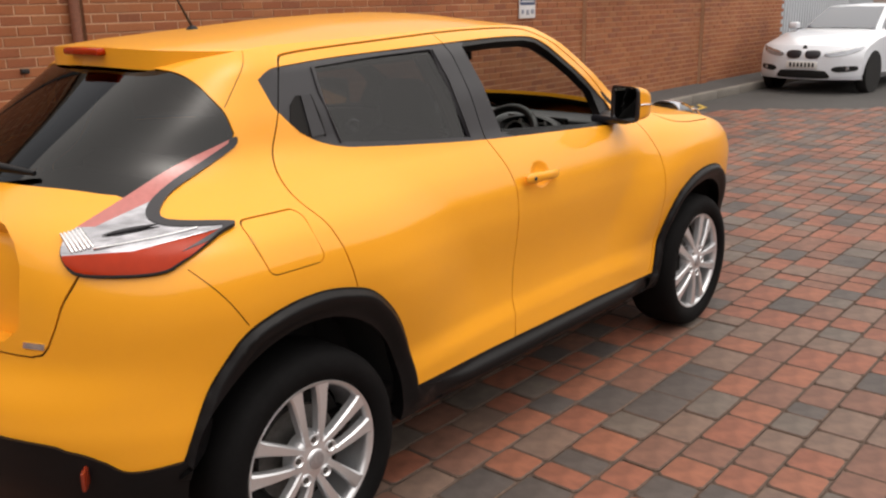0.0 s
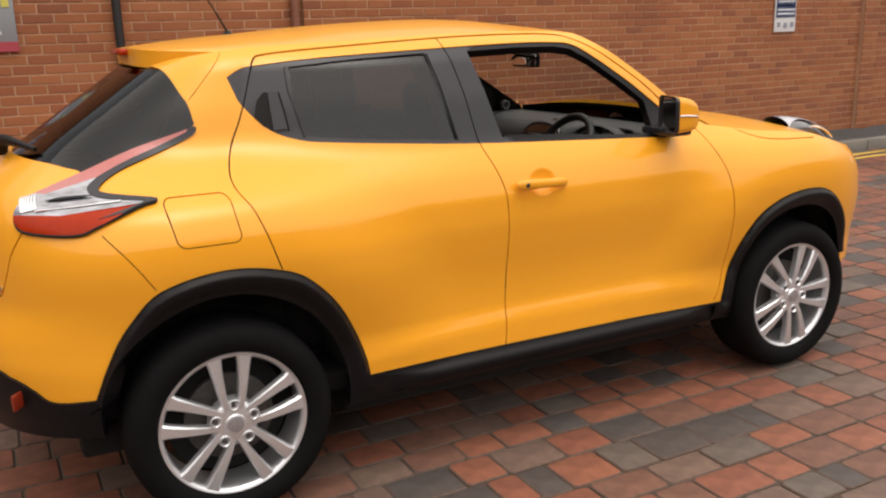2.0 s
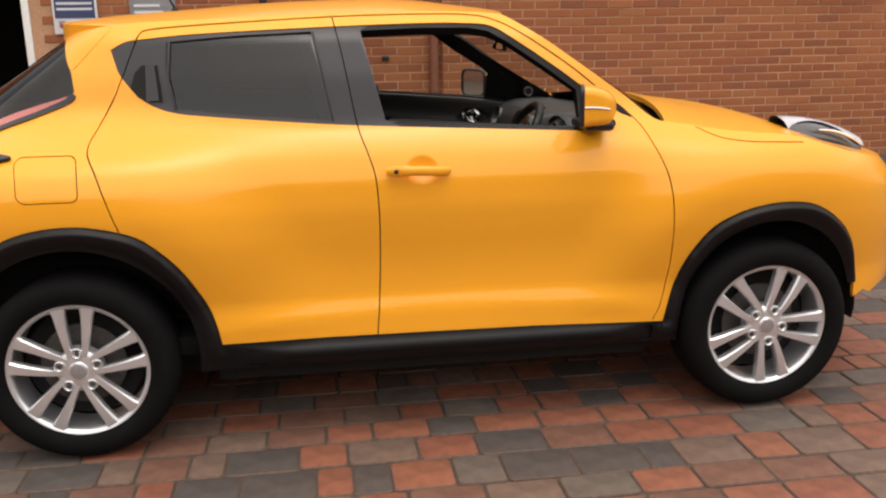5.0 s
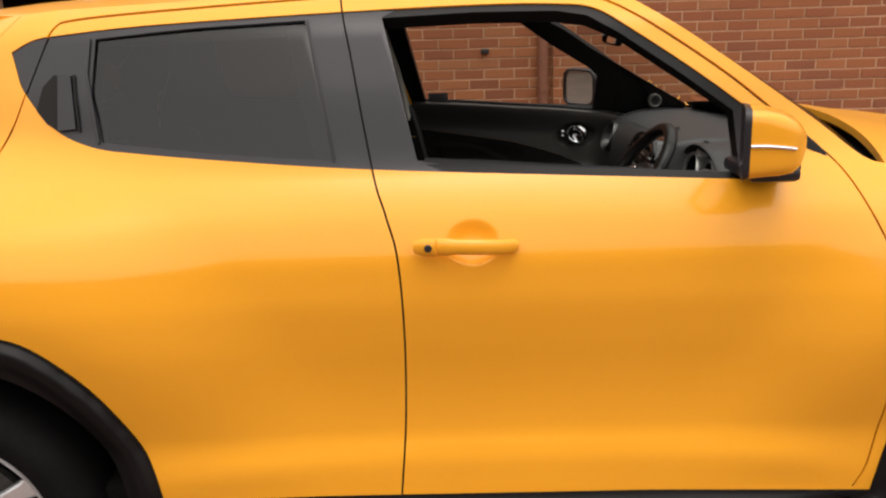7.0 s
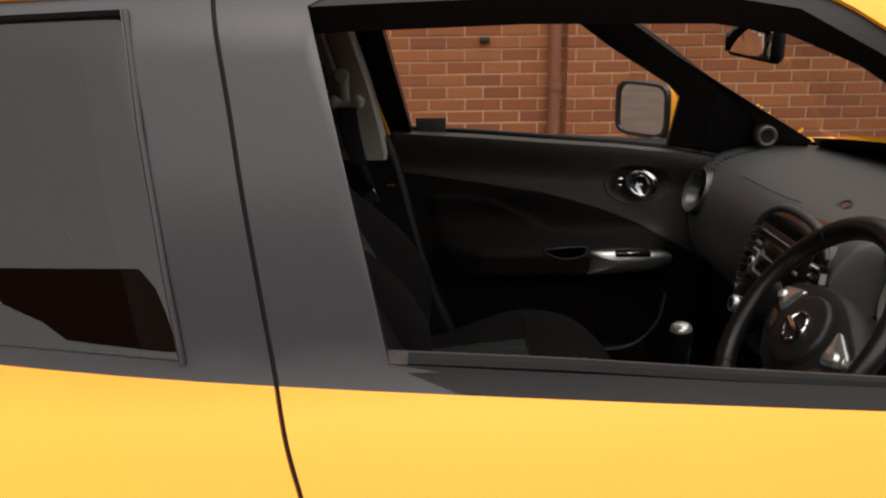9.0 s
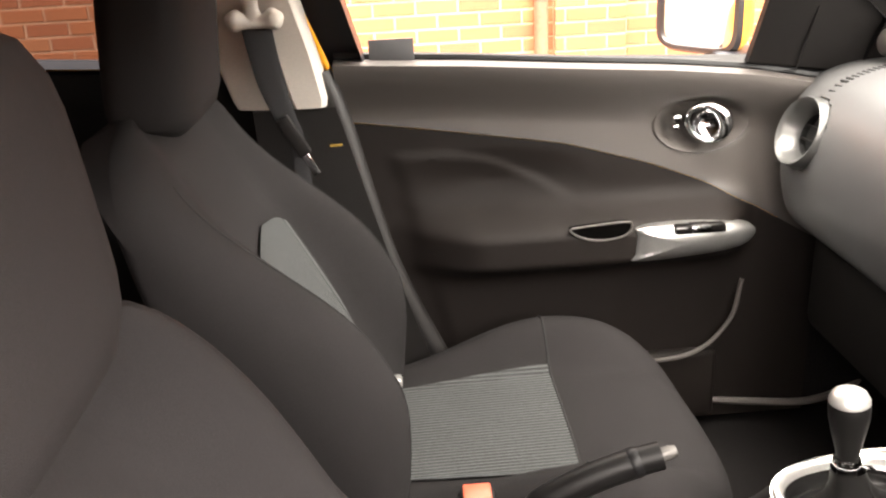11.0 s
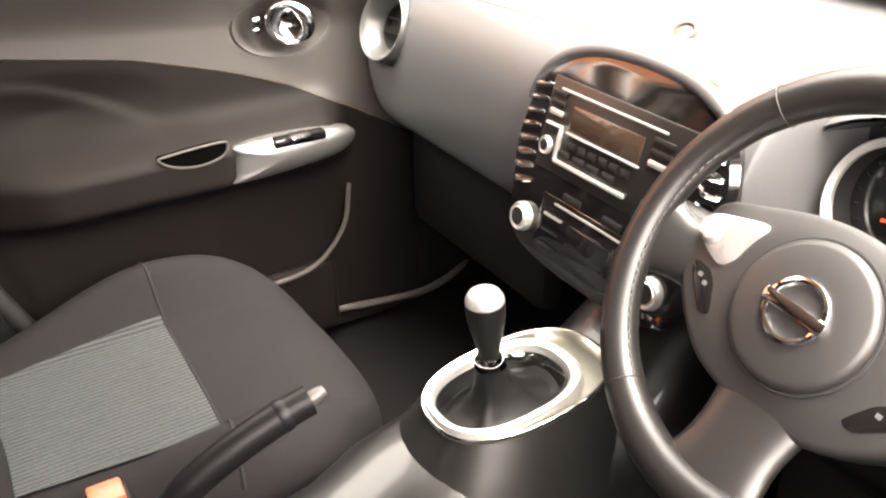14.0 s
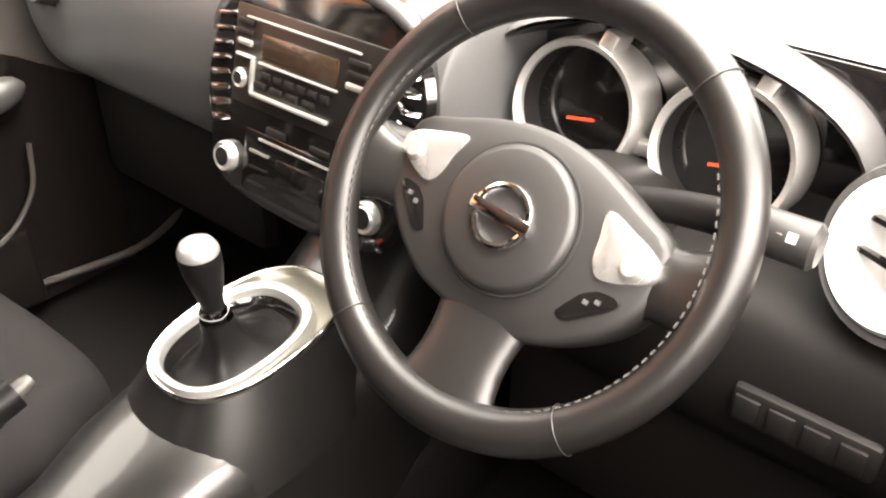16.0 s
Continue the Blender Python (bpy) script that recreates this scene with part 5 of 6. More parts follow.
# ---- seats ----
def seat(dx, yc, label, driver=False):
    """A front seat: bolstered cushion and backrest, woven middle panels, headrest."""
    st = empty("front_seat")
    phi = np.linspace(-np.pi / 2, np.pi / 2, 45)
    across = np.sin(phi)
    fall = 1 - np.sqrt(np.clip(1 - np.abs(across) ** 7, 0, 1))

    def back_ring(h, panel=0):
        """A section of the backrest: soft side bolsters, fullest below the middle, rounded edges."""
        ws = np.linspace(-.47, .47, 31) * panel if panel else across
        x, z = -.150 - .255 * h ** 1.05, .655 + .515 * h
        nx, nz = .90, .44
        w = .226 + .016 * math.sin(h * math.pi) - .040 * max(0, h - .66) ** 1.2 / .34 ** 1.2
        w = w * math.sqrt(1 - .86 * (max(0, h - .68) / .32) ** 2.8)
        if not driver:
            w = (.226 - .010 * math.sin(h * math.pi)) * math.sqrt(1 - .80 * (max(0, h - .80) / .20) ** 3.2)
        bol = .100 * float(smooth(-.12, .30, h)) * (1 - .86 * float(smooth(.36, .86, h)))
        if driver:
            x -= .135 * (1 - float(smooth(0, .4, h)))
            bol = .108 * (.515 + .485 * float(smooth(-.11, .60, h))) * (1 - .458 * float(smooth(.27, .527, h)))
        y = ws * w * np.where(ws * yc < 0, 1.10, 1.0) - .014 * math.copysign(1, yc)
        f = bol * smooth(.42, .78, np.abs(ws)) - .025 * max(0, h - .90) * 10
        e = 0 if panel else fall
        if panel:
            return np.stack([x + nx * (f + .006), y, z + nz * (f + .006)], 1)
        front = np.stack([x + nx * (f - (.055 + .5 * bol) * e), y, z + nz * (f - (.055 + .5 * bol) * e)], 1)
        b = -.10 * (1 - .5 * smooth(.6, 1.0, h)) + .03 * e
        back = np.stack([x + nx * b, y, z + nz * b], 1)[::-1]
        return np.concatenate([front, back[1:-1]])

    hs = np.linspace(0, 1, 34)
    br = part("backrest", lofted([back_ring(h) for h in hs]), FABRIC, st)
    part("woven_panel", lofted([back_ring(h, max(.02, 1 - (max(0, h - .565) / .075) ** 2.6) * (.86 + .14 * float(smooth(.05, .45, h)))) for h in np.concatenate([np.linspace(.02, .56, 16), np.linspace(.57, .64, 12)])], closed=False), WOVEN, br, "grey woven middle panel")
    for e in (-1, 1):
        if not driver:
            part("seam", tube([back_ring(h)[22 + e * 12] + (.0002, 0, .0002) for h in np.linspace(.06, .86, 26)], .0010, 6), GAP, br)

    def cushion_ring(u, panel=False):
        """A section of the cushion: thigh bolsters, and a blunt rounded front."""
        x = -.235 + .568 * u
        v = max(0, (u - .70) / .30)
        drop = 1 - math.sqrt(max(0, 1 - v ** 2.8))
        z = .640 + .012 * u - .115 * drop - (.05 if driver else 0)
        w = (.212 + .052 * float(smooth(0, .6, u))) * (1 - .20 * v ** 3)
        bol = .072 * math.exp(-((u - .60) / .34) ** 2) * (1 - drop)
        y = across * w
        f = bol * smooth(.46, .80, np.abs(across)) - (.035 + .5 * bol) * fall
        xx = x - u ** 3 * np.abs(across) ** 3 * np.where(across * yc < 0, .10, .03)
        top = np.stack([xx, y, z + f], 1)
        if panel:
            return (top + (0, 0, .004))[np.abs(across) <= .58]
        bot = np.stack([xx - .02 * drop, y * .94, np.full(45, .50)], 1)[::-1]
        return np.concatenate([top, bot])

    us = np.concatenate([np.linspace(0, .70, 18), .70 + .30 * np.sin(np.linspace(.08, 1, 16) * np.pi / 2)])
    cu = part("cushion", lofted([cushion_ring(u) for u in us]), FABRIC, st)
    part("woven_panel", lofted([cushion_ring(u, True) for u in np.linspace(0, .585, 16)], closed=False), WOVEN, cu, "grey woven middle panel")
    part("seam", tube(cushion_ring(.59)[2:43] + (0, 0, .0005), .0020, 6), GAP, cu)
    part("seat_base", box(-.22, .20, -.20, .20, .40, .52, .03), DASH_DARK, st)
    rings = []
    for h in np.linspace(0, 1, 12):
        q = (1 - abs(2 * h - 1) ** (5 if driver else 7) * .72) ** .5
        z, x = 1.140 + .195 * h, -.388 - .02 * h + .03
        if not driver:
            z, x = 1.122 + .213 * h, -.406 + .020 * h
        t = np.linspace(0, 2 * np.pi, 28, endpoint=False)
        c, s = np.cos(t), np.sin(t)
        rings.append(np.stack([x + (.050 if driver else .056) * q * np.sign(c) * np.abs(c) ** .6, .118 * q * np.sign(s) * np.abs(s) ** .45, np.full(28, z)], 1))
    hr = part("headrest", lofted(rings), FABRIC, st)
    for s in (-1, 1):
        part("headrest_post", tube([(-.395, s * .07, 1.12), (-.395, s * .07, 1.17)], .006, 8), CHROME, hr)
    st.matrix_basis = pose(dx, yc, 0)
    return tagged(st, label, "seat", "front seats")


seat(0, .375, "black fabric front seat with grey woven panels")
seat(.052, -.375, "black fabric front seat with grey woven panels", True)
bk = part("belt_buckle", box(-.075, -.028, .128, .172, .56, .694, .008), DASH_DARK, None)
tagged(bk, "black seat belt buckle with red button", "buckle")
part("release_button", box(-.069, -.034, .134, .166, .690, .702, .003), RED_PUSH, bk)

# ---- passenger door card, and the same on the driver's side ----
card_line = curve([-.20, -.03, .158, .304, .404, .497, .62], [1.039, 1.012, .980, .936, .896, .845, .77], -.3, .7, .04)
card_sill = curve([-.20, .0, .15, .33, .47, .60], [1.140, 1.127, 1.114, 1.100, 1.084, 1.058], -.3, .7, .04)


pad_top = curve([-.20, -.127, -.051, .024, .11, .188, .267, .40], [.975, .985, .982, .970, .929, .878, .842, .80], -.3, .7, .02)


def card_y(x, z):
    top = card_sill(x)
    y = .700 - .048 * smooth(top - .10, top, z)
    arm = smooth(-.16, .02, x) * (1 - smooth(.42, .50, x))
    y = y - arm * .072 * np.exp(-(np.clip(np.abs(z - .815) - .022, 0, 1) / .030) ** 2)
    dip = np.hypot((x - .03) / .17, (z - .925) / .055)
    y = y + .018 * np.clip(1 - dip, 0, 1)
    # hollow round the release handle
    y = y + .034 * smooth(1.0, .72, np.hypot((x - .391) / .080, (z - 1.001) / .051))
    # raised pad above the armrest
    y = y - .007 * smooth(.0, .012, pad_top(x) - z) * smooth(-.150, -.115, x - .22 * (.985 - z)) * (1 - smooth(.24, .30, x)) * (z > .60)
    return y


for s in (1, -1):
    xs = np.linspace(-.215, .62, 90)
    up = field(xs, np.linspace(0, 1, 34), lambda x, v: (x, s * card_y(x, card_line(x) + v * (card_sill(x) - card_line(x))), card_line(x) + v * (card_sill(x) - card_line(x))))
    card = part("door_trim", up, CARD_UP, None)
    tagged(card, "grey door trim with charcoal lower half and silver grip", "door trim", "front door trims")
    low = field(xs, np.linspace(0, 1, 90), lambda x, v: (x, s * (card_y(x, .42 + v * (card_line(x) - .42)) - .004), .42 + v * (card_line(x) - .42)))
    part("lower_card", low, CARD_LOW, card, "charcoal lower door trim")
    sill_strip = field(xs, np.linspace(0, 1, 4), lambda x, v: (x, s * (.652 + .055 * v), card_sill(x) + .004 * math.sin(v * 3.14)))
    part("sill_ledge", sill_strip, CARD_UP, card)
    seal = tube([(x, s * (.700 if s > 0 else .688), float(card_sill(x)) + .006) for x in xs if s > 0 or x > -.15], .008, 8)
    part("window_seal", seal, BLACK_TRIM, card)
    # release handle in its round bowl
    bowl = []
    for r, o in ((1.03, .004), (.98, -.001), (.91, .003), (.78, .018), (.58, .028), (.02, .031)):
        t = np.linspace(0, 2 * np.pi, 40, endpoint=False)
        bowl.append(np.stack([.391 + .082 * r * np.cos(t), np.full(40, s * (.697 + o)), 1.001 + .053 * r * np.sin(t)], 1))
    bw = part("handle_bowl", lofted(bowl, caps=False), CARD_UP, card)
    t = np.linspace(0, 2 * np.pi, 36, endpoint=False)
    rel = part("door_release", tube(np.stack([.396 + .031 * np.cos(t), s * (.684 - .006 * np.cos(t)), 1.003 + .030 * np.sin(t) - .006 * np.cos(t)], 1), .0050 + .0085 * np.clip(np.cos(t - .35), 0, 1) ** 1.6, 12, closed=True, up=(0, 1, 0)), CHROME, bw, "chrome door release ring")
    part("release_dish", lathe([(0, .012), (.012, .010), (.022, .004), (.029, -.002)], 32), surface("dark_chrome", (.30, .30, .31), .12, metal=1.0), rel, m=pose(.394, s * .694, 1.003, 0, 0, 0 if s > 0 else 180))
    part("lock_knob", merged(box(.337, .352, *sorted((s * .676, s * .70)), 1.008, 1.021, .005), box(.340, .351, *sorted((s * .682, s * .70)), .994, 1.003, .004)), CHROME, bw)
    # silver grip with window switch, pull pocket
    v = [(.262, .787), (.2635, .800), (.267, .832), (.2695, .846), (.33, .850), (.42, .846), (.468, .833), (.445, .803), (.35, .790)]
    v = smoothed(v, 42, True)
    mid = v.mean(0)
    rings = [[(x, s * (.621 - o), z) for x, z in mid + (v - mid) * k] for k, o in ((1, -.02), (1, 0), (.97, .003), (.85, .009), (.6, .015), (.3, .018), (.02, .019))]
    gp = part("grip_panel", lofted(rings), surface("grip_silver", (.46, .455, .445), .30, metal=.9, grain=.05, grain_scale=300), card, "satin silver grip panel")
    part("switch_panel", box(.325, .412, *sorted((s * .601, s * .625)), .836, .850, .004), PIANO, gp)
    part("window_switch", box(.352, .385, *sorted((s * .597, s * .625)), .839, .851, .003), CHROME, gp)
    # The pull pocket is a flat patch; the hollow's shade is its colour.
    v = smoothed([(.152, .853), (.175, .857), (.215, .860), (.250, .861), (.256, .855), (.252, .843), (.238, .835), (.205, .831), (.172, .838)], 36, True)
    part("pull_pocket", lofted([[(x, s * (.6165 + o), z) for x, z in v] for o in (.012, .0)]), surface("pocket_shade", (.0016, .0014, .0013), .95, spec=.02), card)
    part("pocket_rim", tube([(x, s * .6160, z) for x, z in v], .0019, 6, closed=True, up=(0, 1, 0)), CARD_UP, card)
    part("door_pocket", tube(smoothed([(.10, s * .665, .585), (.25, s * .66, .572), (.38, s * .66, .578), (.45, s * .66, .640), (.47, s * .665, .72)], 32), .004, 8), CARD_UP, card)
    part("door_pocket_panel", box(-.15, .44, *sorted((s * .672, s * .70)), .43, .575, .013, 3), CARD_LOW, card)
    # pillar trims
    for name, k0, k1, turn in (("pillar_trim", .62, 1, 0), ("pillar_trim", 0, .60, .018)):
        pil = []
        for x0, x1, y, z in ((-.372, -.228, .632, 1.080), (-.375, -.229, .628, 1.094), (-.392, -.240, .622, 1.16), (-.418, -.264, .590, 1.27), (-.448, -.300, .525, 1.40), (-.458, -.312, .49, 1.45)):
            a0, a1 = x0 + (x1 - x0) * k0, x0 + (x1 - x0) * k1
            if z < 1.09:
                a0, a1 = a0 + .003, a1 - .003
            pil.append([(a0 + .006, s * (y + turn), z), (a1 - .006, s * y, z), (a1, s * (y + .006), z), (a1 + .006, s * (y + .04), z), (a0 - .006, s * (y + .05), z), (a0, s * (y + turn + .006), z)])
        part(name, lofted(pil), CREAM, car, "cream upper door pillar trim")
    if s > 0:
        part("door_aperture", tube(smoothed([(-.218, .668, 1.120), (-.236, .660, 1.17), (-.259, .636, 1.24), (-.289, .591, 1.33), (-.316, .536, 1.42)], 20), .0055, 10), YELLOW, car, "painted yellow edge of the door opening")
    part("adjuster_tab", box(-.230, -.210, *sorted((s * .634, s * .640)), 1.016, 1.0195, .001), surface("yellow_tab", (.20, .12, .01), .6), car, "small yellow tab on the pillar")
    lowp = lofted([[(x0, s * y, z), (x1, s * y, z), (x1, s * (y + .05), z), (x0, s * (y + .05), z)] for x0, x1, y, z in
                   ((-.34, -.06, .645, .42), (-.34, -.09, .645, .62), (-.34, -.15, .645, .82), (-.345, -.215, .640, 1.078))])
    part("pillar_lower", lowp, DASH_DARK, car, "charcoal lower door pillar trim")
    part("door_seal", tube(smoothed([(-.236, s * .664, 1.13), (-.210, s * .664, 1.05), (-.150, s * .664, .80), (-.060, s * .664, .58), (-.010, s * .664, .46)], 24), .018, 12, up=(0, 1, 0)), surface("grey_seal_rubber", (.0150, .0138, .0134), .5, grain=.1, grain_scale=300), car, "soft grey rubber door seal")
    # windscreen pillar trim and rear quarter trim
    sail = [(.15, 1.470), (.29, 1.400), (.432, 1.308), (.545, 1.225), (.545, 1.10), (.62, 1.075), (.80, 1.085), (.80, 1.14), (.607, 1.27), (.411, 1.40), (.25, 1.49)] if s < 0 else [(.15, 1.437), (.29, 1.339), (.432, 1.252), (.462, 1.222), (.458, 1.10), (.62, 1.075), (.80, 1.085), (.80, 1.109), (.607, 1.218), (.411, 1.336), (.25, 1.437)]
    def lay(o):
        return [(x, s * (float(-skin(x, z)[1]) - o), z) for x, z in sail]
    part("pillar_lining", skin_part("pillar_lining", V, F[(quarter | front_door | groove | fender) & (C[:, 0] > .15) & (C[:, 0] < .95) & (C[:, 1] > 1.10) & ((s < 0) | ~wrap)], out=-.016, rim=0, left=s > 0), DASH_DARK, car)
    part("screen_pillar_trim", lofted([lay(.045), lay(.028)]), DASH_DARK, car, "dark windscreen pillar trim and mirror sail")
    part("roof_rail_trim", tube([(float(q), s * (float(-skin(q, roof_edge(q))[1]) - .03), float(roof_edge(q)) - .045) for q in np.linspace(-1.0, .24, 12)], .026, 10), DASH_DARK, car)
    # belt: guide loop, webbing, tongue
    bp = smoothed([(-.316, s * .594, 1.226), (-.313, s * .594, 1.19), (-.304, s * .596, 1.13), (-.288, s * .600, 1.07), (-.276, s * .604, 1.035), (-.272, s * .606, .90), (-.262, s * .606, .72), (-.25, s * .60, .55)], 35)
    wide = np.interp(np.linspace(0, 1, len(bp)), [0, .28, .48, .60, .75, 1], [.023, .021, .014, .010, .018, .020])
    bl = part("seat_belt", tube(bp, wide, 12, flat=.09, up=(0, 1, 0)), BELT, None)
    tagged(bl, "black seat belt with cream guide loop", "seat belt", "front seat belts")
    gx = np.linspace(-.042, .042, 15)
    part("belt_guide", tube(np.stack([-.316 + gx, np.full(15, s * .586), 1.221 + .008 * (gx / .042) ** 2], 1), [.004, .0125, .016, .0155, .012, .010, .0095, .0095, .0095, .010, .012, .0155, .016, .0125, .004], 12, up=(0, 1, 0), flat=.8), CREAM, bl)
    part("guide_arm", tube(smoothed([(-.318, s * .588, 1.224), (-.319, s * .586, 1.245), (-.322, s * .584, 1.275)], 8), [.020, .016, .012, .011, .011, .012, .013, .014, .014], 12, up=(0, 1, 0), flat=.5), CREAM, bl)
    part("guide_screw", lathe([(0, -.008), (.014, -.006), (.018, 0), (.018, .02)], 20), CREAM, bl, m=pose(-.323, s * .576, 1.284, 0, 0, 0 if s > 0 else 180))
    part("belt_tongue", box(-.011, .011, -.006, .006, -.034, .034, .004), DASH_DARK, bl, m=pose(-.279, s * .588, 1.048, 0, -28, 0))
    part("tongue_blade", box(-.006, .006, -.002, .002, -.030, .012, .001), CHROME, bl, m=pose(-.262, s * .586, 1.014, 0, -28, 0))
    part("belt_anchor", box(-.184, -.146, *sorted((s * .466, s * .486)), .628, .668, .006), SILVER, bl, "pale lower belt anchor")
    part("anchor_cap", box(-.190, -.140, *sorted((s * .462, s * .486)), .666, .682, .005), SILVER, bl)

# ---- dashboard ----
prof_mid = [(.78, .55), (.66, .78), (.565, .838), (.515, .856), (.497, .90), (.492, .95), (.500, 1.01), (.522, 1.055), (.565, 1.083), (.66, 1.094), (.85, 1.085), (1.04, 1.060)]
prof_drv = [(.78, .55), (.60, .74), (.50, .800), (.470, .86), (.478, .92), (.510, .945), (.60, .955), (.640, .99), (.648, 1.05), (.650, 1.085), (.85, 1.085), (1.04, 1.060)]


def dash_section(y):
    k = smooth(-.125, -.165, y)
    p = np.array(prof_mid) * (1 - k) + np.array(prof_drv) * k
    p = smoothed(p, 88)
    edge = np.clip((abs(y) - .56) / .13, 0, 1) ** 2
    p = p.copy()
    p[:, 0] += .045 * edge
    v = np.stack([p[:, 0], np.full(len(p), y), p[:, 1]], 1)
    # socket for the passenger's side vent
    d = v - (.490, .551, 1.016)
    along = d @ np.array((.936, .080, -.342))
    off = np.linalg.norm(d - along[:, None] * (.936, .080, -.342), axis=1)
    v[:, 0] += .055 * smooth(.056, .049, off) * (along < .08)
    return v


ys = np.concatenate([np.linspace(.69, .49, 40), np.linspace(.48, -.12, 34), np.linspace(-.125, -.17, 40), np.linspace(-.18, -.69, 24)])
dash = part("dashboard", lofted([dash_section(y) for y in ys], closed=False), DASH, None)
tagged(dash, "grey moulded plastic dashboard with charcoal lower half darkened as in shade", "dashboard")
dash.data.materials.append(DASH_SHADED)
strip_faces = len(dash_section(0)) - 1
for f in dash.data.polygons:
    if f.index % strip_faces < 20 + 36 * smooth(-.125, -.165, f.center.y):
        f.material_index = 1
part("glove_box", box(.555, .60, .22, .60, .66, .835, .02), DASH_SHADED, dash)
part("lower_fascia", box(.52, .62, -.66, -.20, .60, .80, .03), DASH_SHADED, dash)
# stitching where the pad ends by the door
for k in range(11):
    x, y = .542 + .011 * k, .556 + .0055 * k
    z = float(np.interp(x - .045 * ((y - .56) / .13) ** 2 * (y > .56), [.522, .545, .565, .61, .66], [1.055, 1.073, 1.083, 1.090, 1.094]))
    part("stitch", box(-.0022, .0022, -.0075, .0075, -.002, .0032, .001), GAP, dash, m=pose(x, y, z, 0, 0, 14))


def ring_vent(name, c, axis, r, label, depth=.03, ring=None, cone=()):
    """A round air vent: bright ring, dark throat, two vanes."""
    q = Vector(axis).to_track_quat("Y", "Z").to_matrix().to_4x4()
    m = Matrix.Translation(c) @ q
    v = part(name, lathe(list(cone) or [(r * .66, .0), (r * .74, -.004), (r * .92, -.010), (r, -.004), (r * 1.02, .012), (r * .66, depth)], 44, wrap=True), ring, dash, label, m)
    part("throat", lathe([(0, depth), (r * .76, depth * .9), (r * .77, .0)] if not cone else [(0, .040), (r * .60, .040), (r * .66, .028)], 36), GAP if cone else PIANO, v)
    for k in (-1, 1):
        if cone:
            part("vane", box(-r * .58, r * .58, .030, .038, k * r * .20 - .0015, k * r * .20 + .0015), DASH_DARK, v)
            continue
        part("vane", box(-r * .62, r * .62, .004, .012, k * r * .22 - .002, k * r * .22 + .002), PIANO, v)
    return v


# Same silver ring: darkened here; window light put into the driver's paler colour.
ring_vent("side_vent", (.490, .551, 1.016), (.93, .08, -.34), .054, "round side vent sunk in a silver funnel", ring=surface("vent_ring_shaded_silver", (.105, .105, .103), .34, metal=.6, grain=.05), cone=[(.034, .036), (.0355, .027), (.0395, .020), (.046, .008), (.0505, .000), (.053, -.001), (.0555, .005), (.057, .03), (.045, .05)])
rv = ring_vent("side_vent", (.503, -.523, 1.016), (.88, -.40, -.25), .055, "round side vent with wide silver ring", .045, surface("vent_ring_lit_silver", (.80, .79, .77), .45, metal=.25, grain=.04))
part("vent_pod", lathe([(.056, .002), (.062, -.002), (.065, .006), (.068, .04), (.072, .13)], 44), DASH, rv, "grey pod round the vent")

# centre stack: gloss panel with arched top
def stack_x(z):
    return .4605 + .25 * (z - .872)


def stack_outline(shrink=0.0, out=0.0):
    pts = [(.128, .850), (.162, .875), (.179, .935), (.180, .985), (.165, 1.035), (.125, 1.068), (.075, 1.084), (.010, 1.088), (-.055, 1.082), (-.098, 1.062), (-.124, 1.030), (-.132, .985), (-.128, .935), (-.112, .88), (-.080, .850), (.02, .842)]
    p = smoothed(pts, 64, True)
    c = np.array((.024, .965))
    p = c + (p - c) * (1 - shrink)
    return np.stack([stack_x(p[:, 1]) - out, p[:, 0], p[:, 1]], 1)


stk = part("radio_panel", lofted([stack_outline(.10, -.07), stack_outline(.01, -.006), stack_outline(0, .0), stack_outline(.03, .008), stack_outline(.10, .010)]), PIANO, None)
tagged(stk, "gloss black centre panel with radio and heater controls", "radio panel")
part("stack_rim", tube(stack_outline(-.02, .004)[14:39], np.interp(np.arange(25), [0, 4, 20, 24], [.004, .0085, .0085, .004]), 10), DASH, stk)


def on_stack(y0, y1, z0, z1, out0, out1, r=.002):
    """A small box lying on the stack's sloping face."""
    zc = (z0 + z1) / 2
    b = box(-out1, -out0, y0, y1, z0 - zc, z1 - zc, r)
    return b, pose(stack_x(zc), 0, zc, 0, math.degrees(math.atan(.25)), 0)


def stack_part(name, mat, y0, y1, z0, z1, out0=.006, out1=.013, label="", parent=None, r=.002):
    b, m = on_stack(y0, y1, z0, z1, out0, out1, r)
    return part(name, b, mat, parent or stk, label, m)


stack_part("radio", surface("radio_face", (.011, .0095, .0085), .3, grain=.1), -.085, .135, .945, 1.048, .006, .012, "dark radio face with amber display")
stack_part("display", SCREEN, -.018, .092, .996, 1.024, .011, .0145, "dark amber display")
stack_part("display_frame", SILVER, -.020, .094, .9925, .9955, .011, .016)
stack_part("cd_slot", SILVER, -.045, .118, 1.0335, 1.0365, .011, .0145)
stack_part("trim_bar", SILVER, -.012, .102, .9585, .9635, .011, .017)
stack_part("trim_bar", SILVER, .099, .104, .960, .996, .011, .017)
stack_part("trim_bar", SILVER, .100, .128, .9945, .9985, .011, .017)
for k in range(6):
    stack_part("radio_button", DASH_DARK, .074 - .017 * k, .087 - .017 * k, .978, .987, .011, .0155)
for k in range(4):
    stack_part("radio_button", DASH_DARK, .080 - .024 * k, .098 - .024 * k, .967, .975, .011, .0155)
for k in range(3):
    stack_part("side_button", SILVER if k == 0 else DASH_DARK, .106, .128, 1.006 + .010 * k, 1.013 + .010 * k, .011, .0155)
    stack_part("side_button", SILVER if k == 0 else DASH_DARK, -.058, -.030, 1.000 + .011 * k, 1.007 + .011 * k, .011, .0155)


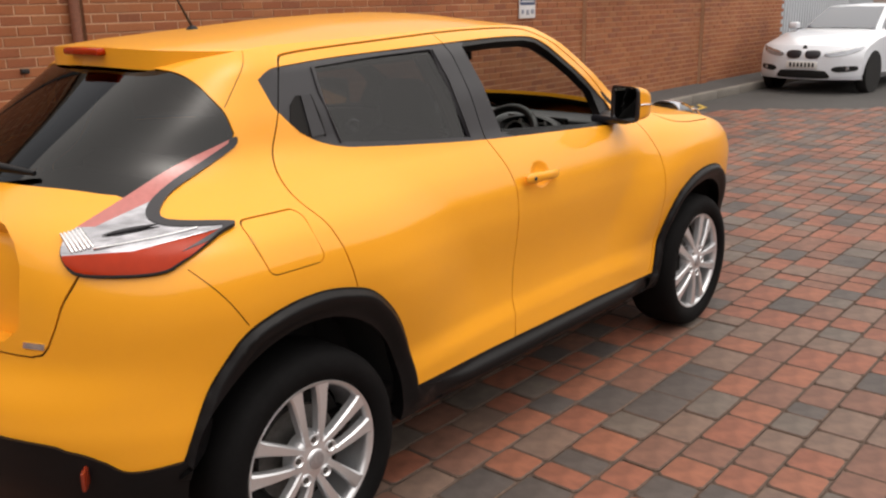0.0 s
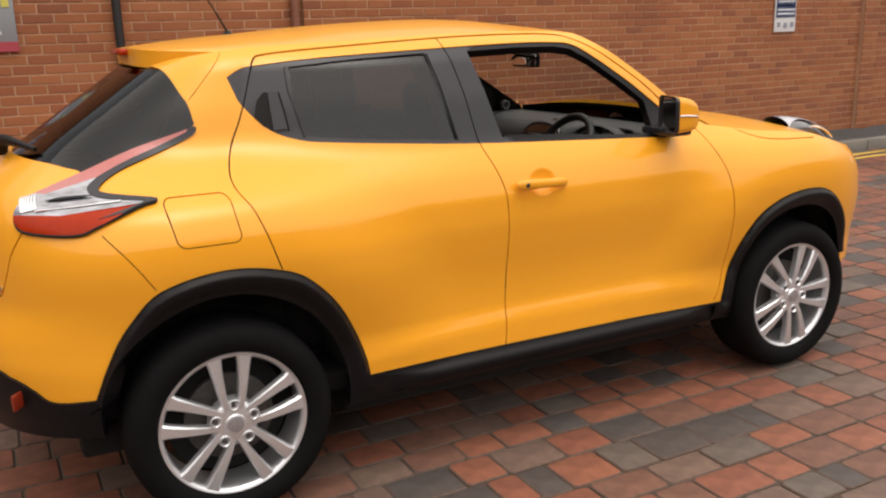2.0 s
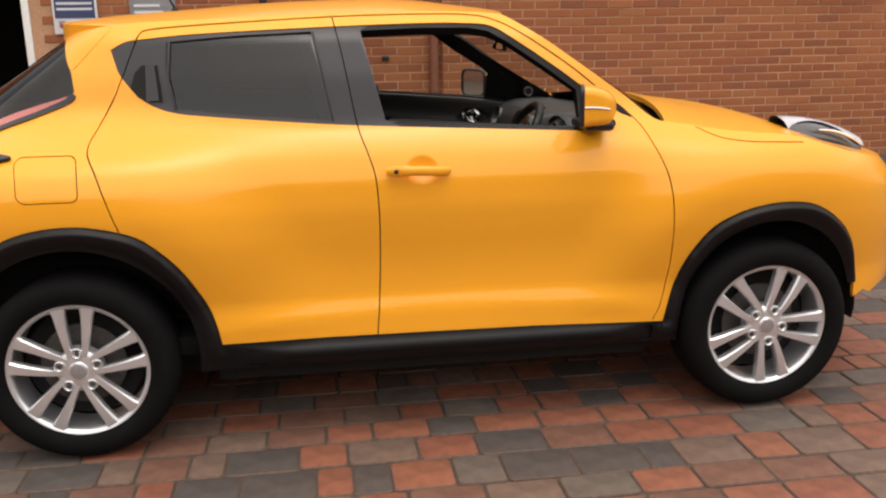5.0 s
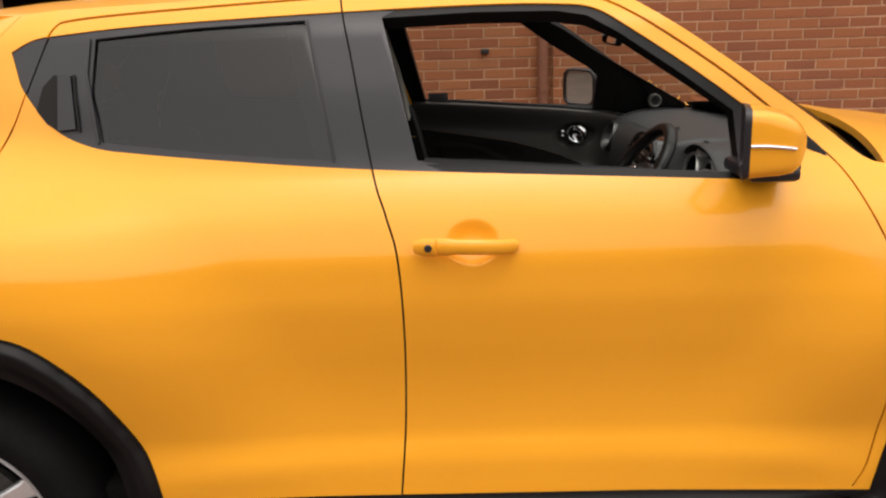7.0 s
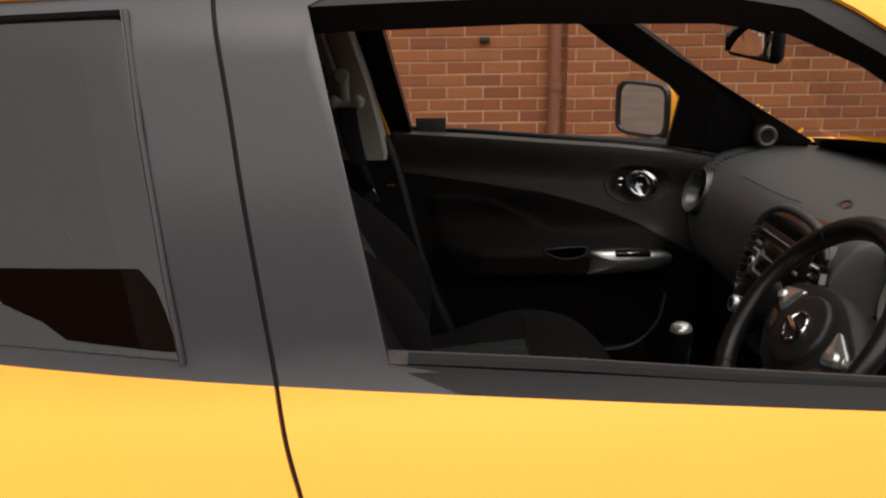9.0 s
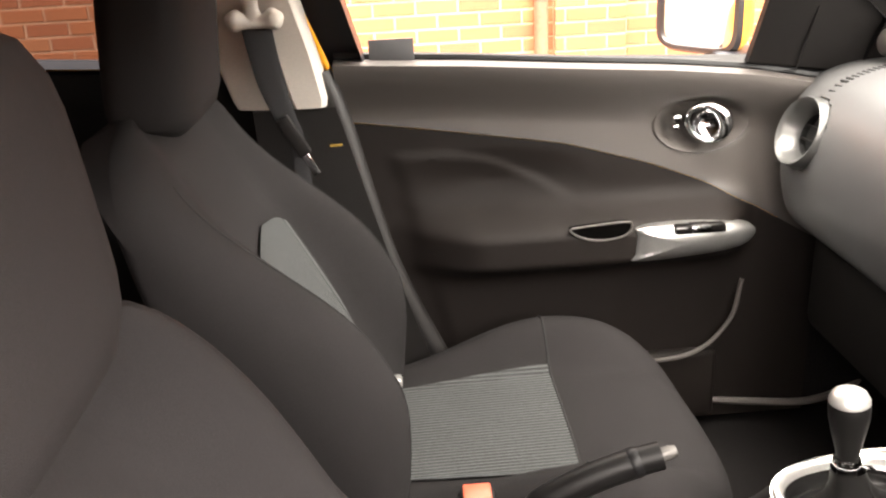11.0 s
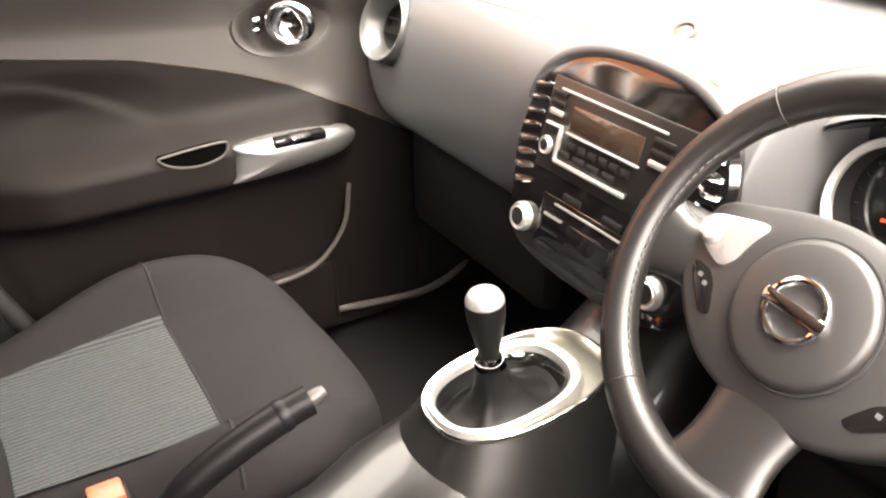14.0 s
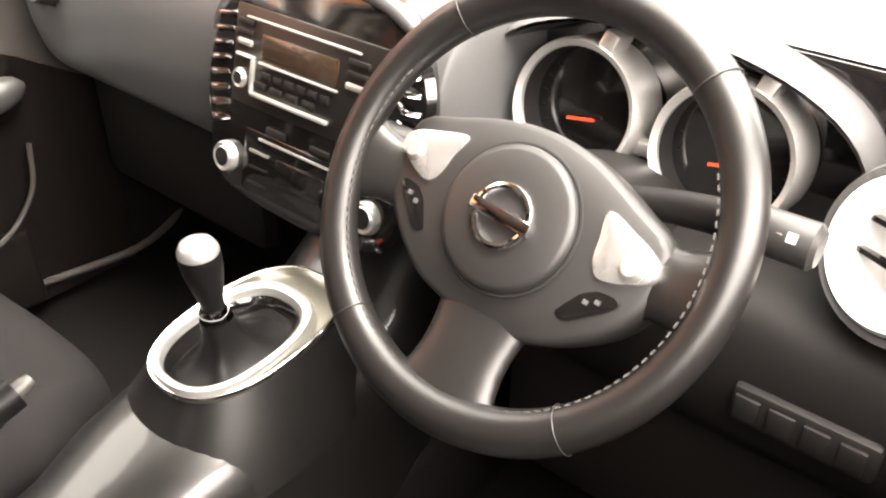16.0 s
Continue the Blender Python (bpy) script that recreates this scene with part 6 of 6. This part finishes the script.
def stack_knob(name, y, z, r, h, label):
    m = pose(stack_x(z) - .008, y, z, 0, math.degrees(math.atan(.25)), 0) @ pose(0, 0, 0, 0, -90, 0)
    k = part(name, lathe([(0, h), (r * .62, h), (r * .70, h * .86), (r * .86, h * .95), (r * .96, h * .7), (r, 0)], 32, "z"), SILVER, stk, label, m)
    part("knob_face", lathe([(0, h + .001), (r * .60, h + .0005)], 24, "z"), DASH_DARK, k)
    return k


stack_knob("volume_knob", .122, .974, .011, .008, "small silver volume knob")
stack_knob("volume_knob", -.046, .966, .011, .008, "small silver tuning knob")
stack_knob("heater_knob", .134, .886, .0175, .011, "silver heater knob")
stack_knob("heater_knob", -.077, .890, .0175, .011, "silver heater knob")
stack_part("heater_panel", PIANO, -.072, .108, .856, .925, .006, .011, "gloss heater control panel")
stack_part("heater_display", PIANO, -.015, .055, .876, .905, .010, .0135)
for k in range(3):
    stack_part("heater_button", SILVER if k == 2 else DASH_DARK, .068, .098, .868 + .017 * k, .8695 + .017 * k, .010, .0135)
    stack_part("heater_button", SILVER if k == 2 else DASH_DARK, -.060, -.030, .868 + .017 * k, .8695 + .017 * k, .010, .0135)
stack_part("heater_line", SILVER, -.065, .085, .9165, .9185, .010, .0135)
stack_part("label_plate", DASH_DARK, .045, .075, .925, .934, .010, .0135)
stack_part("label_plate", DASH_DARK, -.02, .01, .925, .934, .010, .0135)
for k in range(8):
    z = .925 + .0155 * k
    part("vent_slat", tube([(stack_x(z) - .010, .170 - .0006 * (k - 3.5) ** 2, z), (stack_x(z) - .016, .157 - .0006 * (k - 3.5) ** 2, z + .002), (stack_x(z) - .008, .144 - .0006 * (k - 3.5) ** 2, z + .003)], [.003, .0055, .003], 8, flat=.7), CHROME, stk)
    part("vent_slat", tube([(stack_x(z) - .010, -.122 + .0006 * (k - 3.5) ** 2, z), (stack_x(z) - .016, -.109 + .0006 * (k - 3.5) ** 2, z + .002), (stack_x(z) - .008, -.096 + .0006 * (k - 3.5) ** 2, z + .003)], [.003, .0055, .003], 8, flat=.7), CHROME, stk)
hz = part("hazard_switch", lathe([(0, .003), (.012, .003), (.0135, .005), (.0165, .005), (.018, 0)], 28, "z"), surface("hazard_ring_grey", (.014, .012, .011), .5), dash, "round grey hazard switch with orange mark", pose(.607, .066, 1.0900, 0, -32, 0))
part("orange_mark", lathe([(0, .0045), (.009, .004), (.0115, .0025)], 20, "z"), surface("amber_button", (.09, .036, .020), .5), hz)

part("airbag_seam", tube(smoothed([(.545, .40, 1.077), (.548, .30, 1.079), (.552, .20, 1.081), (.560, .13, 1.0835)], 20), .0006, 6), GAP, dash, "fine seam of the airbag cover")

# instrument cluster
cl = part("instrument_hood", lofted([[(x, -.295 + w * math.cos(a), z0 + h * max(0, math.sin(a)) ** .75) for a in np.linspace(0, np.pi, 30)] for x, w, z0, h in ((.578, .186, .985, .112), (.586, .190, .985, .117), (.62, .188, .985, .114), (.70, .18, 1.0, .090), (.80, .16, 1.04, .042))], closed=False), surface("hood_plastic", (.055, .054, .055), .45, grain=.08, grain_scale=500, bump=.1, bump_scale=1200), None)
tagged(cl, "grey hood over two round silver-ringed dials", "instruments")
part("hood_lining", lofted([[(x, -.295 + w * math.cos(a), z0 + h * max(0, math.sin(a)) ** .75) for a in np.linspace(0, np.pi, 30)] for x, w, z0, h in ((.579, .184, .984, .109), (.62, .181, .98, .104), (.655, .178, .975, .10))], closed=False), DASH, cl)
part("dial_panel", box(.630, .645, -.48, -.12, .93, 1.09, .01), PIANO, cl)
for y in (-.2225, -.3640):
    m = pose(.592, y, 1.004, 0, 12, 0) @ pose(0, 0, 0, 0, 0, -90)
    d = part("dial", lathe([(.056, -.018), (.0615, -.022), (.064, -.016), (.0645, .03), (.056, .03)], 48, wrap=True), SILVER, cl, "silver-ringed dial with red needle", m)
    part("dial_face", lathe([(0, .012), (.057, .012)], 40), PIANO, d)
    part("dial_wall", lathe([(.0558, -.013), (.0550, .012)], 40), DASH_DARK, d)
    part("needle", box(-.016, .012, .003, .006, -.0013, .0013), NEEDLE, d, m=pose(0, 0, -.012, 0, -10, 0))
    for k in range(15):
        a = radians(210 - 17 * k)
        part("dial_mark", box(.046, .050, .010, .0115, -.0006, .0006), DASH_DARK, d, m=pose(0, 0, 0, 0, -math.degrees(a), 0))
    part("dial_lug", box(-.008, .008, -.020, .01, .056, .078, .003), SILVER, d, m=pose(0, 0, 0, 0, 18, 0))
part("dial_bridge", box(.585, .60, -.305, -.280, .978, .992, .003), SILVER, cl)

HUB_SKIN = surface("hub_cover", (.0160, .0150, .0147), .45, grain=.08, grain_scale=300, stain=.06, bump=.05, bump_scale=1500)

# ---- steering wheel: a right, b up, c towards the driver ----
TILT = radians(35)
WC = Vector((.400, -.285, 1.008))
WM = Matrix.Translation(WC) @ Matrix(((0, math.sin(TILT), -math.cos(TILT), 0), (-1, 0, 0, 0), (0, math.cos(TILT), math.sin(TILT), 0), (0, 0, 0, 1)))
t = np.linspace(0, 2 * np.pi, 96, endpoint=False)
R = .1625
sw = part("steering_wheel", tube(np.stack([R * np.sin(t), R * np.cos(t), np.zeros(96)], 1), .0165 + .0015 * np.cos(2 * t), 16, closed=True, up=(0, 0, 1)), LEATHER, None, "", WM)
tagged(sw, "dark leather steering wheel with silver switch panels", "steering wheel")
for a in (-40, 40, 142, 218):
    s_, c_ = math.sin(radians(a)), math.cos(radians(a))
    q = np.linspace(0, 2 * np.pi, 20, endpoint=False)
    part("rim_ring", tube(np.stack([(R + .0178 * np.cos(q)) * s_, (R + .0178 * np.cos(q)) * c_, .0178 * np.sin(q)], 1), .0006, 6, closed=True, up=(c_, -s_, 0)), HUB_SKIN, sw)


HUB = pose(-.004, -.010, -.034, 0, 0, -6)


def wheel_pad(outline, c0, c1, dome, mat, name, parent=sw, label="", n=60):
    p = smoothed(outline, n, True)
    ctr = p.mean(0)
    rings = []
    for k, c in ((1.0, c0), (1.0, c1 - .006), (.975, c1 - .002), (.93, c1), (.6, c1 + dome * .75), (.25, c1 + dome)):
        q = ctr + (p - ctr) * k
        rings.append(np.stack([q[:, 0], q[:, 1], np.full(len(q), c)], 1))
    return part(name, lofted(rings), mat, parent, label, HUB)


wheel_pad([(0, .072), (.04, .067), (.085, .051), (.120, .034), (.123, -.005), (.105, -.040), (.065, -.070), (.03, -.080), (0, -.082), (-.03, -.080), (-.065, -.070), (-.105, -.040), (-.123, -.005), (-.120, .034), (-.085, .051), (-.04, .067)], -.012, .024, .006, HUB_SKIN, "hub_body")
pad = part("airbag_pad", lofted([np.stack([r * np.sin(t), r * np.cos(t), np.full(96, c)], 1) for r, c in ((.056, .020), (.056, .033), (.054, .0365), (.050, .038), (.03, .041), (.004, .042))]), HUB_SKIN, sw, "round airbag cover", HUB)
part("pad_groove", tube(np.stack([.0575 * np.sin(t), .0575 * np.cos(t), np.full(96, .030)], 1), .0016, 6, closed=True, up=(0, 0, 1)), GAP, sw, m=HUB)
part("emblem", tube(np.stack([.0225 * np.sin(t), .0225 * np.cos(t), np.full(96, .0435)], 1), .0028, 8, closed=True, up=(0, 0, 1)), CHROME, pad, "round chrome emblem")
part("emblem_bar", box(-.027, .027, -.0055, .0055, .041, .0475, .002), CHROME, pad)
for s in (-1, 1):
    # side spokes run into the rim
    rings = []
    for u in np.linspace(0, 1, 7):
        a = s * (.095 + .070 * u)
        h = .034 - .012 * math.sin(u * math.pi) + .010 * u
        q = np.linspace(0, 2 * np.pi, 20, endpoint=False)
        rings.append(np.stack([np.full(20, a), -.012 + .004 * u + h * np.sign(np.cos(q)) * np.abs(np.cos(q)) ** .8, -.030 + .028 * u + (.013 - .003 * u) * np.sin(q)], 1))
    part("spoke", lofted(rings), LEATHER, sw)
    sp = wheel_pad([(s * .066, .040), (s * .090, .0345), (s * .115, .0245), (s * .119, .010), (s * .105, .000), (s * .083, -.007), (s * .073, .002), (s * .069, .020)], .015, .030, .003, surface("switch_silver", (.80, .79, .77), .20, metal=.85), "switch_panel", label="bright silver switch panel", n=42)
    part("toggle", lathe([(0, .006), (.006, .006), (.0085, .003), (.010, 0)], 20, "z"), SILVER, sp, m=pose(s * .102, .012, .031))
    wheel_pad([(s * .064, -.042), (s * .074, -.045), (s * .088, -.034), (s * .105, -.017), (s * .100, -.011), (s * .077, -.015), (s * .068, -.026)], .012, .0268, .001, PIANO, "button_strip", n=42)
    for k in range(2):
        part("switch_mark", box(s * (.083 + .008 * k) - .002, s * (.083 + .008 * k) + .002, -.026 + .004 * k, -.0225 + .004 * k, .027, .029), DASH, sw, m=HUB)
rings = []
for u in np.linspace(0, 1, 8):
    w = .046 - .034 * u + .030 * u ** 2 + .010 * u ** 4
    q = np.linspace(0, 2 * np.pi, 20, endpoint=False)
    rings.append(np.stack([w * np.sign(np.sin(q)) * np.abs(np.sin(q)) ** .7, np.full(20, -.070 - .090 * u), -.024 + .022 * u + .012 * np.cos(q)], 1))
part("lower_spoke", lofted(rings), LEATHER, sw, "satin dark lower spoke")
# stitching on the inside of the rim
st_mesh = bpy.data.meshes.new("stitch")
sb = box(-.0022, .0022, -.0006, .0006, -.0006, .0006)
sb.to_mesh(st_mesh)
sb.free()
for k in range(120):
    a = 2 * math.pi * k / 120
    if 60 < k * 3 < 300:
        rr = R - .0150
        part("stitch", st_mesh, STITCH, sw, m=pose(rr * math.sin(a), rr * math.cos(a), .008, 0, 0, -math.degrees(a)))
# column shroud and stalks
part("column_shroud", lofted([np.stack([x + 0 * q, -.285 + w * np.cos(q), z + h * np.sin(q)], 1) for x, z, w, h in ((.435, .985, .050, .045), (.48, .965, .062, .055), (.56, .93, .068, .06), (.66, .88, .06, .06)) for q in [np.linspace(0, 2 * np.pi, 28, endpoint=False)]]), DASH_DARK, dash, "dark steering column shroud")
for s in (-1, 1):
    d = 0 if s < 0 else -.045
    sk = part("stalk", tube(smoothed([(.475, -.285 + s * .05, 1.000 + d), (.470, -.285 + s * .10, 1.014 + d), (.466, -.285 + s * .150, 1.022 + d), (.466, -.285 + s * .190, 1.022 + d)], 18), np.linspace(.012, .0155, 19), 14), DASH_DARK, dash, "dark control stalk with pale marks")
    part("stalk_end", tube([(.466, -.285 + s * .152, 1.022 + d), (.466, -.285 + s * .156, 1.022 + d), (.467, -.285 + s * .192, 1.022 + d), (.467, -.285 + s * .196, 1.022 + d)], [.015, .0168, .0168, .013], 16), HUB_SKIN, sk)
    for k, (o, h) in enumerate(((.158, .008), (.170, .004), (.180, .010))):
        part("stalk_mark", box(-.001, .001, -.0032, .0032, -.0032, .0032), CREAM, sk, m=pose(.4525, -.285 + s * o, 1.026 + d + h * .5, 0, 22, 0))
rp = part("switch_bank", box(.462, .485, -.56, -.45, .855, .890, .005), DASH_DARK, dash, "gloss black switch bank", pose(0, 0, 0))
for k in range(4):
    part("bank_switch", box(.459, .464, -.552 + .026 * k, -.532 + .026 * k, .862, .884, .002), DASH_DARK, rp)

# ---- centre console, gear lever, handbrake ----
con = part("console", lofted([[(x, w * math.copysign(abs(math.cos(a)) ** .6, math.cos(a)), z0 + (z1 - z0) * abs(math.sin(a)) ** .55) for a in np.linspace(0, np.pi, 26)] for x, w, z0, z1 in
      ((-.50, .105, .45, .66), (-.20, .105, .45, .655), (.02, .108, .45, .668), (.14, .112, .45, .695), (.20, .122, .45, .722), (.26, .128, .45, .734), (.34, .132, .45, .738), (.42, .132, .45, .745), (.475, .125, .45, .776), (.56, .115, .45, .85))], closed=False), CONSOLE, None)
tagged(con, "gunmetal gloss centre console with silver gear surround", "console")
q = np.linspace(0, 2 * np.pi, 60, endpoint=False)
def oval(rx, ry, z, x=.344, tilt=.10):
    cx, cy = np.sign(np.cos(q)) * np.abs(np.cos(q)) ** .80, np.sign(np.sin(q)) * np.abs(np.sin(q)) ** .80
    X = rx * cx
    return np.stack([x + X, ry * cy, z + tilt * X], 1)
part("console_collar", lofted([oval(.1035, .0695, .7700, .354), oval(.107, .074, .7630, .353), oval(.117, .085, .7430, .348), oval(.131, .099, .7180, .339), oval(.148, .115, .6830, .330)], caps=False), CONSOLE, con, "dark gloss collar below the gear surround")
# Silver plate with its beige reflection put into the colour.
part("gear_surround", lofted([oval(.103, .069, .7670, .354), oval(.103, .069, .7745, .354), oval(.1015, .0675, .7770, .354), oval(.099, .0655, .7760, .354), oval(.096, .064, .7690, .352), oval(.080, .060, .7670, .336)], caps=False), surface("silver_beige_reflection", (.30, .285, .24), .30, metal=.85, grain=.06, grain_scale=300), con, "satin silver gear surround")
part("surround_ring", lofted([oval(.0870, .0635, .7650, .338), oval(.0860, .0630, .7750, .337), oval(.0830, .0605, .7800, .336), oval(.0790, .0565, .7810, .336), oval(.0745, .0525, .7780, .335), oval(.0730, .0505, .7710, .335), oval(.0725, .0500, .7590, .335)], caps=False), SILVER, con, "raised silver ring round the gaiter")
part("surround_line", tube(oval(.1032, .0692, .7750, .354), .0016, 6, closed=True), CHROME, con)
part("gaiter_frame", lofted([oval(.0728, .0503, .7690, .334), oval(.0705, .0480, .7720, .334), oval(.0670, .0445, .7670, .333), oval(.065, .042, .7550, .333)], caps=False), PIANO, con)
gt = []
for h, k in ((.0, .98), (-.10, .88), (.02, .64), (.25, .42), (.55, .31), (.85, .27), (1, .25)):
    o = oval(.067 * k, .044 * k + .003, (.759 + .049 * h), .332 - .012 * max(0, h), .1 * (1 - max(0, h)))
    o[:, 2] += .0045 * np.sin(q * 5 + 1) * math.sin(math.pi * min(1, max(0, h + .15)))
    gt.append(o)
part("gaiter", lofted(gt, caps=False), BLACK_LEATHER, con, "black leather gear gaiter")
gl = part("gear_lever", lathe([(0, .0), (.012, .0), (.012, .012), (.016, .016), (.016, .022), (.013, .026), (.0145, .034), (.019, .052), (.0235, .072), (.0245, .086), (.0225, .094), (.019, .0985), (0, .1005)], 32, "z"), BLACK_LEATHER, None, "", pose(.320, 0, .798, 0, -5, 0) @ Matrix.Diagonal((.82, .82, .98, 1)))
tagged(gl, "black leather gear lever with silver cap", "gear lever")
part("silver_cap", lathe([(0, .1062), (.012, .1055), (.0195, .1022), (.0235, .096), (.0240, .0925)], 32, "z"), SILVER, gl)
part("lever_ring", lathe([(.0150, .013), (.0178, .017), (.0178, .021), (.0150, .025)], 32, "z"), CHROME, gl)
hb = part("handbrake", tube(smoothed([(-.06, .052, .705), (.01, .052, .752), (.06, .052, .778), (.11, .052, .796), (.142, .052, .804)], 24), [.013] * 6 + [.0165] * 13 + [.0155] * 6, 14), BLACK_LEATHER, None, "black leather handbrake lever on the console")
tagged(hb, "black leather handbrake lever on the console", "handbrake")
part("release_button", lathe([(0, .018), (.006, .017), (.008, .010), (.008, 0)], 16, "z"), ALLOY_DARK, hb, m=pose(.142, .052, .804, 0, 74, 0))
part("lever_collar", lathe([(.0158, 0), (.0172, .003), (.0172, .008), (.0158, .012)], 24, "z"), BLACK_TRIM, hb, m=pose(.108, .052, .7955, 0, 72, 0))
part("handbrake_gaiter", box(-.13, .0, .025, .080, .64, .715, .02), LEATHER, con)
part("cup_holder", lathe([(.030, .0), (.038, .004), (.040, .0), (.036, -.05), (0, -.05)], 28, "z"), PIANO, con, m=pose(.10, -.035, .695))

tw = part("tweeter", lathe([(0, -.004), (.015, -.006), (.021, -.010), (.025, -.006), (.026, .02)], 28), CARD_UP, car, "round grey speaker cover on the pillar trim", pose(.677, .628, 1.126))
part("speaker_mesh", lathe([(0, -.0055), (.0155, -.0075)], 24), DASH_DARK, tw)

# inner mirror, sun visor edge, aerial-side fittings
im = part("inner_mirror", box(.385, .405, -.115, .105, 1.355, 1.420, .012, 3), DASH_DARK, None)
tagged(im, "dark inner mirror hung behind the windscreen", "mirror")
part("mirror_glass", box(.381, .386, -.105, .095, 1.362, 1.413, .003), MIRROR, im)
part("mirror_stem", tube([(.405, 0, 1.40), (.44, 0, 1.43)], .010, 8), DASH_DARK, im)
for s in (1, -1):
    part("footwell_lining", box(.545, .80, *sorted((s * .702, s * .716)), .42, .93, .004), CARPET, car)
part("pass_kick", box(.765, .80, .10, .69, .40, .62, .012), CARPET, car)

part("carpet_edge", tube(smoothed([(.40, .705, .458), (.43, .700, .455), (.53, .685, .450), (.62, .675, .450), (.70, .695, .456), (.74, .71, .47)], 24), .007, 8), CARD_UP, car, "grey edge of the carpet by the door sill")


# ---- the paving blocks and bricks nearest to the viewer, piece by piece ----
shared = {}
for w, d, c, tilt in near_blocks:
    if (w, d) not in shared:
        v, f = block_mesh("", w - JOINT, d - JOINT)
        shared[w, d] = mesh_of("paving_block", v, f, flat=True)
    part("paving_block", shared[w, d], PAVER, paving, m=pose(*c, 0, -tilt, 0))
    dusty_rims(shared[w, d])
v, f = brick_geo(STRETCH - .012, COURSE - .012)
brick_mesh = mesh_of("brick", v, f, flat=True)
for c in near_bricks:
    part("brick", brick_mesh, BRICK, wall, m=pose(*c))
